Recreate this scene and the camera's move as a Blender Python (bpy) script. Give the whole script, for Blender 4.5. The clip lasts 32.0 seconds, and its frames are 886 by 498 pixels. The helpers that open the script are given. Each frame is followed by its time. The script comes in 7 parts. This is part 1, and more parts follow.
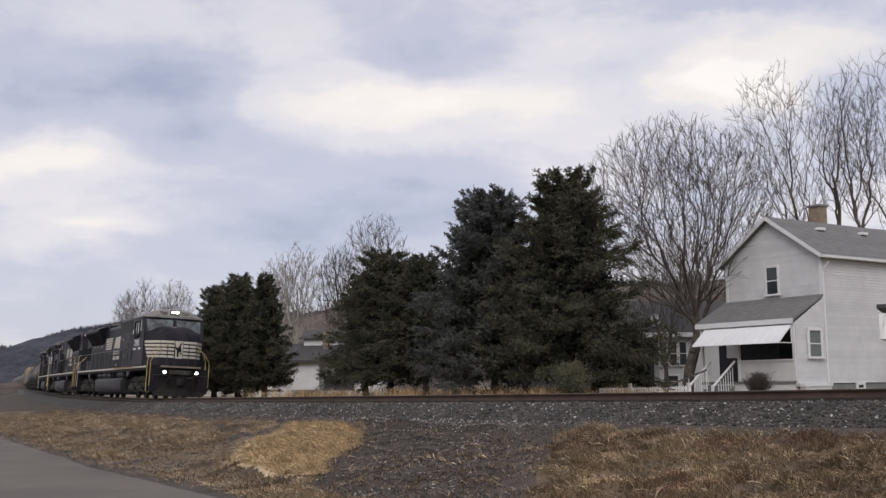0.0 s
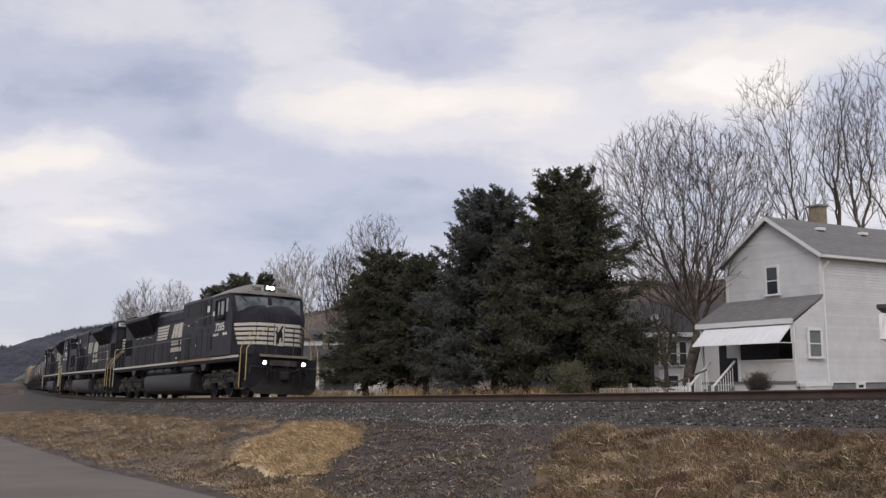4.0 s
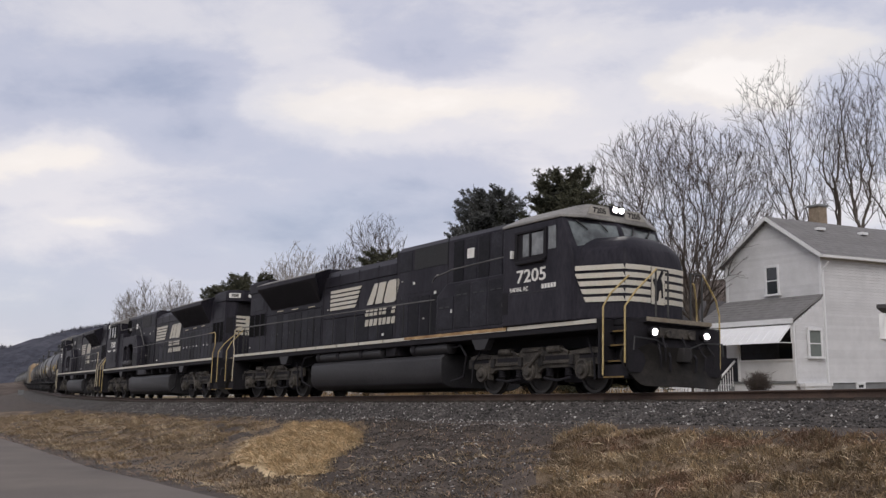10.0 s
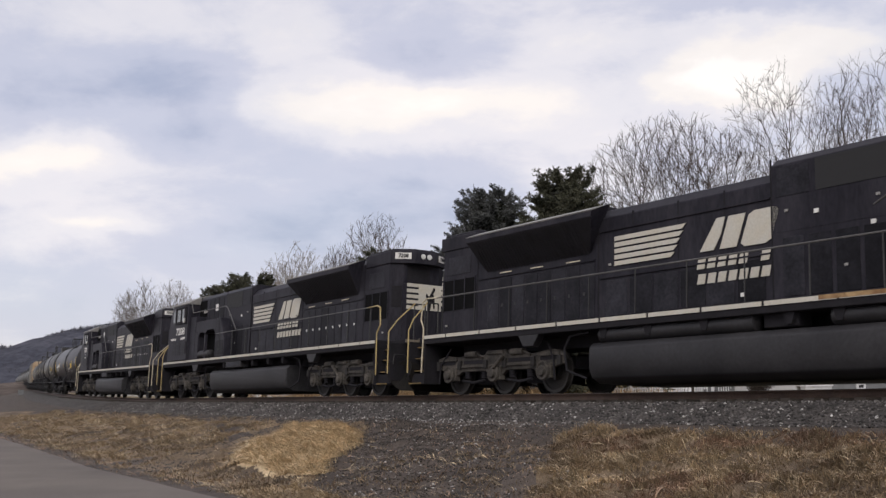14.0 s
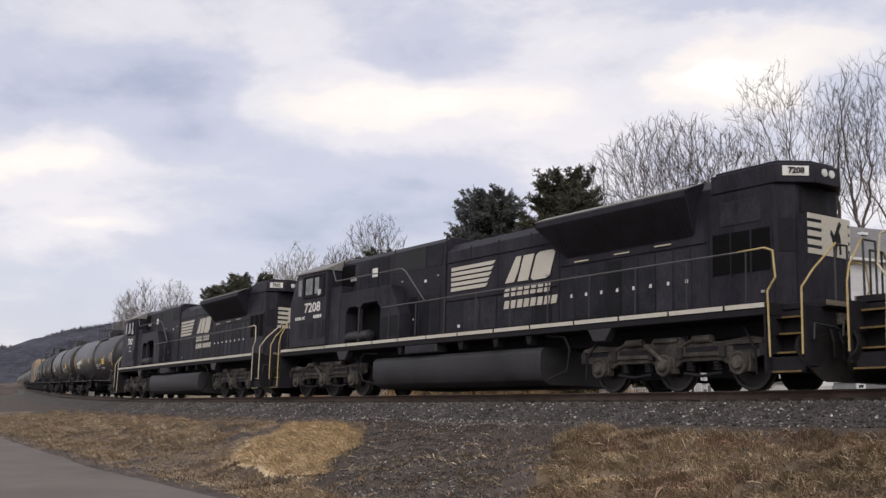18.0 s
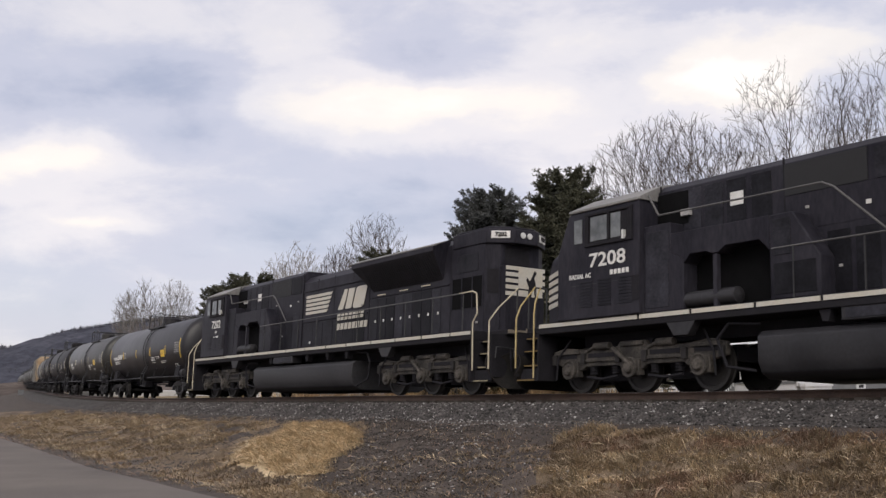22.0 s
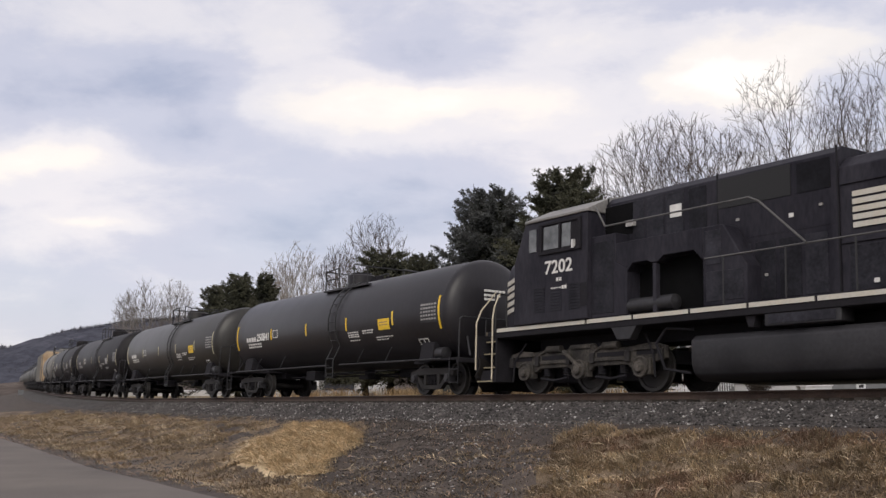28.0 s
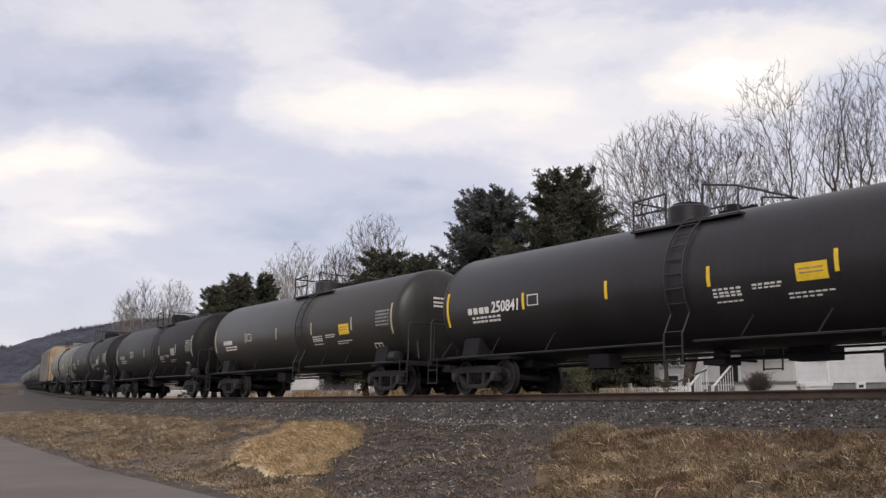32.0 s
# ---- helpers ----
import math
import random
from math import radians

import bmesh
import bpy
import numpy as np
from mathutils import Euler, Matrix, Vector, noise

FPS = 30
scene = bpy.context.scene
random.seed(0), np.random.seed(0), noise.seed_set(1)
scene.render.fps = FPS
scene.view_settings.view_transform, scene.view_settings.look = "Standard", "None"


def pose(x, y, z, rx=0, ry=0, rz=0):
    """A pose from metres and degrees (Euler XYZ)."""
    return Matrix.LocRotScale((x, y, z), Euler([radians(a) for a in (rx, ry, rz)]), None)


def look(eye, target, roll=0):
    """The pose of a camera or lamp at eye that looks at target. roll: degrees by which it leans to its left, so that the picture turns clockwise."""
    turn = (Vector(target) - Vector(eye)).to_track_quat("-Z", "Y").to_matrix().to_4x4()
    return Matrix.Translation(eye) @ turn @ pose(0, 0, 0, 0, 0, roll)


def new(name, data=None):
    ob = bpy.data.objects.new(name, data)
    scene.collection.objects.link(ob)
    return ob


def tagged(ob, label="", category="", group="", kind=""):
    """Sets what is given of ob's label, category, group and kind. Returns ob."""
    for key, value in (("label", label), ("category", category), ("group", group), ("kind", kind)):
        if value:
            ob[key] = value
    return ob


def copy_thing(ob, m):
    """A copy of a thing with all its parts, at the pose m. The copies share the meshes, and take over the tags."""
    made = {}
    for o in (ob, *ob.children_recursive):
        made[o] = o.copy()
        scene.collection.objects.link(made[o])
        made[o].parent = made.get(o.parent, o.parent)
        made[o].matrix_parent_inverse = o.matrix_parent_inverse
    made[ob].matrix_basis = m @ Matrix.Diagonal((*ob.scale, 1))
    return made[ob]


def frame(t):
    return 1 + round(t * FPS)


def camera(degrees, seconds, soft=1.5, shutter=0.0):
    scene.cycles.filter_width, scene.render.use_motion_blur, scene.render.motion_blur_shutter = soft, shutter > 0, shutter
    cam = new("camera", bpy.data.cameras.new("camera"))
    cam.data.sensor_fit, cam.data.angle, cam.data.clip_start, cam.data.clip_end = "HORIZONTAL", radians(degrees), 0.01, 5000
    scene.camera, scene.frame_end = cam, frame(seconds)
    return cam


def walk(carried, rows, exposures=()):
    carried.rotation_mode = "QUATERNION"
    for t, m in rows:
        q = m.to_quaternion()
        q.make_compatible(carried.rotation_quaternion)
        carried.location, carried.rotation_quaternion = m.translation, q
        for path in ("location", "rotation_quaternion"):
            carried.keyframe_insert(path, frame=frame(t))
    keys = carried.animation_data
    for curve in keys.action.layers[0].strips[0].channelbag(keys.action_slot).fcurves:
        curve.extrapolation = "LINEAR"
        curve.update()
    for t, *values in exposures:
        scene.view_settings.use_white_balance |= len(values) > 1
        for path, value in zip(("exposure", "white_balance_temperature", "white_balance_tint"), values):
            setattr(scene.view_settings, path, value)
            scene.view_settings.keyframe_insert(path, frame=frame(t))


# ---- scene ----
EYE = (0.0, 0.0, 0.222)
PITCH, LEAN = 7.24, -0.606
cam = camera(45.06, 32.0, soft=1.4, shutter=0.15)
aim = (0.0, math.cos(radians(PITCH)), EYE[2] + math.sin(radians(PITCH)))
walk(cam, [(0.0, look(EYE, aim, LEAN)), (32.0, look(EYE, aim, LEAN))],
     [(0.0, 0.0, 6520, 10), (3.0, 0.0, 6520, 10), (9.0, -0.03, 6530, 10), (16.0, 0.15, 6600, 10), (32.0, 0.15, 6680, 10)])

# ---- world and light ----
SUN_EL, SUN_AZ = 38.0, 190.0


def make_world():
    world = bpy.data.worlds.new("cloudy_sky")
    scene.world = world
    world.use_nodes = True
    nt = world.node_tree
    nt.nodes.clear()
    N, L = nt.nodes.new, nt.links.new

    def val(op, a, b=None, c=None, clamp=False):
        n = N("ShaderNodeMath")
        n.operation, n.use_clamp = op, clamp
        for k, v in enumerate((a, b, c)):
            if v is None:
                continue
            if isinstance(v, (int, float)):
                n.inputs[k].default_value = v
            else:
                L(v, n.inputs[k])
        return n.outputs[0]

    def mix(f, a, b, blend="MIX"):
        n = N("ShaderNodeMix")
        n.data_type, n.blend_type = "RGBA", blend
        if isinstance(f, (int, float)):
            n.inputs[0].default_value = f
        else:
            L(f, n.inputs[0])
        for k, v in ((6, a), (7, b)):
            if isinstance(v, tuple):
                n.inputs[k].default_value = (*v, 1)
            else:
                L(v, n.inputs[k])
        return n.outputs[2]

    tc = N("ShaderNodeTexCoord").outputs["Generated"]
    sky = N("ShaderNodeTexSky")
    sky.sky_type, sky.sun_disc = "NISHITA", False
    sky.sun_elevation, sky.sun_rotation = radians(SUN_EL), radians(SUN_AZ)
    scaled = mix(1.0, sky.outputs[0], (0.10, 0.10, 0.10), "MULTIPLY")

    def noise_tex(scale, detail, rough, stretch, distortion=0.0, shift=0.0):
        m = N("ShaderNodeMapping")
        m.inputs["Scale"].default_value = stretch
        m.inputs["Location"].default_value = (shift, 0, 0)
        L(tc, m.inputs["Vector"])
        n = N("ShaderNodeTexNoise")
        n.inputs["Scale"].default_value, n.inputs["Detail"].default_value = scale, detail
        n.inputs["Roughness"].default_value, n.inputs["Distortion"].default_value = rough, distortion
        L(m.outputs[0], n.inputs["Vector"])
        return n

    def ramp(fac, stops):
        r = N("ShaderNodeValToRGB")
        r.color_ramp.interpolation = "EASE"
        e = r.color_ramp.elements
        while len(e) < len(stops):
            e.new(0.5)
        for el, (p, c) in zip(e, stops):
            el.position, el.color = p, (*c, 1)
        L(fac, r.inputs[0])
        return r.outputs[0]

    # two cloud decks: a broad soft one and ragged edges
    broad = noise_tex(3.1, 8, 0.55, (1, 1, 2.6), 0.15, 0.4)
    rag = noise_tex(8.0, 9, 0.60, (1, 1, 2.2), 0.25, 2.7)
    d = val("ADD", val("MULTIPLY_ADD", broad.outputs[0], 0.30, 0.178), val("MULTIPLY", rag.outputs[0], 0.34))
    # direction as seen on a plane in front of the place, with ragged warping
    sep = N("ShaderNodeSeparateXYZ")
    L(tc, sep.inputs[0])
    y = val("MAXIMUM", sep.outputs[1], 0.15)
    wsep = N("ShaderNodeSeparateXYZ")
    wn = noise_tex(5.5, 6, 0.55, (1, 1, 1.8), 0.0, 5.1)
    L(wn.outputs["Color"], wsep.inputs[0])
    u = val("ADD", val("DIVIDE", sep.outputs[0], y), val("MULTIPLY", val("SUBTRACT", wsep.outputs[0], 0.5), 0.16))
    v = val("ADD", val("DIVIDE", sep.outputs[2], y), val("MULTIPLY", val("SUBTRACT", wsep.outputs[1], 0.5), 0.10))
    # cloud banks: middle, half-widths, lightening (+) or thickening (-)
    banks = ((-0.291, 0.357, 0.091, 0.032, 0.08), (-0.137, 0.339, 0.048, 0.043, 0.14), (-0.011, 0.320, 0.081, 0.038, -0.10),
             (0.132, 0.342, 0.059, 0.022, 0.12), (0.264, 0.360, 0.075, 0.015, -0.10), (0.350, 0.333, 0.091, 0.024, 0.27),
             (0.280, 0.288, 0.050, 0.027, 0.62), (-0.262, 0.289, 0.124, 0.023, -0.12), (-0.244, 0.245, 0.059, 0.027, -0.09),
             (-0.390, 0.224, 0.060, 0.022, 0.20), (-0.071, 0.262, 0.091, 0.023, 0.22), (0.010, 0.267, 0.032, 0.016, 0.12),
             (0.097, 0.274, 0.059, 0.032, 0.15), (-0.023, 0.170, 0.115, 0.042, -0.13), (-0.339, 0.147, 0.048, 0.012, 0.14),
             (0.252, 0.206, 0.091, 0.038, -0.04), (-0.221, 0.130, 0.048, 0.016, 0.08), (-0.415, 0.308, 0.043, 0.043, -0.06),
             (-0.240, 0.120, 0.200, 0.065, -0.10))
    for bu, bv, wu, wv, gain in banks:
        du = val("DIVIDE", val("SUBTRACT", u, bu), wu)
        dv = val("DIVIDE", val("SUBTRACT", v, bv), wv)
        q = val("ADD", val("MULTIPLY", du, du), val("MULTIPLY", dv, dv))
        d = val("ADD", d, val("MULTIPLY", val("EXPONENT", val("MULTIPLY", q, -1.0)), gain))
    cloud = ramp(d, ((0.28, (0.405, 0.43, 0.56)), (0.43, (0.575, 0.58, 0.69)), (0.56, (0.785, 0.755, 0.795)),
                     (0.68, (0.93, 0.865, 0.825)), (0.86, (1.05, 0.98, 0.93))))
    cover = val("MULTIPLY_ADD", broad.outputs[0], 0.5, 0.62, clamp=True)
    col = mix(cover, scaled, cloud)
    bg = N("ShaderNodeBackground")
    L(col, bg.inputs[0])
    bg.inputs[1].default_value = 1.06
    out = N("ShaderNodeOutputWorld")
    L(bg.outputs[0], out.inputs[0])


make_world()
sun = new("sun", bpy.data.lights.new("sun", "SUN"))
sun.data.energy, sun.data.angle, sun.data.color = 1.4, radians(35), (1.0, 0.95, 0.88)
az, el = radians(SUN_AZ), radians(SUN_EL)
sun_dir = Vector((math.sin(az) * math.cos(el), math.cos(az) * math.cos(el), math.sin(el)))
sun.matrix_world = look(sun_dir * 50, (0, 0, 0))
scene.view_settings.exposure = 0.0


# ---- materials ----
def mat(name, color, rough=0.8, metal=0.0, var=0.25, scale=3.0, fine=40.0, bump=0.2, tint=None, rand=0.0, island=0.0, spec=0.5, stretch=(1, 1, 1), depth=0.01):
    """Base colour with two scales of variation, a second tint in patches, bump, and some spread from piece to piece."""
    m = bpy.data.materials.new(name)
    m.use_nodes = True
    nt = m.node_tree
    b = nt.nodes["Principled BSDF"]
    N, L = nt.nodes.new, nt.links.new
    tc = N("ShaderNodeTexCoord").outputs["Object"]
    mp = N("ShaderNodeMapping")
    mp.inputs["Scale"].default_value = stretch
    L(tc, mp.inputs["Vector"])

    def nz(s, det):
        n = N("ShaderNodeTexNoise")
        n.inputs["Scale"].default_value, n.inputs["Detail"].default_value, n.inputs["Roughness"].default_value = s, det, 0.6
        L(mp.outputs[0], n.inputs["Vector"])
        return n.outputs[0]

    a, f = nz(scale, 5), nz(fine, 3)
    r = N("ShaderNodeValToRGB")
    lo = tuple(c * (1 - var) for c in color)
    hi = tint if tint else tuple(min(1, c * (1 + var)) for c in color)
    e = r.color_ramp.elements
    e[0].position, e[0].color, e[1].position, e[1].color = 0.32, (*lo, 1), 0.68, (*hi, 1)
    L(a, r.inputs[0])
    mul = N("ShaderNodeMapRange")
    mul.inputs[1].default_value, mul.inputs[2].default_value = 0.25, 0.75
    mul.inputs[3].default_value, mul.inputs[4].default_value = 1 - var * 0.8, 1 + var * 0.8
    L(f, mul.inputs[0])
    last = mul.outputs[0]
    for amount, node, socket in ((rand, "ShaderNodeObjectInfo", "Random"), (island, "ShaderNodeNewGeometry", "Random Per Island")):
        if amount:
            k = N("ShaderNodeMapRange")
            k.inputs[3].default_value, k.inputs[4].default_value = 1 - amount, 1 + amount
            L(N(node).outputs[socket], k.inputs[0])
            t = N("ShaderNodeMath")
            t.operation = "MULTIPLY"
            L(last, t.inputs[0]), L(k.outputs[0], t.inputs[1])
            last = t.outputs[0]
    x = N("ShaderNodeVectorMath")
    x.operation = "SCALE"
    L(r.outputs[0], x.inputs[0]), L(last, x.inputs["Scale"])
    L(x.outputs[0], b.inputs["Base Color"])
    rr = N("ShaderNodeMapRange")
    rr.inputs[3].default_value, rr.inputs[4].default_value = max(0.03, rough - 0.12), min(1, rough + 0.12)
    L(a, rr.inputs[0]), L(rr.outputs[0], b.inputs["Roughness"])
    b.inputs["Metallic"].default_value = metal
    b.inputs["Specular IOR Level"].default_value = spec
    if bump:
        bp = N("ShaderNodeBump")
        bp.inputs["Strength"].default_value, bp.inputs["Distance"].default_value = bump, depth
        L(f, bp.inputs["Height"]), L(bp.outputs[0], b.inputs["Normal"])
    return m


def glow(name, color, power):
    m = bpy.data.materials.new(name)
    m.use_nodes = True
    b = m.node_tree.nodes["Principled BSDF"]
    b.inputs["Base Color"].default_value = (*color, 1)
    b.inputs["Emission Color"].default_value, b.inputs["Emission Strength"].default_value = (*color, 1), power
    return m


def glass(name, color, rough=0.06):
    m = bpy.data.materials.new(name)
    m.use_nodes = True
    b = m.node_tree.nodes["Principled BSDF"]
    b.inputs["Base Color"].default_value, b.inputs["Roughness"].default_value = (*color, 1), rough
    b.inputs["Specular IOR Level"].default_value, b.inputs["IOR"].default_value = 0.6, 1.5
    return m


M_SOIL = mat("soil", (0.053, 0.038, 0.030), 0.95, var=0.5, scale=1.1, fine=26, bump=0.8, tint=(0.090, 0.069, 0.055), depth=0.03)
M_TURF = mat("dormant_turf", (0.125, 0.085, 0.056), 0.95, var=0.6, scale=0.8, fine=34, bump=1.0, tint=(0.25, 0.18, 0.112), depth=0.04)
M_LAWN = mat("winter_lawn", (0.14, 0.12, 0.06), 0.95, var=0.35, scale=0.4, fine=20, bump=0.5, tint=(0.24, 0.17, 0.085), depth=0.03)
M_BLADE = mat("dry_grass_blade", (0.335, 0.245, 0.163), 0.9, var=0.45, scale=0.7, fine=3, bump=0, tint=(0.56, 0.44, 0.285), island=0.5)
M_REDBLADE = mat("russet_dead_grass", (0.24, 0.155, 0.108), 0.9, var=0.4, scale=0.9, fine=3, bump=0, tint=(0.42, 0.29, 0.20), island=0.5)
M_STRAW = mat("straw", (0.59, 0.445, 0.265), 0.85, var=0.3, scale=1.5, fine=9, bump=0, tint=(0.76, 0.61, 0.40), island=0.4)
M_STRAWBED = mat("matted_straw", (0.56, 0.425, 0.255), 0.95, var=0.4, scale=2.5, fine=40, bump=0.7, tint=(0.72, 0.575, 0.37), depth=0.03)
M_GRAVEL = mat("ballast_bed", (0.050, 0.043, 0.040), 0.95, var=0.55, scale=2.0, fine=30, bump=1.0, tint=(0.09, 0.08, 0.074), depth=0.05)
M_STONE = mat("ballast_stone", (0.067, 0.060, 0.057), 0.85, var=0.3, scale=1.2, fine=30, bump=0.3, tint=(0.114, 0.103, 0.098), island=0.8)
M_PALESTONE = mat("pale_limestone", (0.36, 0.345, 0.33), 0.85, var=0.25, scale=3, fine=30, bump=0.2, island=0.4)
M_ROAD = mat("asphalt", (0.118, 0.099, 0.085), 0.9, var=0.25, scale=0.35, fine=90, bump=0.35, tint=(0.155, 0.132, 0.113), depth=0.006)
M_RAIL = mat("rusty_rail", (0.055, 0.035, 0.026), 0.75, 0.3, var=0.3, scale=2, fine=30, bump=0.2)
M_RAILTOP = mat("worn_steel", (0.30, 0.29, 0.28), 0.35, 0.9, var=0.1, scale=2, fine=30, bump=0.0)
M_TIE = mat("creosoted_wood", (0.04, 0.032, 0.026), 0.9, var=0.35, scale=4, fine=30, bump=0.6, rand=0.3, stretch=(4, 1, 4))


# ---- building helpers ----
class Shape:
    """Collects vertices and faces for one mesh."""

    def __init__(self):
        self.v, self.f = [], []

    def add(self, verts, faces):
        k = len(self.v)
        self.v += [tuple(p) for p in verts]
        self.f += [tuple(i + k for i in f) for f in faces]
        return self

    def box(self, x0, x1, y0, y1, z0, z1, m=None):
        p = [Vector((x, y, z)) for x in (x0, x1) for y in (y0, y1) for z in (z0, z1)]
        if m is not None:
            p = [m @ q for q in p]
        return self.add(p, [(0, 1, 3, 2), (4, 6, 7, 5), (0, 4, 5, 1), (2, 3, 7, 6), (0, 2, 6, 4), (1, 5, 7, 3)])

    def prism(self, poly, a, b, axis="y"):
        """A polygon swept from a to b along an axis; the polygon holds the two other coordinates, in axis order."""
        def at(p, h):
            return {"x": (h, *p), "y": (p[0], h, p[1]), "z": (*p, h)}[axis]
        n = len(poly)
        return self.add([at(p, a) for p in poly] + [at(p, b) for p in poly],
                        [tuple(range(n)), tuple(range(2 * n - 1, n - 1, -1))] + [(i, (i + 1) % n, n + (i + 1) % n, n + i) for i in range(n)])

    def loft(self, rings, caps=True):
        n = len(rings[0])
        vs = [p for r in rings for p in r]
        fs = [(j * n + i, j * n + (i + 1) % n, (j + 1) * n + (i + 1) % n, (j + 1) * n + i) for j in range(len(rings) - 1) for i in range(n)]
        if caps:
            fs += [tuple(range(n))[::-1], tuple(range((len(rings) - 1) * n, len(rings) * n))]
        return self.add(vs, fs)

    def lathe(self, profile, center, axis="x", n=24):
        """Rings of (position along the axis, radius)."""
        cx, cy, cz = center
        rings = []
        for h, r in profile:
            ring = []
            for i in range(n):
                c, s = r * math.cos(2 * math.pi * i / n), r * math.sin(2 * math.pi * i / n)
                ring.append({"x": (cx + h, cy + c, cz + s), "y": (cx + s, cy + h, cz + c), "z": (cx + c, cy + s, cz + h)}[axis])
            rings.append(ring)
        return self.loft(rings)

    def cyl(self, p, q, r, n=10, r2=None):
        p, q = Vector(p), Vector(q)
        d = (q - p).normalized()
        a = d.orthogonal().normalized()
        b = d.cross(a)
        r2 = r if r2 is None else r2
        return self.loft([[c + (a * math.cos(2 * math.pi * i / n) + b * math.sin(2 * math.pi * i / n)) * rr for i in range(n)] for c, rr in ((p, r), (q, r2))])

    def tube(self, pts, r, n=6):
        for p, q in zip(pts, pts[1:]):
            self.cyl(p, q, r, n)
        return self

    def mesh(self, name, smooth=35):
        me = bpy.data.meshes.new(name)
        me.from_pydata(self.v, [], self.f)
        bm = bmesh.new()
        bm.from_mesh(me)
        bmesh.ops.recalc_face_normals(bm, faces=bm.faces)
        bm.to_mesh(me)
        bm.free()
        if smooth:
            me.polygons.foreach_set("use_smooth", [True] * len(me.polygons))
            me.set_sharp_from_angle(angle=radians(smooth))
        return me


def raw_mesh(name, verts, faces, material=None, smooth=False):
    """A large joined mesh from arrays; all faces have the same number of corners."""
    me = bpy.data.meshes.new(name)
    verts, faces = np.asarray(verts, np.float32), np.asarray(faces, np.int32)
    n, k = faces.shape
    me.vertices.add(len(verts)), me.loops.add(n * k), me.polygons.add(n)
    me.vertices.foreach_set("co", verts.ravel())
    me.loops.foreach_set("vertex_index", faces.ravel())
    me.polygons.foreach_set("loop_start", np.arange(0, n * k, k, dtype=np.int32))
    if smooth:
        me.polygons.foreach_set("use_smooth", np.ones(n, bool))
    me.update(calc_edges=True)
    if material:
        me.materials.append(material)
    return me


def part(name, shape, material, parent, label="", bevel=0.0, smooth=35, m=None):
    me = shape if isinstance(shape, bpy.types.Mesh) else shape.mesh(name, smooth)
    if not me.materials:
        me.materials.append(material)
    ob = new(name, me)
    ob.parent = parent
    if m is not None:
        ob.matrix_basis = m
    if bevel:
        b = ob.modifiers.new("edge", "BEVEL")
        b.width, b.segments, b.limit_method = bevel, 2, "ANGLE"
    if label:
        tagged(ob, label)
    return ob


# ---- the railway line ----
STEP = 0.5
S_ALL = np.arange(-420, 180.01, STEP)
BEND_AT = (-420, -130, -110, -85, -60, -30, 0, 15, 25, 180)
BEND = (-0.008, -0.008, 0.0, 0.085, 0.196, 0.261, 0.285, -0.167, 0, 0)
RISE_AT = (-420, -300, -130, -70, -30, 10, 50, 180)
RISE = (0.29, 0.289, -0.019, -0.262, -0.377, -0.031, 0.521, 0.7)
CANT = -2.95


def lay_line():
    k = np.interp(S_ALL, BEND_AT, BEND) / 100
    th = np.concatenate([[0], np.cumsum((k[1:] + k[:-1]) / 2 * STEP)])
    i0 = int(np.argmin(abs(S_ALL)))
    th += radians(-56.81) - th[i0]
    c, s = np.cos(th), np.sin(th)
    x = np.concatenate([[0], np.cumsum((c[1:] + c[:-1]) / 2 * STEP)])
    y = np.concatenate([[0], np.cumsum((s[1:] + s[:-1]) / 2 * STEP)])
    z = np.interp(S_ALL, RISE_AT, RISE)
    box = np.ones(17) / 17
    z = np.convolve(np.pad(z, 8, "edge"), box, "valid")
    return x - x[i0], y - y[i0] + 31.935, z, th


LX, LY, LZ, LT = lay_line()


def on_line(s, lat=0.0, h=0.0):
    """A place beside the line: lat metres to the road side, h above the rails' level; scalars or arrays."""
    x, y, z, t = (np.interp(s, S_ALL, a) for a in (LX, LY, LZ, LT))
    c = radians(CANT)
    l2, h2 = lat * np.cos(c) + h * np.sin(c), h * np.cos(c) - lat * np.sin(c)
    return x + l2 * np.sin(t), y - l2 * np.cos(t), z + h2


def beside(s, lat, z_abs=None):
    x, y, z, t = (np.interp(s, S_ALL, a) for a in (LX, LY, LZ, LT))
    return x + lat * np.sin(t), y - lat * np.cos(t), z


def nearest(x, y):
    """The line's s and the offset to the road side for arrays of places."""
    sub = slice(0, None, 2)
    best = np.full(x.shape, 1e18)
    idx = np.zeros(x.shape, int)
    px, py = LX[sub], LY[sub]
    for k in range(0, len(x), 4000):
        d = (x[k:k + 4000, None] - px[None]) ** 2 + (y[k:k + 4000, None] - py[None]) ** 2
        idx[k:k + 4000] = d.argmin(1)
    i = idx * 2
    t = LT[i]
    dx, dy = x - LX[i], y - LY[i]
    return S_ALL[i] + dx * np.cos(t) + dy * np.sin(t), dx * np.sin(t) - dy * np.cos(t), np.interp(S_ALL[i] + dx * np.cos(t) + dy * np.sin(t), S_ALL, LZ)


def lumps(x, y, size, seed=0.0):
    return np.array([noise.noise(Vector((a / size + seed, b / size, seed))) for a, b in zip(x, y)])


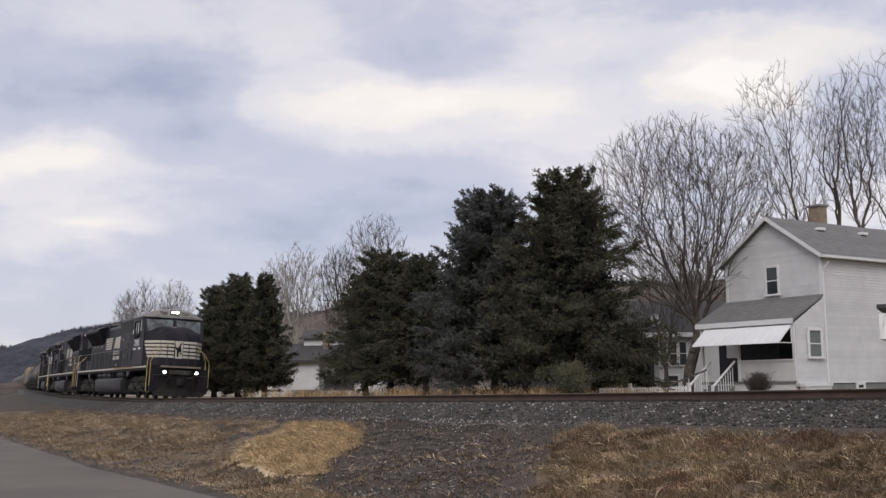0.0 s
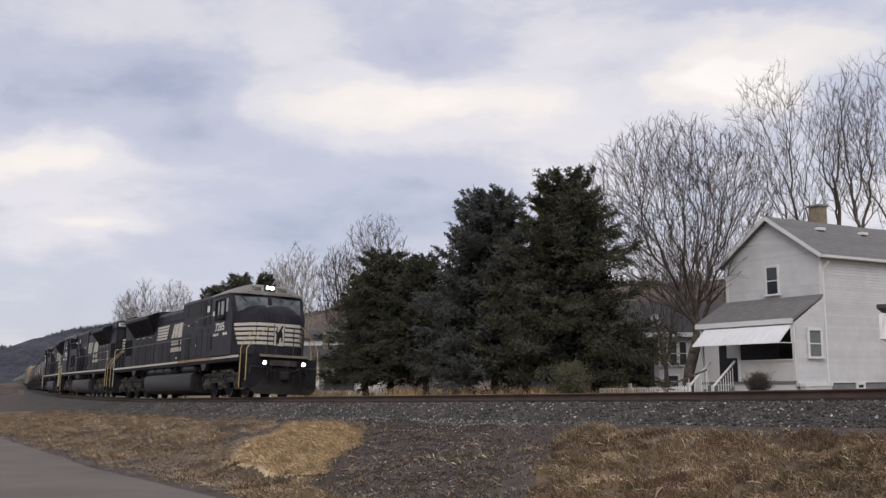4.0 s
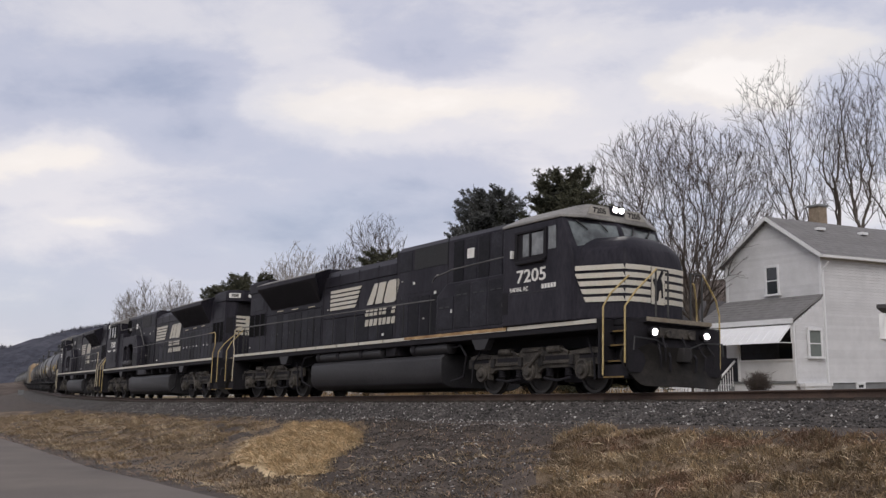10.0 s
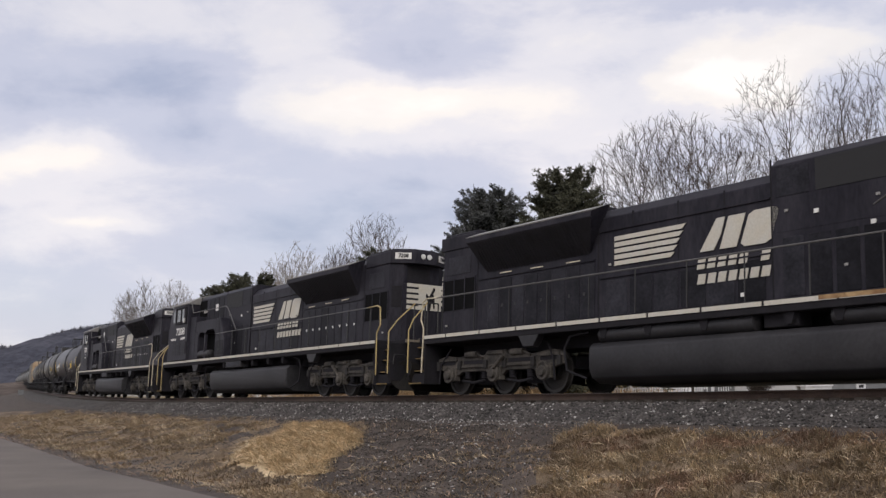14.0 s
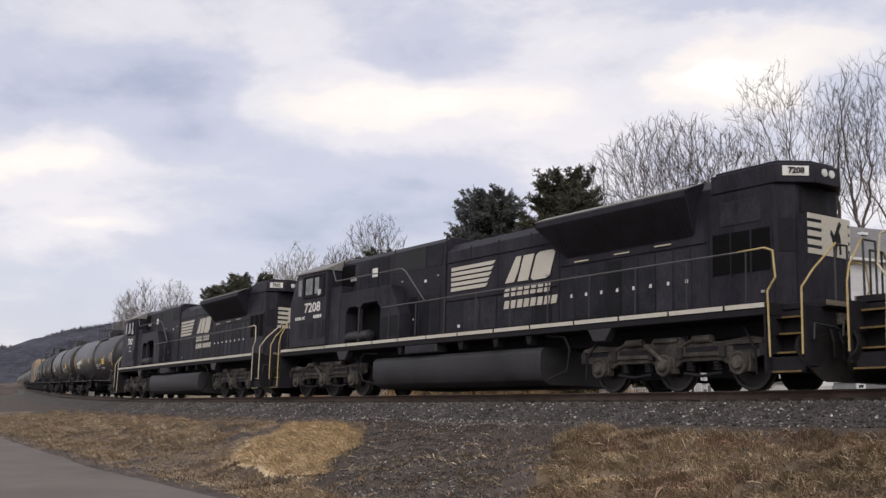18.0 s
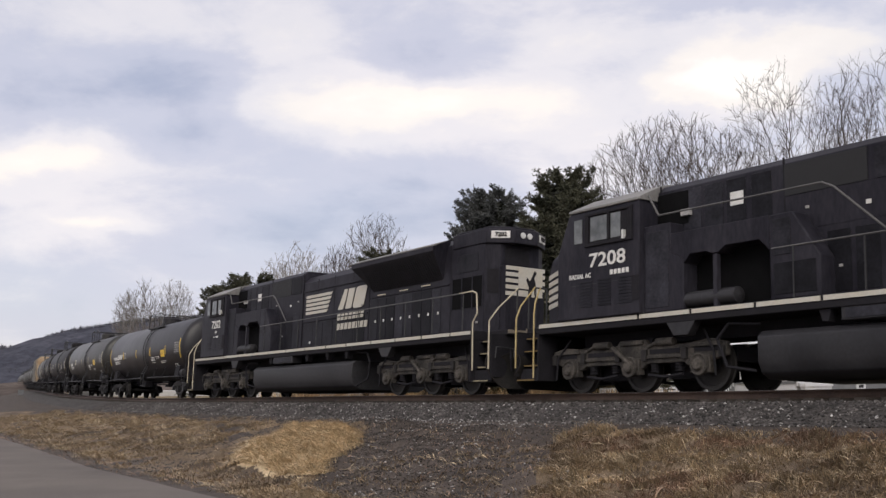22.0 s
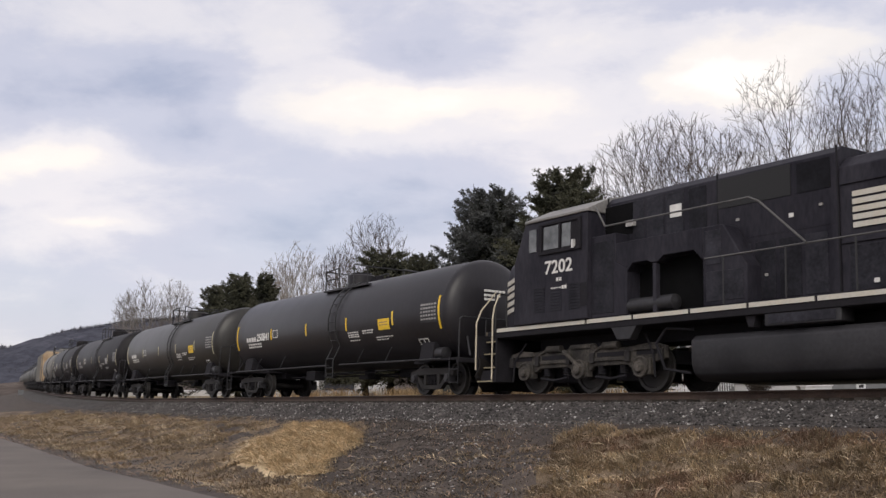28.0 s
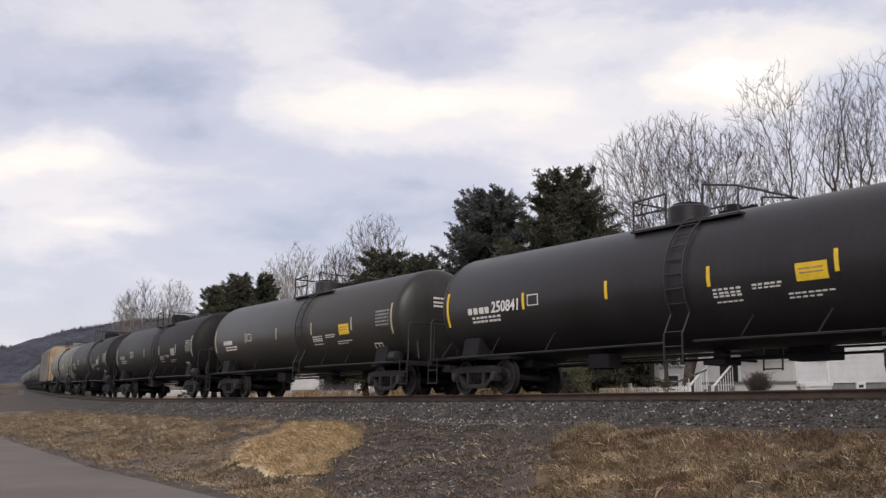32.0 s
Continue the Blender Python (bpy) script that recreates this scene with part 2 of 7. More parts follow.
def ground_z(x, y):
    s, q, zt = nearest(x, y)
    far = np.interp(q, (-400, -60, -12, -5, -3.2, -2.4), (-0.55, -0.55, -0.55, -0.60, -0.50, -0.45))
    rel = np.interp(q, (-2.4, 2.4, 2.9, 3.8, 5.6, 8.2, 9.6), (-0.62, -0.62, -0.56, -0.66, -1.02, -1.34, -1.5))
    low = np.clip((q - 3.5) / 6.0, 0, 1)
    near = (rel + zt) * (1 - low) + np.minimum(rel, -1.02) * low
    near = np.where(q > 9.6, -1.5, near)
    z = np.where(q < -2.4, far, near)
    return z, s, q


def straw_patch(s, q):
    """Below 1 inside the straw-covered hump that slants down the bank."""
    mid = 1.45 + 1.35 * (q - 4.6) + 0.15 * np.sin(q * 2.3) + 0.12 * np.sin(q * 5.1)
    return ((s - mid) / 2.2) ** 4 + ((q - 6.95) / 2.3) ** 4


def gravel_patch(s, q):
    mid = 1.5 + 1.35 * (q - 4.5)
    return (s > mid + 1.9) & (s < 10.0 + (q - 4) * 1.05) & (q < 9.8)


def hump(s, q):
    return 0.15 * np.exp(-straw_patch(s, q) * 0.8)


def road_edge(s):
    """How far beside the line the asphalt begins."""
    return np.interp(s, (-60, -15, -5, 2, 6.5, 10, 20), (9.5, 9.85, 10.3, 10.9, 11.1, 11.2, 11.4))


def uneven(x, y):
    """Hummocks of the bank, at three sizes."""
    return lumps(x, y, 0.85) * 0.17 + lumps(x, y, 0.34, 3.0) * 0.06 + lumps(x, y, 4.0, 7.0) * 0.13


def build_ground():
    ang = np.radians(np.concatenate([np.arange(-180, -30, 6), np.arange(-30, 30, 0.22), np.arange(30, 180, 6)]))
    rad = np.concatenate([[0.3], np.arange(2, 9, 1.0), np.arange(9, 45, 0.28), np.arange(45, 120, 0.6), np.geomspace(120, 4500, 40)])
    R, A = np.meshgrid(rad, ang, indexing="ij")
    x, y = (R * np.sin(A)).ravel(), (R * np.cos(A)).ravel()
    z, s, q = ground_z(x, y)
    r = R.ravel()
    near = (r > 6) & (r < 70) & (np.abs(A.ravel()) < 0.55)
    w = np.zeros_like(x)
    w[near] = uneven(x[near], y[near])
    edge = np.clip((9.9 - q) / 1.0, 0, 1) * np.clip((q - 3.0) / 1.0, 0, 1)
    z = z + w * edge
    z += hump(s, q)
    n = len(ang)
    i, j = np.meshgrid(np.arange(len(rad) - 1), np.arange(n), indexing="ij")
    i, j = i.ravel(), j.ravel()
    k = (j + 1) % n
    faces = np.stack([i * n + j, i * n + k, (i + 1) * n + k, (i + 1) * n + j], 1)
    me = raw_mesh("ground", np.stack([x, y, z], 1), faces, smooth=True)
    for m in (M_LAWN, M_TURF, M_SOIL, M_STRAWBED):
        me.materials.append(m)
    fs, fq = s[faces].mean(1), q[faces].mean(1)
    bare = lumps(x[faces[:, 0]], y[faces[:, 0]], 1.6, 11.0)
    kind = np.where(fq < -2, 0, 1)
    soil = (fq > -2) & ((fq < 3.9) | ((fs < -24) & (fq < 5.0 + bare)) | ((fs < -48) & (fq < 9)) | (gravel_patch(fs, fq) & (bare > -0.5)) | (bare > 0.45))
    kind[soil & (fq < 10.4)] = 2
    straw = straw_patch(fs, fq) < 1 + bare * 0.5
    kind[(fq > road_edge(fs) - 0.6 + bare * 0.5) & (fq < 11.6) & (fs > -30)] = 2
    kind[straw] = 3
    me.polygons.foreach_set("material_index", kind.astype(np.int32))
    ob = new("ground", me)
    return tagged(ob, "brown winter grass, bare soil and straw over low banks", "ground", kind="structure")


ground = build_ground()


def build_road():
    s = np.arange(-400, 60.1, 2.0)
    rows = []
    for k, q in enumerate((-0.25, 0.1, 13.0, 15.6, 16.2)):
        wob = np.array([noise.noise(Vector((a * 0.25, k * 3.3, 0))) for a in s]) * (0.22 if k in (0, 4) else 0)
        x, y, _ = beside(s, (road_edge(s) if k < 2 else 0) + q + wob)
        rows.append(np.stack([x, y, np.full_like(x, -1.5 + (-0.03, 0.012, 0.05, 0.012, -0.03)[k])], 1))
    n = len(s)
    v = np.concatenate(rows)
    f = [(k * n + i, k * n + i + 1, (k + 1) * n + i + 1, (k + 1) * n + i) for k in range(4) for i in range(n - 1)]
    return tagged(new("road", raw_mesh("road", v, f, M_ROAD, True)), "worn grey asphalt lane with ragged edges", "road", kind="structure")


build_road()


def sweep_along(profile, s, material, name, closed=True):
    """A cross-section of (offset, height) pairs swept along the line."""
    n = len(profile)
    v = np.concatenate([np.stack(on_line(s, l, h), 1) for l, h in profile])
    m = len(s)
    f = [(k * m + i, k * m + i + 1, ((k + 1) % n) * m + i + 1, ((k + 1) % n) * m + i) for k in range(n if closed else n - 1) for i in range(m - 1)]
    return raw_mesh(name, v, f, material, False)


def build_line():
    s = np.arange(-400, 120.1, 1.0)
    bed = [(-3.0, -0.72), (-1.7, -0.28), (-0.6, -0.235), (0.6, -0.235), (1.25, -0.25), (1.7, -0.29), (2.75, -0.70), (3.3, -1.0)]
    b = new("ballast_bed", sweep_along(bed, s, M_GRAVEL, "ballast_bed", False))
    tagged(b, "grey crushed-stone railway bed", "track bed", kind="structure")
    track = tagged(new("railway_track"), "single railway track with rusty rails on dark wooden ties", "railway track", kind="structure")
    foot = [(-0.07, -0.172), (0.07, -0.172), (0.07, -0.155), (0.012, -0.14), (0.012, -0.045), (0.036, -0.035), (0.036, -0.004), (-0.036, -0.004), (-0.036, -0.035), (-0.012, -0.045), (-0.012, -0.14), (-0.07, -0.155)]
    top = [(-0.034, -0.005), (0.034, -0.005), (0.030, 0.0), (-0.030, 0.0)]
    for side in (0.752, -0.752):
        r = part("rail", sweep_along([(l + side, h) for l, h in foot], s, M_RAIL, "rail"), M_RAIL, track)
        part("running_surface", sweep_along([(l + side, h) for l, h in top], s, M_RAILTOP, "running_surface"), M_RAILTOP, r, "polished steel rail head")
    tie = Shape().box(-0.115, 0.115, -1.3, 1.3, -0.355, -0.176).mesh("tie", 0)
    for s0 in np.arange(-62, 26, 0.52):
        ja, jb = random.uniform(-0.02, 0.02), random.uniform(-0.05, 0.05)
        x, y, z = (float(v) for v in on_line(s0 + ja, jb, 0.0))
        t = math.degrees(float(np.interp(s0, S_ALL, LT))) + random.uniform(-1, 1)
        part("tie", tie, M_TIE, track, m=pose(x, y, z, 0, 0, t) @ pose(0, 0, 0, CANT, 0, 0))
    return track


build_line()


# ---- motion of the train ----
TRAIN = []          # (thing, metres behind the leading coupler, half the truck spacing, reversed)
WHEELS = []         # (wheelset, radius, direction of turning)


def travelled(t):
    return 6.277 + 3.5552 * (t - 9) + 0.0073 * (t - 9) ** 2


def car_pose(u, half, t, back):
    s = travelled(t) - u
    a, b = (Vector([float(v) for v in on_line(k)]) for k in (s + half, s - half))
    mid, d = (a + b) / 2, (a - b)
    if back:
        d = -d
    turn = math.degrees(math.atan2(d.y, d.x))
    tilt = math.degrees(math.asin(d.z / d.length))
    return pose(mid.x, mid.y, mid.z, 0, 0, turn) @ pose(0, 0, 0, 0, -tilt, 0) @ pose(0, 0, 0, -CANT if back else CANT, 0, 0)


# ---- materials of the train ----
M_LOCO = mat("black_engine_paint", (0.0222, 0.0212, 0.0290), 0.45, var=0.32, scale=1.2, fine=14, bump=0.06, tint=(0.038, 0.0362, 0.0445), spec=0.06, stretch=(1, 1, 0.3))
M_DOOR = mat("black_door_paint", (0.0215, 0.0212, 0.0262), 0.5, var=0.4, scale=2, fine=14, bump=0.06, rand=0.6, spec=0.08)
M_DARK = mat("sooty_black", (0.0135, 0.0125, 0.0155), 0.85, var=0.3, scale=2, fine=20, bump=0.1, spec=0.25)
# for the real screens, and for recesses whose shade is painted in
M_NEARBLACK = mat("screen_and_shade_black", (0.005, 0.005, 0.0055), 0.9, var=0.3, scale=4, fine=60, bump=0.3, spec=0.1)
M_GRILLE = mat("radiator_mesh", (0.010, 0.010, 0.011), 0.7, var=0.3, scale=4, fine=60, bump=0.5)
M_FRAME = mat("dusty_cast_steel", (0.032, 0.028, 0.025), 0.85, var=0.7, scale=2.5, fine=18, bump=0.5, tint=(0.078, 0.068, 0.058))
M_WHEEL = mat("wheel_steel", (0.017, 0.015, 0.0148), 0.8, 0.1, var=0.4, scale=3, fine=18, bump=0.2)
M_RIM = mat("worn_wheel_rim", (0.026, 0.024, 0.023), 0.6, 0.3, var=0.3, scale=3, fine=18, bump=0.1)
M_FUEL = mat("dusty_tank_paint", (0.0175, 0.017, 0.0207), 0.55, var=0.4, scale=0.9, fine=12, bump=0.06, tint=(0.030, 0.029, 0.032), spec=0.4)
M_OFFWHITE = mat("off_white_paint", (0.60, 0.58, 0.52), 0.6, var=0.16, scale=3, fine=22, bump=0.05, tint=(0.5, 0.46, 0.38))
M_LETTER = mat("white_lettering", (0.66, 0.65, 0.62), 0.6, var=0.1, scale=5, fine=30, bump=0.0)
M_RUST = mat("rust_and_ochre", (0.30, 0.15, 0.06), 0.85, var=0.4, scale=3, fine=20, bump=0.2, tint=(0.42, 0.29, 0.15))
M_RAILING = mat("faded_yellow_paint", (0.46, 0.33, 0.11), 0.6, var=0.25, scale=3, fine=20, bump=0.05, tint=(0.5, 0.4, 0.2))
M_PLOUGH = mat("scraped_black_steel", (0.010, 0.009, 0.0085), 0.8, var=0.5, scale=2, fine=15, bump=0.2, tint=(0.022, 0.019, 0.017), spec=0.25)
M_STEPEDGE = mat("grimy_ochre_edge", (0.13, 0.085, 0.03), 0.85, var=0.4, scale=3, fine=20, bump=0.05)
M_PALE_RAIL = mat("pale_cream_paint", (0.52, 0.46, 0.34), 0.6, var=0.2, scale=3, fine=20, bump=0.05)
M_GREYRAIL = mat("worn_grey_pipe", (0.085, 0.082, 0.08), 0.55, var=0.25)
M_DULLEDGE = mat("grimy_platform_edge", (0.34, 0.305, 0.24), 0.75, var=0.45, scale=4, fine=20, bump=0.1, tint=(0.16, 0.125, 0.09))
M_DKRAIL = mat("black_pipe", (0.018, 0.018, 0.019), 0.55, var=0.2)
M_ROOF = mat("roof_sheen_grey", (0.185, 0.178, 0.168), 0.6, var=0.25, scale=1.5, fine=15, bump=0.1)
# both pane colours are paled to hold the reflection of the sky
M_PANE_LIT = mat("reflection_grey_pane", (0.11, 0.12, 0.125), 0.15, var=0.35, scale=1.2, fine=4, bump=0, tint=(0.2, 0.21, 0.215))
M_SCREEN = mat("sky_coloured_screen", (0.07, 0.08, 0.085), 0.10, var=0.5, scale=1.0, fine=3, bump=0, tint=(0.15, 0.175, 0.18), spec=0.6)
M_LAMP = glow("lit_headlight", (1.0, 0.95, 0.92), 30.0)
M_LENS = mat("clear_lens", (0.6, 0.6, 0.58), 0.2, var=0.1)
M_YELLOW = mat("yellow_reflector", (0.76, 0.50, 0.025), 0.5, var=0.1, scale=6, fine=20, bump=0.0)
M_PALESTRIP = mat("faded_reflector", (0.42, 0.38, 0.24), 0.6, var=0.3)
M_PANEL_GREY = mat("grey_stencil", (0.30, 0.29, 0.28), 0.7, var=0.3)
M_STEPCREAM = mat("dull_cream_edge", (0.22, 0.19, 0.125), 0.8, var=0.4, scale=3, fine=20, bump=0.05)
M_BOARD = mat("number_board", (0.26, 0.245, 0.215), 0.6, var=0.15)
M_TANKBLACK = mat("satin_black_tank", (0.0140, 0.0128, 0.0156), 0.40, var=0.25, scale=0.6, fine=9, bump=0.015, tint=(0.0215, 0.0196, 0.0225), spec=0.36, stretch=(1, 1, 0.4))
M_TANKDARK = mat("sooty_black_tank", (0.0115, 0.0098, 0.0115), 0.5, var=0.4, scale=0.6, fine=9, bump=0.03, tint=(0.0185, 0.0163, 0.0175), spec=0.2, stretch=(1, 1, 0.4))
M_TANKGREY = mat("dusty_grey_tank", (0.023, 0.0215, 0.0195), 0.40, var=0.2, scale=0.5, fine=8, bump=0.02, tint=(0.034, 0.031, 0.0275), spec=0.4, stretch=(1, 1, 0.4))
M_TANKPALE = mat("pale_grey_tank", (0.17, 0.165, 0.155), 0.65, var=0.25, scale=0.5, fine=8, bump=0.03)
M_TANKGREEN = mat("grey_green_tank", (0.095, 0.10, 0.09), 0.65, var=0.25, scale=0.5, fine=8, bump=0.03)
M_TAN = mat("rusty_tan_paint", (0.40, 0.26, 0.14), 0.8, var=0.3, scale=0.8, fine=10, bump=0.1, tint=(0.5, 0.38, 0.25))


def lettering(text, size, material, parent, m, name="lettering", bold=0.012, label=""):
    cu = bpy.data.curves.new(name, "FONT")
    cu.body, cu.size, cu.extrude, cu.offset = text, size, 0.004, bold * size
    cu.align_x, cu.align_y, cu.resolution_u = "CENTER", "CENTER", 3
    tmp = bpy.data.objects.new(name, cu)
    me = bpy.data.meshes.new_from_object(tmp)
    bpy.data.objects.remove(tmp)
    return part(name, me, material, parent, label, m=m)


def side_pose(x, y, z, sd):
    """Lettering upright on a side wall that faces +y (sd 1) or -y (sd -1)."""
    return pose(x, y, z, 90, 0, 180 if sd > 0 else 0)


HALF = 12.215


def A(a):
    """Metres behind the front coupler, as the engine's own x; nose, tail and platforms reach well out over the couplers."""
    return HALF - float(np.interp(a, (0.0, 0.2, 1.2, 2.3, 22.2, 23.2, 24.23, 24.43), (0.0, 0.07, 1.08, 2.3, 22.2, 23.33, 24.36, 24.43)))


def slab(sh, p, q, z0, z1, t, shear=0.0):
    """An upright plate between two plan points; the top is shifted along by shear."""
    p, q = Vector((*p, 0)), Vector((*q, 0))
    d = (q - p).normalized()
    n = Vector((d.y, -d.x, 0)) * t
    e = d * shear
    pts = [p, q, q + n, p + n]
    return sh.add([v + Vector((0, 0, z0)) for v in pts] + [v + e + Vector((0, 0, z1)) for v in pts],
                  [(0, 1, 2, 3), (7, 6, 5, 4), (0, 4, 5, 1), (1, 5, 6, 2), (2, 6, 7, 3), (3, 7, 4, 0)])


def wheelset_mesh(r, name="wheelset"):
    sh = Shape().cyl((0, -1.12, 0), (0, 1.12, 0), 0.085, 10)
    for s in (-1, 1):
        prof = [(-0.075, r + 0.028), (-0.045, r + 0.028), (-0.035, r), (0.07, r - 0.006), (0.07, r - 0.075), (0.03, r - 0.10), (0.02, 0.22), (0.09, 0.18), (0.09, 0.001)]
        back = [(-0.075, 0.001), (-0.075, 0.17), (-0.03, 0.22), (-0.03, r - 0.10), (-0.075, r - 0.07)]
        sh.lathe([(s * h, q) for h, q in back + prof], (0, s * 0.745, 0), "y", 26)
    me = sh.mesh(name)
    me.materials.append(M_WHEEL), me.materials.append(M_RIM)
    for f in me.polygons:
        d = math.hypot(f.center.x, f.center.z)
        f.material_index = 1 if r - 0.012 < d < r + 0.012 or (d > r - 0.05 and abs(f.center.y) > 0.81) else 0
    return me


def engine_truck(parent, cx):
    """Three-axle truck with cast side frames."""
    sh = Shape().box(-2.45, 2.45, -0.5, 0.5, 0.62, 0.92).box(-0.5, 0.5, -1.0, 1.0, 0.72, 1.15)
    for x in (-1.1, 1.1):
        sh.box(x - 0.42, x + 0.42, -0.62, 0.62, 0.28, 0.78)
    truck = part("truck", sh, M_DARK, parent, m=pose(cx, 0, 0))
    frame_poly = [(-2.72, 0.98), (-2.72, 0.70), (-2.35, 0.62), (-2.28, 0.52), (-1.66, 0.52), (-1.55, 0.60), (-0.45, 0.60), (-0.32, 0.50), (0.32, 0.50), (0.45, 0.60),
                  (1.55, 0.60), (1.66, 0.52), (2.28, 0.52), (2.35, 0.62), (2.72, 0.70), (2.72, 0.98), (2.3, 1.06), (1.5, 0.99), (0.5, 1.02), (0.4, 1.13), (-0.4, 1.13), (-0.5, 1.02), (-1.5, 0.99), (-2.3, 1.06)]
    for sd in (1, -1):
        fr = part("side_frame", Shape().prism(frame_poly, sd * 1.0, sd * 1.12, "y"), M_FRAME, truck, "dusty cast-steel side frame", bevel=0.02)
        for x0, x1, z0, z1 in ((-2.6, -1.75, 0.90, 0.98), (1.75, 2.6, 0.90, 0.98), (-1.5, -0.5, 0.70, 0.77), (0.5, 1.5, 0.70, 0.77), (-0.35, 0.35, 1.02, 1.1)):
            part("frame_rib", Shape().box(x0, x1, sd * 1.11, sd * 1.17, z0, z1), M_FRAME, fr, bevel=0.012)
        # flat dark plates painted as the shade in the casting's pockets
        for x0, x1 in ((-2.5, -1.85), (-1.45, -0.55), (0.55, 1.45), (1.85, 2.5)):
            part("frame_pocket", Shape().box(x0, x1, sd * 1.115, sd * 1.128, 0.80, 0.90), M_DARK, fr)
        for x in (-2.62, -1.6, -0.42, 0.42, 1.6, 2.62):
            part("bolt_pad", Shape().box(x - 0.07, x + 0.07, sd * 1.11, sd * 1.19, 0.66, 0.9), M_WHEEL, fr, bevel=0.01)
        for x in (-2.04, 0, 2.04):
            sh = Shape().box(x - 0.27, x + 0.27, sd * 1.0, sd * 1.17, 0.36, 0.72).lathe([(0, 0.235), (sd * 0.07, 0.235), (sd * 0.09, 0.20), (sd * 0.06, 0.18), (sd * 0.06, 0.13), (sd * 0.13, 0.115), (sd * 0.14, 0.001)], (x, sd * 1.16, 0.53), "y", 18)
            part("axle_box", sh, M_FRAME, truck, bevel=0.015)
        for x in (-1.35, -0.62, 0.62, 1.35):
            sh = Shape()
            for k in range(4):
                sh.lathe([(0.0, 0.10), (0.035, 0.10), (0.035, 0.075), (0.06, 0.075)], (x, sd * 1.02, 0.42 + 0.065 * k), "z", 10)
            part("coil_spring", sh, M_DARK, truck)
        for x in (-1.0, 1.0):
            sh = Shape().cyl((x - 0.30, sd * 1.14, 1.05), (x + 0.2, sd * 1.14, 1.05), 0.085, 12).cyl((x + 0.2, sd * 1.14, 1.06), (x + 0.48, sd * 1.14, 0.95), 0.035, 8)
            part("brake_cylinder", sh, M_FRAME, truck)
        for g in (-1, 1):
            part("sand_pipe", Shape().tube([(g * 2.5, sd * 1.2, 0.30), (g * 2.45, sd * 1.2, 0.8), (g * 2.1, sd * 1.1, 1.25)], 0.025), M_DARK, truck)
            part("brake_rod", Shape().tube([(g * 0.5, sd * 1.1, 0.36), (g * 1.0, sd * 1.1, 0.30), (g * 1.5, sd * 1.1, 0.36)], 0.035), M_DARK, truck)
        part("damper", Shape().cyl((-0.1, sd * 1.24, 0.55), (0.5, sd * 1.24, 0.98), 0.05, 8), M_FRAME, truck)
    for x in (-2.04, 0, 2.04):
        part("wheelset", ENGINE_WHEEL, M_WHEEL, truck, m=pose(x, 0, 0.53))
    return truck


ENGINE_WHEEL = wheelset_mesh(0.53)
CAR_WHEEL = wheelset_mesh(0.455, "car_wheelset")


def coupler(parent, x, d):
    sh = Shape().box(min(x, x + d * 0.75), max(x, x + d * 0.75), -0.1, 0.1, 0.74, 0.96)
    sh.prism([(x - d * 0.02, -0.18), (x + d * 0.28, -0.2), (x + d * 0.30, 0.2), (x + d * 0.12, 0.2), (x + d * 0.1, 0.06), (x - d * 0.02, 0.05)], 0.68, 1.0, "z")
    return part("coupler", sh, M_WHEEL, parent, "rusty knuckle coupler", bevel=0.02)


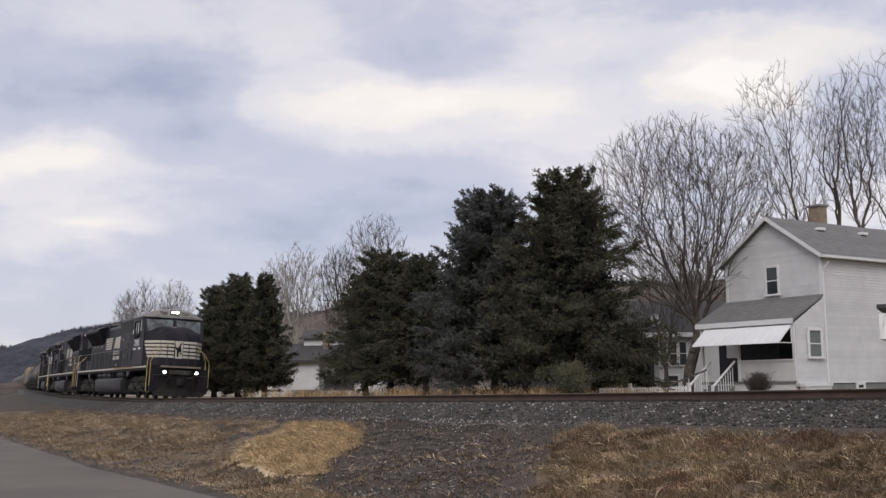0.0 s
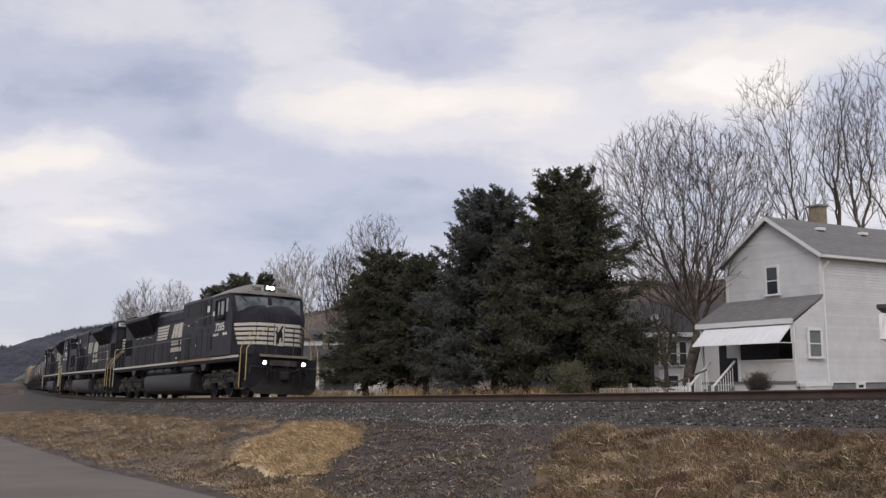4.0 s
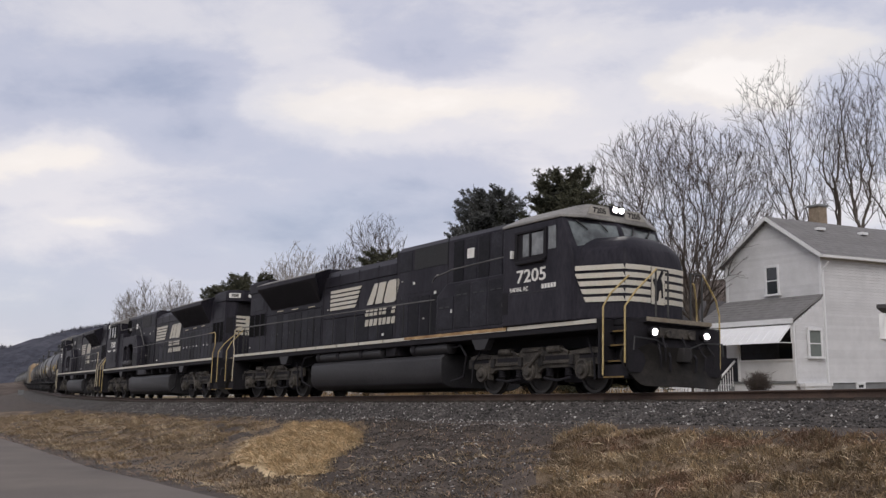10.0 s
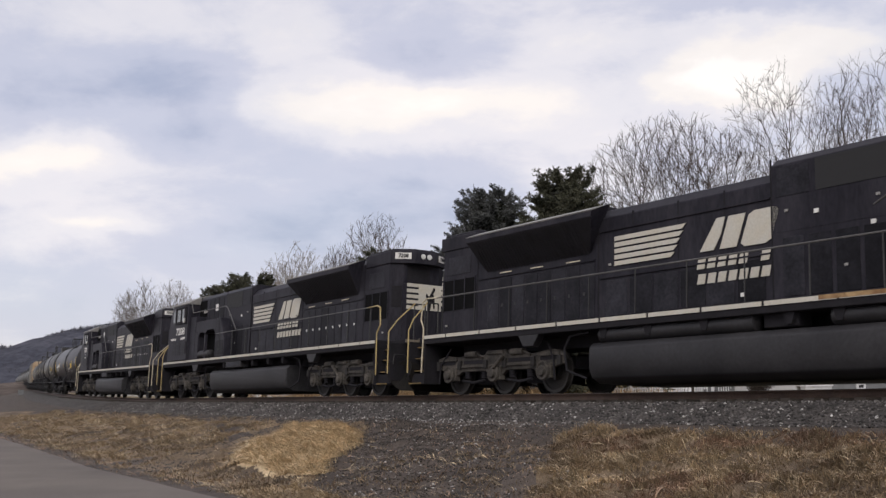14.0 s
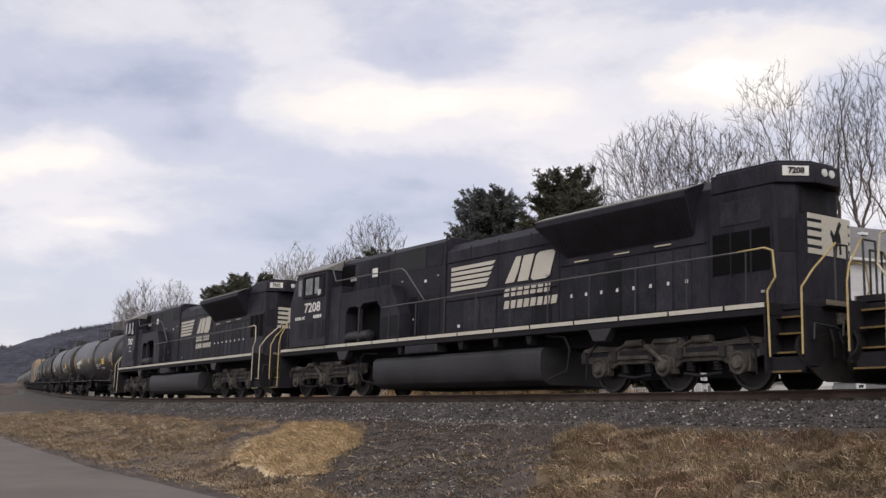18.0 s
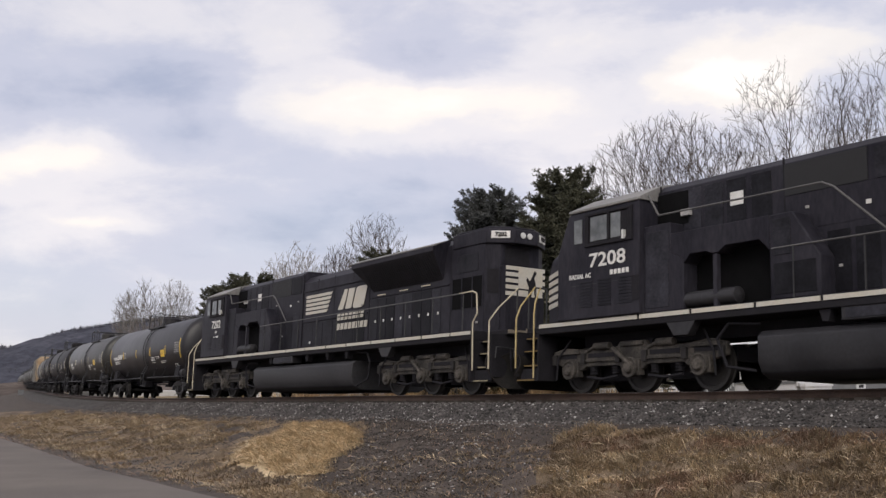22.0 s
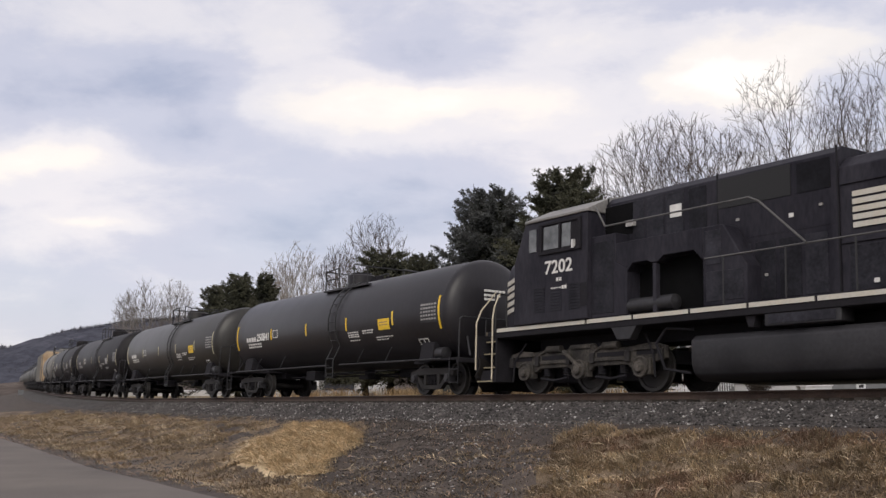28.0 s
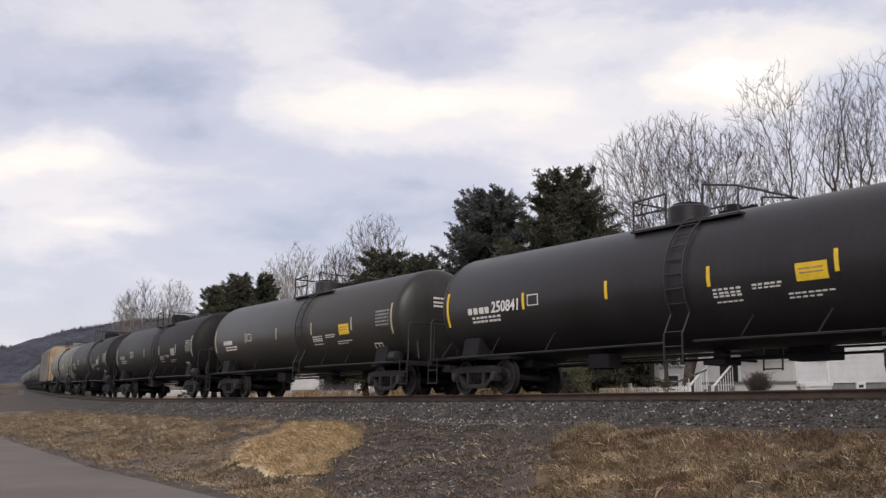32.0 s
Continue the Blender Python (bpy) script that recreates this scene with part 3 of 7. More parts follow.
def build_engine():
    root = new("locomotive")
    # frame, deck and side sills
    part("underframe", Shape().box(A(23.02), A(1.48), -1.47, 1.47, 1.40, 1.655).box(A(22.5), A(2), -0.5, 0.5, 1.1, 1.42), M_DARK, root, bevel=0.015)
    for sd in (1, -1):
        a = 1.5
        first = True
        while a < 22.9:
            b = min(a + (3.3 if first else random.choice((1.45, 1.5, 1.6))), 23.0)
            ob = part("sill_stripe", Shape().box(A(b), A(a), sd * 1.472, sd * 1.492, 1.545, 1.635), M_OFFWHITE, root)
            a, first = b + 0.07, False
        for a in (6.05, 18.4):
            part("jacking_pad", Shape().prism([(A(a) - 0.42, 1.42), (A(a) + 0.42, 1.42), (A(a) + 0.2, 1.12), (A(a) - 0.2, 1.12)], sd * 1.25, sd * 1.46, "y"), M_FUEL, root, bevel=0.015)
        if sd > 0:
            part("battery_box", Shape().box(A(11.6), A(9.9), 1.05, 1.44, 1.16, 1.42), M_FUEL, root, "dull grey box hung under the sill", bevel=0.02)
            part("box_lid", Shape().box(A(11.5), A(10.0), 1.44, 1.455, 1.20, 1.38), M_DOOR, root, bevel=0.006)
        for a0, a1 in ((7.7, 9.8), (11.45, 16.0)) if sd < 0 else ():
            part("air_reservoir", Shape().lathe([(A(a1), 0.02), (A(a1) + 0.07, 0.18), (A(a0) - 0.07, 0.18), (A(a0), 0.02)], (0, sd * 1.21, 1.275), "x", 16), M_FUEL, root)
        part("brake_pipe", Shape().tube([(A(7.9), sd * 1.2, 1.25), (A(7.2), sd * 1.3, 1.30), (A(6.9), sd * 1.3, 1.0), (A(7.1), sd * 1.25, 0.45), (A(7.8), sd * 1.2, 0.35)], 0.03), M_DARK, root)
        part("cable_loop", Shape().tube([(A(16.4), sd * 1.3, 0.3), (A(17.1), sd * 1.3, 0.5), (A(17.2), sd * 1.3, 1.0), (A(17.0), sd * 1.3, 1.3), (A(16.3), sd * 1.3, 1.36)], 0.03), M_DARK, root)
        part("valve_box", Shape().box(A(11.3), A(10.5), sd * 0.9, sd * 1.3, 1.14, 1.42), M_DARK, root, bevel=0.02)
    part("fuel_tank", Shape().prism([(-1.3, 1.10), (-1.42, 0.98), (-1.42, 0.52), (-1.33, 0.30), (-1.1, 0.18), (1.1, 0.18), (1.33, 0.30), (1.42, 0.52), (1.42, 0.98), (1.3, 1.10)], A(16.2), A(8.0), "x"), M_FUEL, root, "dull black fuel tank with rounded lower edges", bevel=0.03, smooth=50)
    # cab
    def vee(z, a_side, y):
        return [(A(a_side), y, z), (A(a_side - 0.26), 0, z), (A(a_side), -y, z), (A(4.95), -y, z), (A(4.95), y, z)]

    def brow(z, a_side, a_mid, y, ym):
        return [(A(a_side), y, z), (A(a_mid), ym, z), (A(a_mid), -ym, z), (A(a_side), -y, z), (A(5.0), -y, z), (A(5.0), y, z)]
    cab = part("cab", Shape().loft([vee(1.655, 2.2, 1.55), vee(3.2, 2.2, 1.55), vee(4.12, 2.60, 1.55), vee(4.2, 2.64, 1.5)]), M_LOCO, root, bevel=0.025)
    # the sky's sheen on the sloping black roof is painted in as grey
    part("cab_roof", Shape().loft([brow(4.16, 2.62, 2.34, 1.57, 1.0), brow(4.22, 2.62, 2.34, 1.57, 1.0), brow(4.54, 2.80, 2.44, 0.92, 0.80), brow(4.62, 3.1, 2.75, 0.62, 0.5)]), M_ROOF, root, "cab roof with an upright brow, sky sheen painted grey", bevel=0.015)

    def front_x(z, y):
        return A(2.2 + (z - 3.2) / 0.92 * 0.40 - 0.26 * (1 - abs(y) / 1.55)) + 0.012
    for sd in (1, -1):
        p = [(front_x(z, y), sd * y, z) for y, z in ((1.36, 3.42), (0.62, 3.58), (0.10, 3.72), (0.08, 4.06), (1.40, 4.06))]
        sh = Shape().add(p + [(x - 0.03, y, z) for x, y, z in p], [(0, 1, 2, 3, 4), (9, 8, 7, 6, 5), (0, 5, 6, 1), (1, 6, 7, 2), (2, 7, 8, 3), (3, 8, 9, 4), (4, 9, 5, 0)])
        part("windshield", sh, M_SCREEN, cab, "windshield pane with the sky's reflection in its colour")
        for ya, yb in ((1.2, 0.95), (0.55, 0.4)):
            part("wiper", Shape().tube([(front_x(4.1, ya) + 0.03, sd * ya, 4.1), (front_x(3.88, yb) + 0.04, sd * yb, 3.88)], 0.018, 5), M_DKRAIL, cab)
        def wa(a):
            return a if sd < 0 else 3.2 + (a - 3.14) * 1.22
        sh = Shape()
        up = 0.08 if sd > 0 else 0.0
        for a0, a1, z0, z1 in ((3.14, 4.42, 3.22, 3.30), (3.14, 4.42, 3.93, 3.99), (3.14, 3.24, 3.30, 3.93), (4.32, 4.42, 3.30, 3.93), (3.76, 3.82, 3.30, 3.93)):
            sh.box(A(wa(a1)), A(wa(a0)), sd * 1.552, sd * 1.60, z0 + up, z1 + up)
        part("window_frame", sh, M_DARK, cab, bevel=0.008)
        part("window_recess", Shape().box(A(wa(4.32)), A(wa(3.24)), sd * 1.552, sd * 1.556, 3.30 + up, 3.93 + up), M_DARK, cab)
        for a0, a1 in ((3.28, 3.74), (3.84, 4.10)):
            part("window_pane", Shape().box(A(wa(a1)), A(wa(a0)), sd * 1.556, sd * 1.568, 3.34 + up, 3.90 + up), M_PANE_LIT, cab)
        part("corner_window", Shape().box(A(3.08), A(2.80), sd * 1.552, sd * 1.566, 3.42, 3.98), M_PANE_LIT, cab)
        if sd < 0:
            part("armrest", Shape().box(A(4.3), A(3.2), sd * 1.552, sd * 1.66, 3.14, 3.22), M_DARK, cab, bevel=0.02)
        part("mirror", Shape().box(A(4.54), A(4.48), sd * 1.56, sd * 1.64, 3.34, 3.54), M_LENS, cab)
        for a0 in (3.0, 3.62, 4.3) if sd > 0 else ():
            sh = Shape()
            for k in range(9):
                sh.box(A(a0 + 0.42), A(a0), sd * 1.552, sd * 1.564, 1.92 + 0.07 * k, 1.955 + 0.07 * k)
            part("louvre", sh, M_DOOR, cab)
        part("cab_step_box", Shape().box(A(4.95), A(4.72), sd * 1.552, sd * 1.56, 1.95, 2.5), M_DARK, cab)
    # nose, with its bands wrapped round
    def plan(z, ab, yb, af, yf):
        return [(A(ab), yb, z), (A(af), yf, z), (A(af - 0.1), yf * 0.55, z), (A(af - 0.1), -yf * 0.55, z), (A(af), -yf, z), (A(ab), -yb, z)]
    nose = part("nose", Shape().loft([plan(1.655, 2.28, 1.5, 1.2, 0.90), plan(2.98, 2.4, 1.5, 1.2, 0.90), plan(3.30, 2.4, 1.40, 1.26, 0.86), plan(3.52, 2.4, 1.15, 1.42, 0.72), plan(3.67, 2.4, 0.85, 1.65, 0.5)]), M_LOCO, root, bevel=0.05, smooth=35)
    for k in range(5):
        z1 = 2.92 - 0.185 * k
        z0 = z1 - 0.115
        for sd in (1, -1):
            p, q = Vector((A(2.28), 1.5)), Vector((A(1.2), 0.90))
            s0 = p.lerp(q, 0.06 + 0.055 * k)
            n = Vector((q.y - p.y, -(q.x - p.x))).normalized() * -0.012
            e = q + (q - p).normalized() * 0.005
            sh = Shape()
            pts = [(s0.x + n.x, sd * (s0.y + n.y)), (e.x + n.x, sd * (e.y + n.y))]
            slab(sh, *pts, z0, z1, 0.012, -0.06)
            part("nose_band", sh, M_OFFWHITE, nose)
            # the band goes on round the front to the emblem panel
            sh = Shape()
            f = [(A(1.2), 0.905), (A(1.1), 0.495), (A(1.1), 0.23)]
            for g, h in zip(f, f[1:]):
                sh.add([(x + i, sd * y, z) for i in (0.0, 0.014) for z in (z0, z1) for x, y in (g, h)], [(0, 1, 3, 2), (4, 6, 7, 5), (0, 4, 5, 1), (2, 3, 7, 6), (0, 2, 6, 4), (1, 5, 7, 3)])
            part("nose_band", sh, M_OFFWHITE, nose)
    part("nose_panel", Shape().box(A(1.1), A(1.078), -0.20, 0.20, 2.04, 2.92), M_OFFWHITE, nose, "off-white upright emblem panel")
    horse = [(-0.10, 2.12), (-0.02, 2.12), (0.02, 2.34), (0.10, 2.40), (0.12, 2.20), (0.18, 2.20), (0.16, 2.52), (0.10, 2.66), (0.20, 2.80), (0.12, 2.86), (0.02, 2.70), (-0.08, 2.56), (-0.2, 2.66), (-0.22, 2.58), (-0.12, 2.40)]
    part("emblem", Shape().prism([(y * 0.8, z) for y, z in horse], A(1.077), A(1.066), "x"), M_DARK, nose, "dark plain emblem shape")
    part("nose_light", Shape().box(A(1.4), A(1.36), -0.1, 0.14, 3.46, 3.50), M_LENS, nose)
    for sd in (1, -1):
        p = [(A(2.34 + (z - 4.22) * 0.31) + 0.012, sd * y, z) for y, z in ((0.25, 4.28), (0.93, 4.28), (0.80, 4.50), (0.25, 4.50))]
        part("number_board", Shape().add(p + [(x - 0.03, y, z) for x, y, z in p], [(0, 1, 2, 3), (7, 6, 5, 4), (0, 4, 5, 1), (1, 5, 6, 2), (2, 6, 7, 3), (3, 7, 4, 0)]), M_BOARD, root)
    part("headlight_housing", Shape().box(A(2.6), A(2.33), -0.21, 0.21, 4.34, 4.57), M_DARK, root, bevel=0.02)
    # front platform, pilot, plough, steps
    for d, af in ((1, 0.0), (-1, 24.43)):
        def E(a):
            return A(a) if d > 0 else A(24.43 - a)
        part("end_platform", Shape().box(min(E(0.42), E(1.5)), max(E(0.42), E(1.5)), -0.98, 0.98, 1.52, 1.65), M_DARK, root, bevel=0.015)
        part("platform_edge", Shape().box(min(E(0.40), E(0.425)), max(E(0.40), E(0.425)), -1.0, 1.0, 1.555, 1.648), M_DULLEDGE, root, "grimy pale platform edge")
        part("pilot", Shape().box(min(E(0.55), E(0.62)), max(E(0.55), E(0.62)), -1.42, 1.42, 0.42, 1.52), M_DARK, root)
        sh, cols, rows_ = Shape(), 22, 5
        vs = []
        for back in (0, 1):
            for i in range(cols + 1):
                y = -1.45 + 2.9 * i / cols
                e = abs(y) / 1.45
                top = 1.0 - 0.08 * math.sin(e * 9) * (e > 0.5)
                bot = 0.13 + (0.34 * ((e - 0.72) / 0.28) ** 2 if e > 0.72 else 0.0)
                for k in range(rows_ + 1):
                    f = k / rows_
                    z = top + (bot - top) * f
                    a = 0.22 + 0.44 * e ** 1.2 - 0.14 * f ** 1.6 + 0.12 * math.sin(f * math.pi)
                    vs.append((E(a + 0.05 * back), y, z))
        nv, w_ = (cols + 1) * (rows_ + 1), rows_ + 1
        fs = []
        for i in range(cols):
            for k in range(rows_):
                q = i * w_ + k
                fs += [(q, q + 1, q + w_ + 1, q + w_), (nv + q, nv + q + w_, nv + q + w_ + 1, nv + q + 1)]
            fs += [(i * w_, (i + 1) * w_, nv + (i + 1) * w_, nv + i * w_), (i * w_ + rows_, nv + i * w_ + rows_, nv + (i + 1) * w_ + rows_, (i + 1) * w_ + rows_)]
        for k in range(rows_):
            q = cols * w_ + k
            fs += [(k, nv + k, nv + k + 1, k + 1), (q, q + 1, nv + q + 1, nv + q)]
        sh.add(vs, fs)
        part("snow_plough" if d > 0 else "rear_pilot_plate", sh, M_PLOUGH, root, "battered dark plough blade with scooped corners", smooth=40)
        part("multiple_unit_rack", Shape().box(min(E(0.46), E(0.55)), max(E(0.46), E(0.55)), -0.55, 0.55, 1.22, 1.44).cyl((E(0.44), -0.35, 1.3), (E(0.38), -0.35, 1.3), 0.09, 12).cyl((E(0.44), 0.35, 1.3), (E(0.38), 0.35, 1.3), 0.09, 12), M_FRAME, root, bevel=0.01)
        for y, z0, r in ((0.35, 1.1, 0.03), (-0.35, 1.1, 0.03), (0.6, 1.15, 0.025), (-0.6, 1.15, 0.025), (0.12, 1.3, 0.022), (-0.48, 1.3, 0.022), (0.85, 1.2, 0.022)):
            part("hose", Shape().tube([(E(0.5), y, z0), (E(0.3), y * 1.15, z0 - 0.33), (E(0.32), y * 1.1, z0 - 0.62)], r), M_DARK, root)
        coupler(root, E(0.0), -d)
        for sd in (1, -1):
            part("step_well", Shape().box(min(E(1.42), E(1.46)), max(E(1.42), E(1.46)), sd * 0.9, sd * 1.46, 0.30, 1.5).box(min(E(0.62), E(1.42)), max(E(0.62), E(1.42)), sd * 0.92, sd * 0.97, 0.3, 1.5), M_DARK, root)
            for z, yo in ((0.30, 1.44), (0.66, 1.30), (1.02, 1.22), (1.34, 1.16)):
                part("step", Shape().box(min(E(0.66), E(1.42)), max(E(0.66), E(1.42)), sd * 0.95, sd * yo, z, z + 0.03), M_DARK, root)
                part("step_edge", Shape().box(min(E(0.66), E(1.30)), max(E(0.66), E(1.30)), sd * yo, sd * (yo + 0.02), z, z + 0.035), M_STEPEDGE, root)
            part("step_kick_plate", Shape().box(min(E(0.64), E(1.4)), max(E(0.64), E(1.4)), sd * 1.30, sd * 1.33, 0.34, 0.6), M_DARK, root)
            y = sd * 1.47
            if d > 0:
                part("handrail", Shape().tube([(E(1.30), y, 0.36), (E(1.30), y, 1.9), (E(1.20), sd * 1.35, 2.2), (E(0.98), sd * 1.05, 2.58), (E(0.98), sd * 1.0, 2.62)], 0.02), M_RAILING, root, "yellow bent grab rail")
            part("handrail", Shape().tube([(E(0.60), y, 0.62), (E(0.60), y, 1.85), (E(0.50), sd * 1.25, 2.2), (E(0.40), sd * 0.75, 2.7), (E(0.40), sd * 0.72, 2.74)], 0.02), M_RAILING, root, "yellow bent grab rail")
            part("end_railing", Shape().tube([(E(0.42), sd * 0.35, 1.65), (E(0.42), sd * 0.35, 2.72), (E(0.42), sd * 0.72, 2.72), (E(0.42), sd * 0.72, 1.65)], 0.022), M_DKRAIL, root)
            part("uncoupling_lever", Shape().tube([(E(0.5), sd * 0.2, 0.95), (E(0.42), sd * 0.7, 1.15), (E(0.42), sd * 1.35, 1.18), (E(0.42), sd * 1.38, 0.9)], 0.018), M_DKRAIL, root)
    # hoods
    part("equipment_hood", Shape().prism([(-1.0, 1.655), (-1.0, 4.36), (-0.82, 4.52), (0.82, 4.52), (1.0, 4.36), (1.0, 1.655)], A(11.3), A(4.95), "x"), M_LOCO, root, bevel=0.02)
    part("engine_hood", Shape().prism([(-0.97, 1.655), (-0.97, 4.05), (-0.75, 4.28), (0.75, 4.28), (0.97, 4.05), (0.97, 1.655)], A(16.4), A(11.3), "x"), M_LOCO, root, bevel=0.02)
    part("radiator_hood", Shape().prism([(-0.97, 1.655), (-0.97, 4.2), (-0.7, 4.42), (0.7, 4.42), (0.97, 4.2), (0.97, 1.655)], A(22.86), A(16.4), "x"), M_LOCO, root, bevel=0.02)
    for sd in (1, -1):
        for z0, z1, a0, a1 in ((3.72, 4.34, 8.42, 10.25), (3.72, 4.3, 10.4, 11.15)):
            g = part("air_intake", Shape().box(A(a1), A(a0), sd * 1.0, sd * 1.012, z0, z1), M_GRILLE if a0 < 9 else M_DOOR, root)
        for a0 in (5.15, 5.75, 6.35, 6.95, 7.6):
            part("hood_door", Shape().box(A(a0 + 0.5), A(a0), sd * 1.0, sd * 1.016, 3.12, 4.3), M_DOOR, root, bevel=0.006)
        part("notice_plate", Shape().box(A(7.40), A(7.06), sd * 1.016, sd * 1.024, 3.74, 4.02), M_LETTER, root, "small white notice plate")
        for a0 in np.arange(11.5, 16.1, 0.78):
            part("engine_door", Shape().box(A(a0 + 0.70), A(a0), sd * 0.97, sd * 0.984, 1.74, 2.56), M_DOOR, root, bevel=0.006)
        for a0 in np.arange(16.5, 20.7, 0.54):
            d0 = part("engine_door", Shape().box(A(a0 + 0.48), A(a0), sd * 0.97, sd * 0.986, 1.74, 3.02), M_DOOR, root, bevel=0.006)
            part("latch", Shape().box(A(a0 + 0.40), A(a0 + 0.33), sd * 0.986, sd * 0.998, 2.28, 2.36), M_LETTER if sd > 0 else M_FUEL, d0)
        for a0 in (8.75, 9.35, 9.95, 10.55):
            part("hood_door", Shape().box(A(a0 + 0.5), A(a0), sd * 1.0, sd * 1.014, 1.75, 2.9), M_DOOR, root, bevel=0.006)
        for a0, z in ((9.0, 2.9), (10.2, 3.28), (12.0, 1.84), (17.0, 3.12), (18.4, 3.14), (19.7, 3.16)):
            part("reflector", Shape().box(A(a0 + (0.5 if a0 > 16.5 else 0.1)), A(a0), sd * 1.0, sd * 1.02, z, z + (0.03 if a0 > 16.5 else 0.08)), M_LETTER if a0 < 16.5 else M_PALE_RAIL, root)
        # radiator wing
        o, i = sd * 1.5, sd * 0.96
        w = [(A(16.65), i, 3.28), (A(20.85), i, 3.28), (A(21.1), o, 4.03), (A(16.05), o, 4.03), (A(16.05), o, 4.16), (A(21.1), o, 4.16), (A(21.1), sd * 0.9, 4.40), (A(16.05), sd * 0.9, 4.40)]
        wing = part("radiator_wing", Shape().add(w, [(3, 2, 5, 4), (4, 5, 6, 7), (0, 3, 4, 7), (1, 6, 5, 2), (0, 7, 6, 1), (0, 1, 2, 3)]), M_LOCO, root, "flared overhanging radiator wing")
        sl = Shape()
        for k in range(34):
            a0 = 16.7 + k * 0.123
            sl.add([(A(a0), i + sd * 0.02, 3.27), (A(a0 + 0.03), i + sd * 0.02, 3.27), (A(a0 + 0.03), o - sd * 0.03, 3.995), (A(a0), o - sd * 0.03, 3.995),
                    (A(a0), i + sd * 0.03, 3.25), (A(a0 + 0.03), i + sd * 0.03, 3.25), (A(a0 + 0.03), o - sd * 0.02, 3.975), (A(a0), o - sd * 0.02, 3.975)], [(0, 1, 2, 3), (7, 6, 5, 4), (0, 4, 5, 1), (1, 5, 6, 2), (2, 6, 7, 3), (3, 7, 4, 0)])
        part("radiator_grille", sl, M_DARK, wing)
        part("radiator_screen", Shape().add([(A(16.68), i + sd * 0.012, 3.275), (A(20.82), i + sd * 0.012, 3.275), (A(21.05), o - sd * 0.012, 4.01), (A(16.10), o - sd * 0.012, 4.01), (A(16.68), i, 3.30), (A(20.82), i, 3.30), (A(21.05), o - sd * 0.02, 4.03), (A(16.10), o - sd * 0.02, 4.03)], [(0, 1, 2, 3), (7, 6, 5, 4), (0, 4, 5, 1), (1, 5, 6, 2), (2, 6, 7, 3), (3, 7, 4, 0)]), M_DARK, wing)
        part("wing_edge", Shape().add([(A(21.1), sd * 1.515, 4.178), (A(16.05), sd * 1.515, 4.178), (A(16.05), sd * 1.12, 4.335), (A(21.1), sd * 1.12, 4.335), (A(21.1), sd * 1.5, 4.155), (A(16.05), sd * 1.5, 4.155), (A(16.05), sd * 1.12, 4.315), (A(21.1), sd * 1.12, 4.315)], [(0, 1, 2, 3), (7, 6, 5, 4), (0, 4, 5, 1), (1, 5, 6, 2), (2, 6, 7, 3), (3, 7, 4, 0)]), M_ROOF, wing, "light grey strip along the upper edge")
        # rear screens
        part("screen", Shape().box(A(22.82), A(21.35), sd * 0.97, sd * 0.98, 2.35, 3.2), M_NEARBLACK, root)
        for a0 in (21.35, 21.85, 22.35, 22.80):
            part("screen_bar", Shape().box(A(a0 + 0.03), A(a0), sd * 0.98, sd * 0.995, 2.3, 3.24), M_LOCO, root)
        part("vent_panel", Shape().box(A(22.6), A(21.6), sd * 0.97, sd * 0.985, 3.35, 3.85), M_DOOR, root, bevel=0.006)
        # walkway railing
        posts = np.arange(8.9 if sd > 0 else 8.6, 22.6, 1.52)
        part("walkway_rail", Shape().tube([(A(8.4), sd * 1.42, 2.64), (A(22.55), sd * 1.42, 2.68)], 0.02), M_GREYRAIL, root)
        for a0 in posts:
            part("stanchion", Shape().tube([(A(a0), sd * 1.43, 1.62), (A(a0), sd * 1.42, 2.65)], 0.018, 5), M_DKRAIL, root)
        part("rail_end", Shape().tube([(A(22.4), sd * 1.42, 2.68), (A(22.98), sd * 1.42, 2.70), (A(23.16), sd * 1.43, 2.62), (A(23.22), sd * 1.44, 2.1), (A(23.06), sd * 1.46, 1.85), (A(23.10), sd * 1.47, 0.60)], 0.02), M_PALE_RAIL, root, "cream grab rail")
    for sd in (1, -1):
        for a0, z0, z1, yy in ((11.28, 1.66, 4.5, 1.004), (16.35, 1.7, 4.2, 0.976), (8.38, 3.1, 4.5, 1.004), (5.05, 3.1, 4.5, 1.004), (21.25, 1.7, 4.2, 0.976), (13.8, 2.6, 4.1, 0.974), (12.5, 3.6, 4.1, 0.974), (15.2, 3.6, 4.1, 0.974)):
            part("panel_seam", Shape().box(A(a0 + 0.035), A(a0), sd * (yy - 0.02), sd * yy, z0, z1), M_DARK, root)
        for a0, a1, z in ((11.35, 16.3, 3.72), (8.45, 11.2, 3.02), (11.35, 16.3, 2.62), (16.5, 21.2, 3.08)):
            part("belt_rail", Shape().box(A(a1), A(a0), sd * 0.96, sd * 1.006, z, z + 0.035), M_LOCO, root)
        for a0, z in ((8.9, 3.4), (10.9, 3.4), (9.6, 2.2), (15.9, 2.9), (22.6, 1.9)):
            part("lifting_lug", Shape().box(A(a0 + 0.07), A(a0), sd * 1.0, sd * 1.03, z, z + 0.05), M_PANEL_GREY, root)
        for a0 in (9.4, 10.5, 12.6, 14.2, 15.6):
            part("sill_bracket", Shape().prism([(A(a0), 1.42), (A(a0 + 0.28), 1.42), (A(a0 + 0.2), 1.18), (A(a0 + 0.08), 1.18)], sd * 1.2, sd * 1.4, "y"), M_DARK, root)
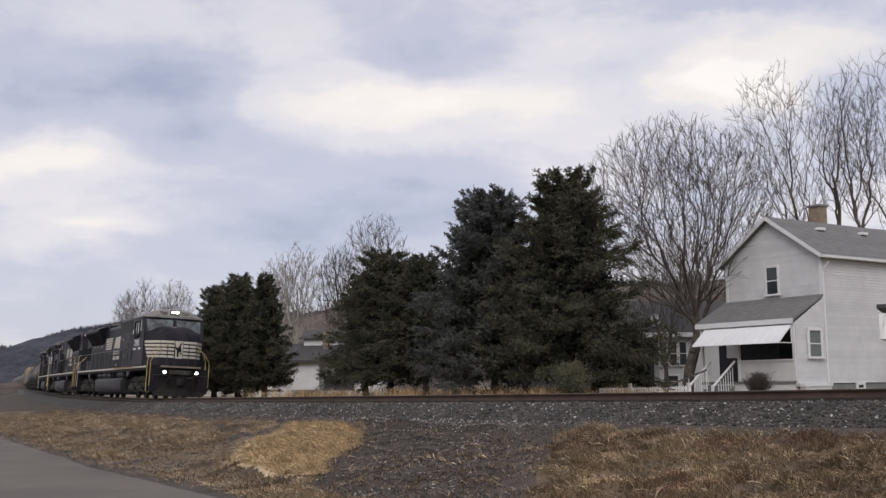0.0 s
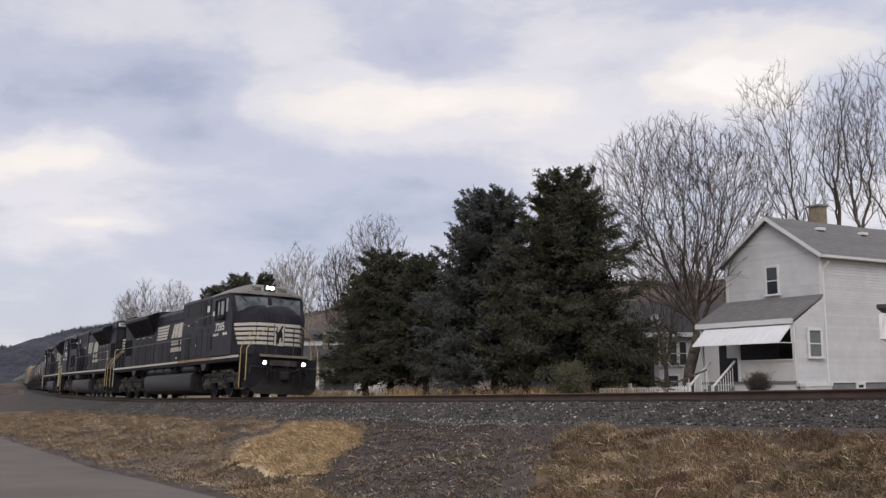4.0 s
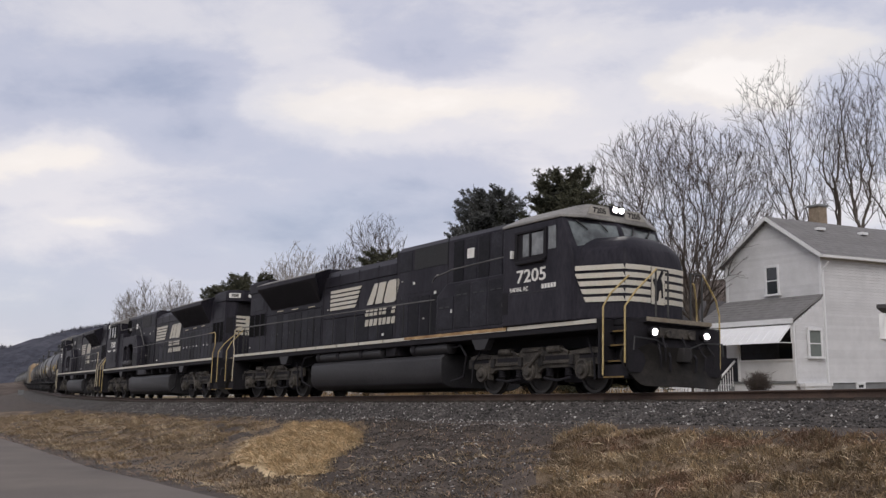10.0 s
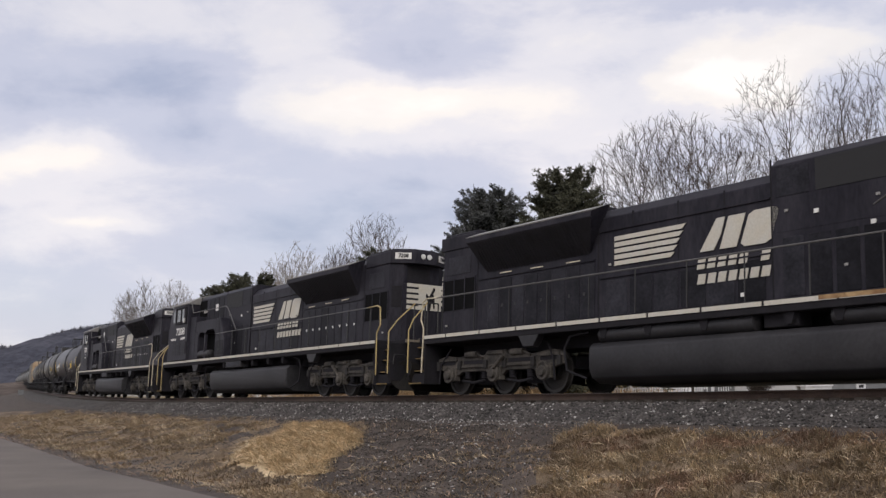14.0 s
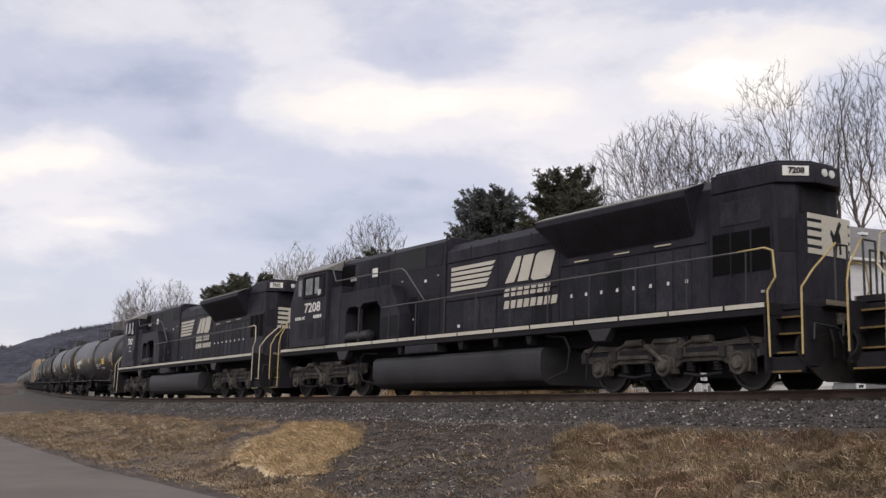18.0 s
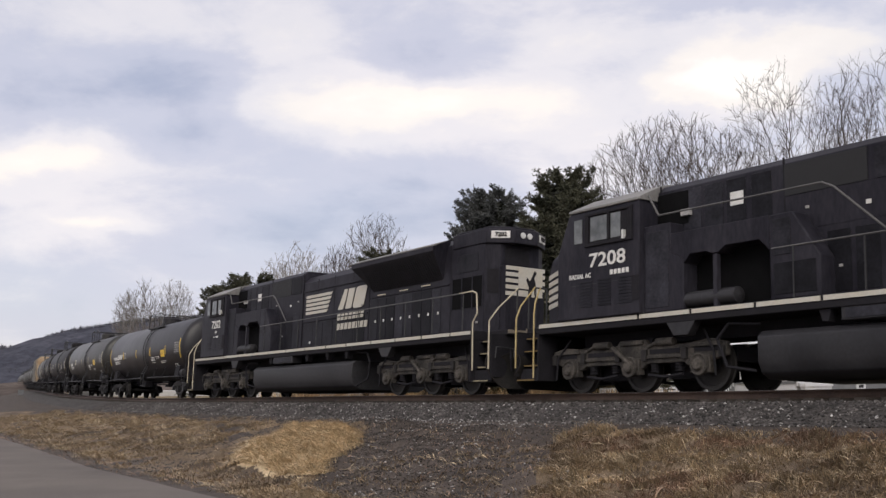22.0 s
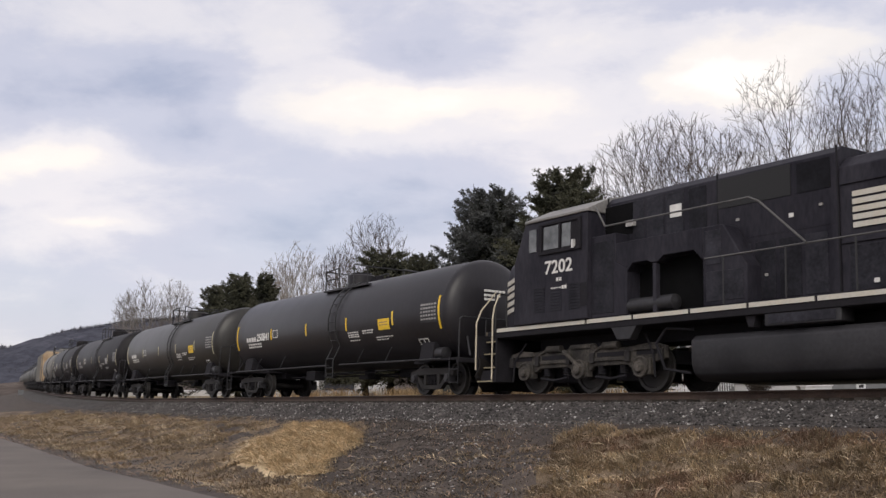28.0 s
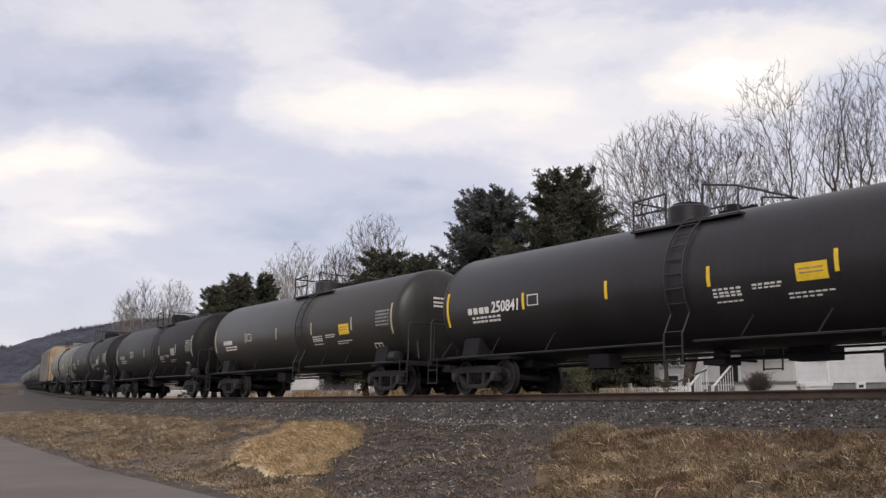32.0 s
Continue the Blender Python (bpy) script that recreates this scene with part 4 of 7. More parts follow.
    # side equipment: flush cabinet on one side, open recess on the other
    part("equipment_cabinet", Shape().prism([(A(4.96), 1.655), (A(8.35), 1.655), (A(8.35), 2.72), (A(7.8), 3.05), (A(4.96), 3.05)], -1.40, -0.99, "y"), M_LOCO, root, bevel=0.03)
    part("equipment_cabinet", Shape().prism([(A(4.96), 1.655), (A(6.12), 1.655), (A(6.12), 2.72), (A(5.75), 2.9), (A(5.75), 3.55), (A(4.96), 3.55)], 1.0, 1.42, "y"), M_LOCO, root, bevel=0.025)
    part("equipment_cabinet", Shape().prism([(A(8.35), 1.655), (A(9.5), 1.655), (A(9.5), 2.4), (A(8.9), 3.3), (A(8.35), 3.3)], 1.0, 1.42, "y"), M_LOCO, root, bevel=0.025)
    part("cabinet_lintel", Shape().prism([(A(8.35), 3.30), (A(8.35), 2.62), (A(8.1), 2.86), (A(7.25), 2.86), (A(7.06), 2.74), (A(6.88), 2.74), (A(6.75), 2.80), (A(6.3), 2.80), (A(6.122), 2.62), (A(6.122), 2.72), (A(5.752), 2.9), (A(5.752), 3.30)], 1.0, 1.416, "y"), M_LOCO, root, bevel=0.012)
    part("cabinet_post", Shape().box(A(7.02), A(6.92), 1.3, 1.41, 1.655, 2.72), M_LOCO, root)
    part("cabinet_panel", Shape().box(A(8.85), A(8.45), 1.42, 1.432, 2.5, 3.2), M_DOOR, root, bevel=0.006)
    part("cabinet_panel", Shape().box(A(9.4), A(8.45), 1.42, 1.432, 1.75, 2.35), M_DOOR, root, bevel=0.006)
    part("cabinet_panel", Shape().box(A(5.7), A(5.02), 1.42, 1.432, 1.75, 3.4), M_DOOR, root, bevel=0.006)
    part("side_light", Shape().box(A(6.0), A(5.75), 1.0, 1.1, 3.72, 3.86), M_PANEL_GREY, root)
    part("hood_grab_rail", Shape().tube([(A(5.0), -1.36, 3.50), (A(7.6), -1.36, 3.42), (A(8.5), -1.36, 3.30), (A(8.9), -1.2, 3.2)], 0.02), M_GREYRAIL, root)
    for a0, a1, z0, z1 in ((5.06, 5.78, 1.76, 2.96), (5.86, 6.58, 1.76, 2.96), (6.66, 7.38, 1.76, 2.96), (7.46, 8.24, 1.76, 2.66)):
        d0 = part("cabinet_door", Shape().box(A(a1), A(a0), -1.414, -1.39, z0, z1), M_DOOR, root, bevel=0.008)
        part("vent_slot", Shape().box(A(a1 - 0.1), A(a1 - 0.3), -1.424, -1.41, z1 - 0.3, z1 - 0.26).box(A(a1 - 0.4), A(a1 - 0.6), -1.424, -1.41, z1 - 0.3, z1 - 0.26), M_FUEL, d0)
        part("latch", Shape().box(A(a0 + 0.1), A(a0 + 0.05), -1.43, -1.41, 2.2, 2.3), M_LENS if a0 > 7 else M_FUEL, d0)
    part("recess_floor_tank", Shape().lathe([(A(7.5), 0.02), (A(7.44), 0.17), (A(5.9), 0.17), (A(5.84), 0.02)], (0, 1.25, 1.86), "x", 14), M_FUEL, root)
    # back of the recess coloured near-black for the shade in its openings
    part("recess_back", Shape().box(A(8.35), A(5.75), 1.0, 1.01, 1.66, 2.9), M_NEARBLACK, root)
    part("grab_pipe", Shape().tube([(A(5.2), 1.5, 4.2), (A(5.5), 1.5, 3.72), (A(9.6), 1.46, 3.72), (A(9.85), 1.46, 3.6), (A(10.9), 1.44, 2.66)], 0.022), M_GREYRAIL, root)
    # no window: flat near-black plate painted as the shaded notch behind the cab
    part("recess_window", Shape().box(A(5.9), A(5.0), 1.0, 1.03, 3.56, 4.28), M_NEARBLACK, root)
    # roof gear
    for a0, r in ((17.4, 0.62), (18.9, 0.62), (20.3, 0.62)):
        part("roof_fan", Shape().lathe([(0, r), (0.1, r), (0.12, r - 0.06), (0.12, 0.001)], (A(a0), 0, 4.40), "z", 18), M_DARK, root)
    part("exhaust_stack", Shape().box(A(14.6), A(13.9), -0.3, 0.3, 4.27, 4.4), M_DARK, root, bevel=0.02)
    part("horn", Shape().cyl((A(11.9), 0.2, 4.32), (A(11.4), 0.2, 4.36), 0.04, 8, 0.09).box(A(12.0), A(11.9), 0.1, 0.3, 4.26, 4.36), M_DARK, root)
    part("aerial", Shape().cyl((A(4.0), 0, 4.58), (A(4.0), 0, 4.85), 0.03, 6), M_DARK, root)
    # rear end
    def around(pts):
        return [(A(a), y) for a, y in pts] + [(A(a), -y) for a, y in pts[::-1]]
    cap = part("rear_cap", Shape().prism(around([(21.36, 1.0), (22.95, 1.0), (23.38, 0.38)]), 4.06, 4.45, "z").prism(around([(21.4, 0.9), (22.9, 0.9), (23.26, 0.34)]), 4.44, 4.53, "z"), M_LOCO, root, bevel=0.02)
    for sd in (1, -1):
        p, q = Vector((A(22.95), sd * 1.0)), Vector((A(23.38), sd * 0.38))
        n = Vector((-0.822, sd * 0.57))
        sh = Shape()
        ends = [p.lerp(q, 0.17) + n * 0.004, p.lerp(q, 0.83) + n * 0.004]
        slab(sh, *[tuple(v) for v in (ends if sd > 0 else ends[::-1])], 4.19, 4.39, 0.016)
        part("rear_number_board", sh, M_LETTER, cap, "white number board", bevel=0.006)
        part("rear_lamp", Shape().lathe([(0, 0.085), (-0.02, 0.08), (-0.035, 0.001)], (A(23.38), sd * 0.11, 4.29), "x", 14), M_LENS, cap)
    part("rear_face", Shape().prism(around([(22.86, 0.97), (23.1, 0.64)]), 1.66, 4.06, "z"), M_LOCO, root, bevel=0.015)
    part("rear_box", Shape().box(A(23.36), A(23.1), -0.64, 0.64, 1.66, 3.44), M_LOCO, root, bevel=0.015)
    for sd in (1, -1):
        p, q = Vector((A(22.86), sd * 0.97)), Vector((A(23.1), sd * 0.64))
        n = Vector((-0.81, sd * 0.585)) * 0.004
        sh = Shape()
        ends = [p.lerp(q, 0.2) + n, p.lerp(q, 0.92) + n]
        slab(sh, *[tuple(v) for v in (ends if sd > 0 else ends[::-1])], 2.7, 3.36, 0.008)
        part("end_screen", sh, M_DARK, root)
    part("rear_door", Shape().box(A(23.115), A(23.098), -0.3, 0.5, 3.5, 4.0), M_DARK, root)
    for k in range(5):
        z1 = 3.43 - 0.172 * k
        part("rear_band", Shape().box(A(23.378), A(23.36), 0.22, 0.645, z1 - 0.105, z1), M_OFFWHITE, root)
        if k < 4:
            part("rear_band", Shape().box(A(23.378), A(23.36), -0.645, -0.56, z1 - 0.105, z1), M_OFFWHITE, root)
    part("rear_emblem_panel", Shape().box(A(23.376), A(23.36), -0.57, 0.23, 2.635, 3.43), M_OFFWHITE, root, "off-white panel behind the emblem")
    part("rear_emblem", Shape().prism([(-y * 0.8 - 0.2, z + 0.5) for y, z in horse], A(23.388), A(23.375), "x"), M_DARK, root, "dark plain emblem shape")
    # emblem on the flanks: five slanted bars, a slanted block mark and two lines of plain bars
    for sd, s0, s1, n0, n1 in ((-1, 15.8, 13.45, 13.15, 11.15), (1, 11.6, 13.85, 14.2, 16.2)):
        y = sd * 0.988
        for k in range(5):
            z1 = 3.56 - 0.145 * k
            x0, x1 = A(s0), A(s1) + (0.12 + 0.085 * k) * (1 if s1 > s0 else -1)
            lead = 0.055 if s1 > s0 else -0.055
            part("flank_band", Shape().prism([(x0 - lead * 0, z1), (x1, z1), (x1 + lead * 2.2, z1 - 0.1), (x0, z1 - 0.1)], y, y + sd * 0.012, "y"), M_OFFWHITE, root)
        span = A(n1) - A(n0)
        # the mark as plain slanted shapes: a wedge, a narrow block and a wide block with cut corners
        for pts in ([(-0.02, 2.88), (0.17, 2.88), (0.21, 3.20), (0.20, 3.54), (0.09, 3.54)], [(0.25, 2.88), (0.47, 2.88), (0.47, 3.54), (0.25, 3.54)],
                    [(0.52, 2.93), (0.58, 2.86), (0.84, 2.86), (0.90, 2.93), (0.90, 3.49), (0.84, 3.56), (0.58, 3.56), (0.52, 3.49)]):
            part("flank_mark", Shape().prism([(A(n0) + span * (f + 0.13 * (z - 2.86) / 0.68), z) for f, z in pts], y, y + sd * 0.012, "y"), M_OFFWHITE, root)
        t0 = n0 - 0.1 if sd > 0 else n0 + 0.15
        for z, n in ((2.52, 7), (2.20, 8)):
            for k in range(n):
                if random.random() < 0.1:
                    continue
                w = abs(span) * 1.12 / 8
                x0 = A(t0) + math.copysign(w, span) * (k + 0.08)
                x1 = x0 + math.copysign(w * 0.74, span)
                g = math.copysign(0.05, span)
                part("lettering_bar", Shape().prism([(x0 + g, z + 0.21), (x1 + g, z + 0.21), (x1, z), (x0, z)], y, y + sd * 0.01, "y"), M_OFFWHITE, root)
    for cx in (A(4.26), A(20.17)):
        engine_truck(root, cx)
    return root


def finish_engine(root, digits, u, back, lit, rust):
    plain = digits == "7202"
    for sd in (1, -1):
        if plain:
            # two short centred lines under the number
            for z, n, w in ((2.62, 2, 0.11), (2.42, 6, 0.10)):
                for k in range(n):
                    a0 = 3.92 + (n / 2 - k) * w
                    part("small_lettering_bar", Shape().box(A(a0), A(a0 - w * 0.72), sd * 1.551, sd * 1.556, z, z + 0.085), M_LETTER, root)
        else:
            lettering("RADIAL AC", 0.15, M_LETTER, root, side_pose(A(4.26 if sd < 0 else 3.0), sd * 1.553, 2.64 if sd > 0 else 2.54, sd), "small_lettering", 0.02)
            part("thin_line", Shape().box(A(4.7), A(2.7), sd * 1.551, sd * 1.554, 2.43, 2.445), M_FUEL, root)
            a0, a1 = (3.34, 2.76) if sd < 0 else (4.62, 3.98)
            for k in range(5):
                w = (a0 - a1) / 5
                part("small_lettering_bar", Shape().box(A(a0 - w * k), A(a0 - w * (k + 0.72)), sd * 1.551, sd * 1.556, 2.59 if sd > 0 else 2.49, 2.70 if sd > 0 else 2.60), M_LETTER, root)
        lettering(digits, 0.45, M_LETTER, root, side_pose(A(3.76 if sd < 0 else 3.92), sd * 1.556, 2.96 if sd > 0 else 2.84, sd) @ Matrix.Diagonal((1.15 if plain else 1.36, 1, 1, 1)), "road_number", 0.016, "white block road number")
        lettering(digits, 0.21, M_DARK, root, pose(A(2.392) + 0.018, sd * 0.56, 4.39, 90 - 17, 0, 90) , "board_number", 0.02)
        lettering(digits, 0.16, M_DARK, root, pose(A(23.165) - 0.0247, sd * (0.69 + 0.0171), 4.29, 90, 0, -124.7 if sd > 0 else -55.3), "board_number", 0.03)
    for sd in (1, -1):
        part("headlight", Shape().lathe([(0, 0.07), (0.02, 0.065), (0.03, 0.001)], (A(2.325), sd * 0.10, 4.46), "x", 16), M_LAMP if lit else M_LENS, root, "blazing white headlight" if lit else "unlit clear headlight")
        part("ditch_light", Shape().lathe([(0, 0.072), (0.02, 0.066), (0.03, 0.001)], (A(0.37), sd * 0.80, 1.32), "x", 16), M_LAMP if lit else M_LENS, root, "blazing white ditch light" if lit else "unlit ditch light")
        part("ditch_light_housing", Shape().lathe([(-0.14, 0.08), (0, 0.125), (0.02, 0.125), (0.02, 0.10)], (A(0.39), sd * 0.80, 1.32), "x", 14), M_DARK, root)
    if rust:
        part("rust_patch", Shape().box(A(9.9), A(4.85), -1.498, -1.487, 1.560, 1.640), M_RUST, root, "rust and ochre stain along the sill")
    tagged(root, f"black six-axle diesel locomotive with white bands, {'headlights blazing' if lit else 'coupled long hood first'}", "locomotive", "locomotives of the train")
    if back and u > 40:
        for o in root.children_recursive:
            if o.name.split(".")[0] in ("handrail", "step_edge"):
                o.material_slots[0].link = "OBJECT"
                o.material_slots[0].material = M_PALE_RAIL if o.name.startswith("handrail") else M_STEPCREAM
    elif back:
        for o in root.children_recursive:
            if o.name.startswith("rail_end"):
                o.material_slots[0].link = "OBJECT"
                o.material_slots[0].material = M_RAILING
    TRAIN.append((root, u, 7.955, back))
    for o in root.children_recursive:
        if o.name.startswith("wheelset"):
            WHEELS.append((o, 0.53, -1 if back else 1))


def build_engines():
    first = build_engine()
    others = [copy_thing(first, pose(0, 0, 0)) for k in range(2)]
    finish_engine(first, "7205", HALF, False, True, True)
    finish_engine(others[0], "7208", HALF + 24.43, True, False, False)
    finish_engine(others[1], "7202", HALF + 48.86, True, False, False)


build_engines()


# ---- freight cars ----
def car_truck(parent, cx):
    truck = part("truck", Shape().box(-0.3, 0.3, -1.05, 1.05, 0.42, 0.72).box(-0.2, 0.2, -0.35, 0.35, 0.7, 0.98), M_DARK, parent, m=pose(cx, 0, 0))
    for sd in (1, -1):
        sh = Shape()
        y0, y1 = sd * 0.98, sd * 1.12
        sh.prism([(-1.14, 0.66), (-1.14, 0.52), (-0.35, 0.56), (0.35, 0.56), (1.14, 0.52), (1.14, 0.66), (0.7, 0.74), (-0.7, 0.74)], y0, y1, "y")
        sh.prism([(-0.95, 0.53), (-0.78, 0.55), (-0.36, 0.22), (-0.5, 0.16)], y0, y1, "y").prism([(0.95, 0.53), (0.78, 0.55), (0.36, 0.22), (0.5, 0.16)], y0, y1, "y")
        sh.prism([(-0.5, 0.26), (-0.5, 0.15), (0.5, 0.15), (0.5, 0.26)], y0, y1, "y").prism([(-0.42, 0.56), (-0.42, 0.24), (-0.30, 0.24), (-0.30, 0.56)], y0, y1, "y").prism([(0.42, 0.56), (0.42, 0.24), (0.30, 0.24), (0.30, 0.56)], y0, y1, "y")
        part("side_frame", sh, M_WHEEL, truck, "triangular cast side frame", bevel=0.012)
        for x in (-0.89, 0.89):
            part("bearing_cap", Shape().box(x - 0.13, x + 0.13, sd * 0.96, sd * 1.16, 0.34, 0.58).lathe([(0, 0.10), (sd * 0.06, 0.10), (sd * 0.07, 0.001)], (x, sd * 1.15, 0.455), "y", 12), M_FUEL, truck)
        for x in (-0.17, 0.0, 0.17):
            pts = [(x + 0.07 * math.cos(k * 1.05), sd * 1.05 + 0.07 * math.sin(k * 1.05), 0.27 + 0.3 * k / 24) for k in range(25)]
            part("coil_spring", Shape().tube(pts, 0.018, 4), M_DARK, truck)
    for x in (-0.35, 0.35):
        part("brake_beam", Shape().tube([(x, -0.8, 0.35), (x, 0.8, 0.35)], 0.04), M_DARK, truck)
    for x in (-0.89, 0.89):
        part("wheelset", CAR_WHEEL, M_WHEEL, truck, m=pose(x, 0, 0.455))
    return truck


TR, TZ, TH = 1.48, 2.44, 8.2      # tank radius, axis height, half length


def on_tank(x, ang, r=0.0):
    """A place on the tank's skin; ang in degrees above the horizontal, on the -y side."""
    a = radians(ang)
    return (x, -(TR + r) * math.cos(a), TZ + (TR + r) * math.sin(a))


def skin_patch(x0, x1, a0, a1, sd, r=0.006):
    """A thin curved plate on the tank's skin between two heights in degrees."""
    n = max(2, int(abs(a1 - a0) / 5) + 1)
    ring = []
    for k in range(n + 1):
        x, y, z = on_tank(0, a0 + (a1 - a0) * k / n, r)
        ring.append((sd * -y, z))
    back = [(y * (TR - 0.01) / (TR + r), TZ + (z - TZ) * (TR - 0.01) / (TR + r)) for y, z in ring]
    return Shape().prism(ring + back[::-1], x0, x1, "x")


def build_tank_car(near=True):
    root = new("tank_car")
    prof = [(-TH, 0.02), (-TH + 0.03, 0.45), (-TH + 0.09, 0.82), (-TH + 0.17, 1.10), (-TH + 0.25, 1.28), (-TH + 0.33, 1.39), (-TH + 0.41, 1.45), (-TH + 0.50, TR)]
    tank = part("tank", Shape().lathe(prof + [(-h, r) for h, r in prof[::-1]], (0, 0, TZ), "x", 64), M_TANKBLACK, root, smooth=40)
    for x in (-TH + 0.53, TH - 0.53):
        part("weld_seam", Shape().lathe([(x - 0.012, TR), (x - 0.008, TR + 0.006), (x + 0.008, TR + 0.006), (x + 0.012, TR)], (0, 0, TZ), "x", 64), M_TANKBLACK, tank)
    for x in (-6.75, 6.75):
        part("stub_sill", Shape().box(x - 1.55, x + 1.55, -0.35, 0.35, 0.78, 1.1), M_DARK, root, bevel=0.02)
    for sx in (1, -1):
        part("saddle", Shape().prism([(-1.35, 0.98), (1.35, 0.98), (1.25, 1.55), (-1.25, 1.55)], sx * 6.3, sx * 7.0, "x"), M_DARK, root, bevel=0.02)
        part("end_deck", Shape().box(min(sx * 7.0, sx * 8.5), max(sx * 7.0, sx * 8.5), -1.4, 1.4, 1.06, 1.12), M_DARK, root)
        part("bottom_plate", Shape().box(min(sx * 5.4, sx * 7.0), max(sx * 5.4, sx * 7.0), -0.95, 0.95, 0.98, 1.06), M_DARK, root)
        coupler(root, sx * 8.72, -sx)
        part("end_sill", Shape().box(min(sx * 8.36, sx * 8.55), max(sx * 8.36, sx * 8.55), -1.40, 1.40, 0.98, 1.1), M_DARK, root, bevel=0.01)
        for sd in (1, -1):
            part("end_post", Shape().tube([(sx * 8.44, sd * 0.5, 1.1), (sx * 8.44, sd * 0.5, 2.14)], 0.018, 5), M_FUEL, root)
            part("corner_ladder", Shape().tube([(sx * 8.50, sd * 1.42, 0.35), (sx * 8.50, sd * 1.42, 1.1)], 0.016, 5).tube([(sx * 8.06, sd * 1.42, 0.35), (sx * 8.06, sd * 1.42, 1.1)], 0.016, 5).tube([(sx * 8.50, sd * 1.42, 0.38), (sx * 8.06, sd * 1.42, 0.38)], 0.016, 5).tube([(sx * 8.50, sd * 1.42, 0.74), (sx * 8.06, sd * 1.42, 0.74)], 0.016, 5), M_FUEL, root)
        part("end_railing", Shape().tube([(sx * 8.46, -1.38, 0.9), (sx * 8.46, -1.38, 2.08), (sx * 8.46, -1.30, 2.16), (sx * 8.46, 1.30, 2.16), (sx * 8.46, 1.38, 2.08), (sx * 8.46, 1.38, 0.9)], 0.022), M_FUEL, root)
        for y in (-1.0, 1.0):
            part("end_brace", Shape().tube([(sx * 8.44, y, 1.12), (sx * 7.95, y * 0.8, 1.75)], 0.03), M_FUEL, root)
    part("brake_wheel", Shape().lathe([(0, 0.26), (0.03, 0.28), (0.06, 0.26), (0.03, 0.24)], (8.5, 0.75, 1.95), "x", 16).tube([(8.42, 0.75, 1.1), (8.48, 0.75, 1.95)], 0.03), M_FUEL, root)
    part("brake_reservoir", Shape().lathe([(-0.5, 0.02), (-0.45, 0.18), (0.45, 0.18), (0.5, 0.02)], (6.95, -1.1, 1.28), "x", 14), M_FUEL, root, "grey brake reservoir on the end deck")
    for sd in (1, -1):
        part("side_sill_pipe", Shape().tube([(-7.6, sd * 1.40, 1.10), (0.55, sd * 1.40, 1.12)], 0.028), M_FUEL, root)
        part("side_sill_pipe", Shape().tube([(1.4, sd * 1.40, 1.12), (7.6, sd * 1.40, 1.10)], 0.028), M_FUEL, root)
        for x in (-5.6, -3.4, 2.6, 4.4):
            part("pipe_bracket", Shape().tube([(x, sd * 1.40, 1.11), (x + 0.3, sd * 1.34, 1.55)], 0.02, 5), M_FUEL, root)
        # ladder to the platform
        ladder = None
        for x in (0.72, 1.24):
            pts = [(x, sd * 1.55, 0.62), (x, sd * 1.56, 1.2)] + [(x, sd * (TR + 0.07) * math.cos(radians(k)), TZ + (TR + 0.07) * math.sin(radians(k))) for k in range(-30, 71, 12)]
            stile = part("stile" if ladder else "ladder", Shape().tube(pts, 0.022, 5), M_DKRAIL, ladder or root, "" if ladder else "side ladder up to the hatch platform")
            ladder = ladder or stile
        for k in range(11):
            if k < 3:
                p = (1.555, 0.66 + 0.3 * k)
            else:
                g = radians(-22 + (k - 3) * 11.5)
                p = ((TR + 0.07) * math.cos(g), TZ + (TR + 0.07) * math.sin(g))
            part("rung", Shape().tube([(0.72, sd * p[0], p[1]), (1.24, sd * p[0], p[1])], 0.016, 5), M_DKRAIL, ladder)
        # platform railing
        y = sd * 0.95
        for pts in ([(-0.80, y, 3.68), (-0.80, y, 4.36), (0.22, y, 4.40), (0.22, y, 3.7)], [(2.24, y, 3.68), (2.24, y, 4.24), (1.28, y, 4.42), (1.28, y, 3.7)], [(-0.80, y, 4.05), (0.22, y, 4.05)]):
            part("platform_rail", Shape().tube(pts, 0.024, 5), M_DKRAIL, root)
        part("platform", Shape().box(-0.85, 2.3, sd * 0.62, sd * 1.0, 3.64, 3.69), M_DKRAIL, root)
    for x, z in ((-0.80, 4.36), (2.24, 4.24)):
        part("platform_rail", Shape().tube([(x, -0.95, z), (x, 0.95, z)], 0.024, 5), M_DKRAIL, root)
    dome = part("hatch_housing", Shape().lathe([(0, 0.48), (0.42, 0.48), (0.46, 0.44), (0.46, 0.001)], (0.0, 0, 3.80), "z", 22), M_TANKBLACK, root)
    part("hatch_lid", Shape().lathe([(0, 0.36), (0.06, 0.34), (0.08, 0.001)], (0.0, 0, 4.26), "z", 18), M_DARK, dome)
    part("valve_cluster", Shape().cyl((1.3, 0, 3.88), (1.3, 0, 4.1), 0.16, 10).cyl((1.75, 0.1, 3.88), (1.75, 0.1, 4.05), 0.1, 8).box(1.1, 1.95, -0.25, 0.25, 3.86, 3.96), M_DARK, root)
    part("bottom_outlet", Shape().cyl((0.9, 0, 1.0), (0.9, 0, 0.72), 0.18, 12).box(0.6, 1.2, -0.25, 0.25, 0.66, 0.76).tube([(0.9, 0, 0.8), (0.9, 1.1, 0.8)], 0.03), M_DARK, root)
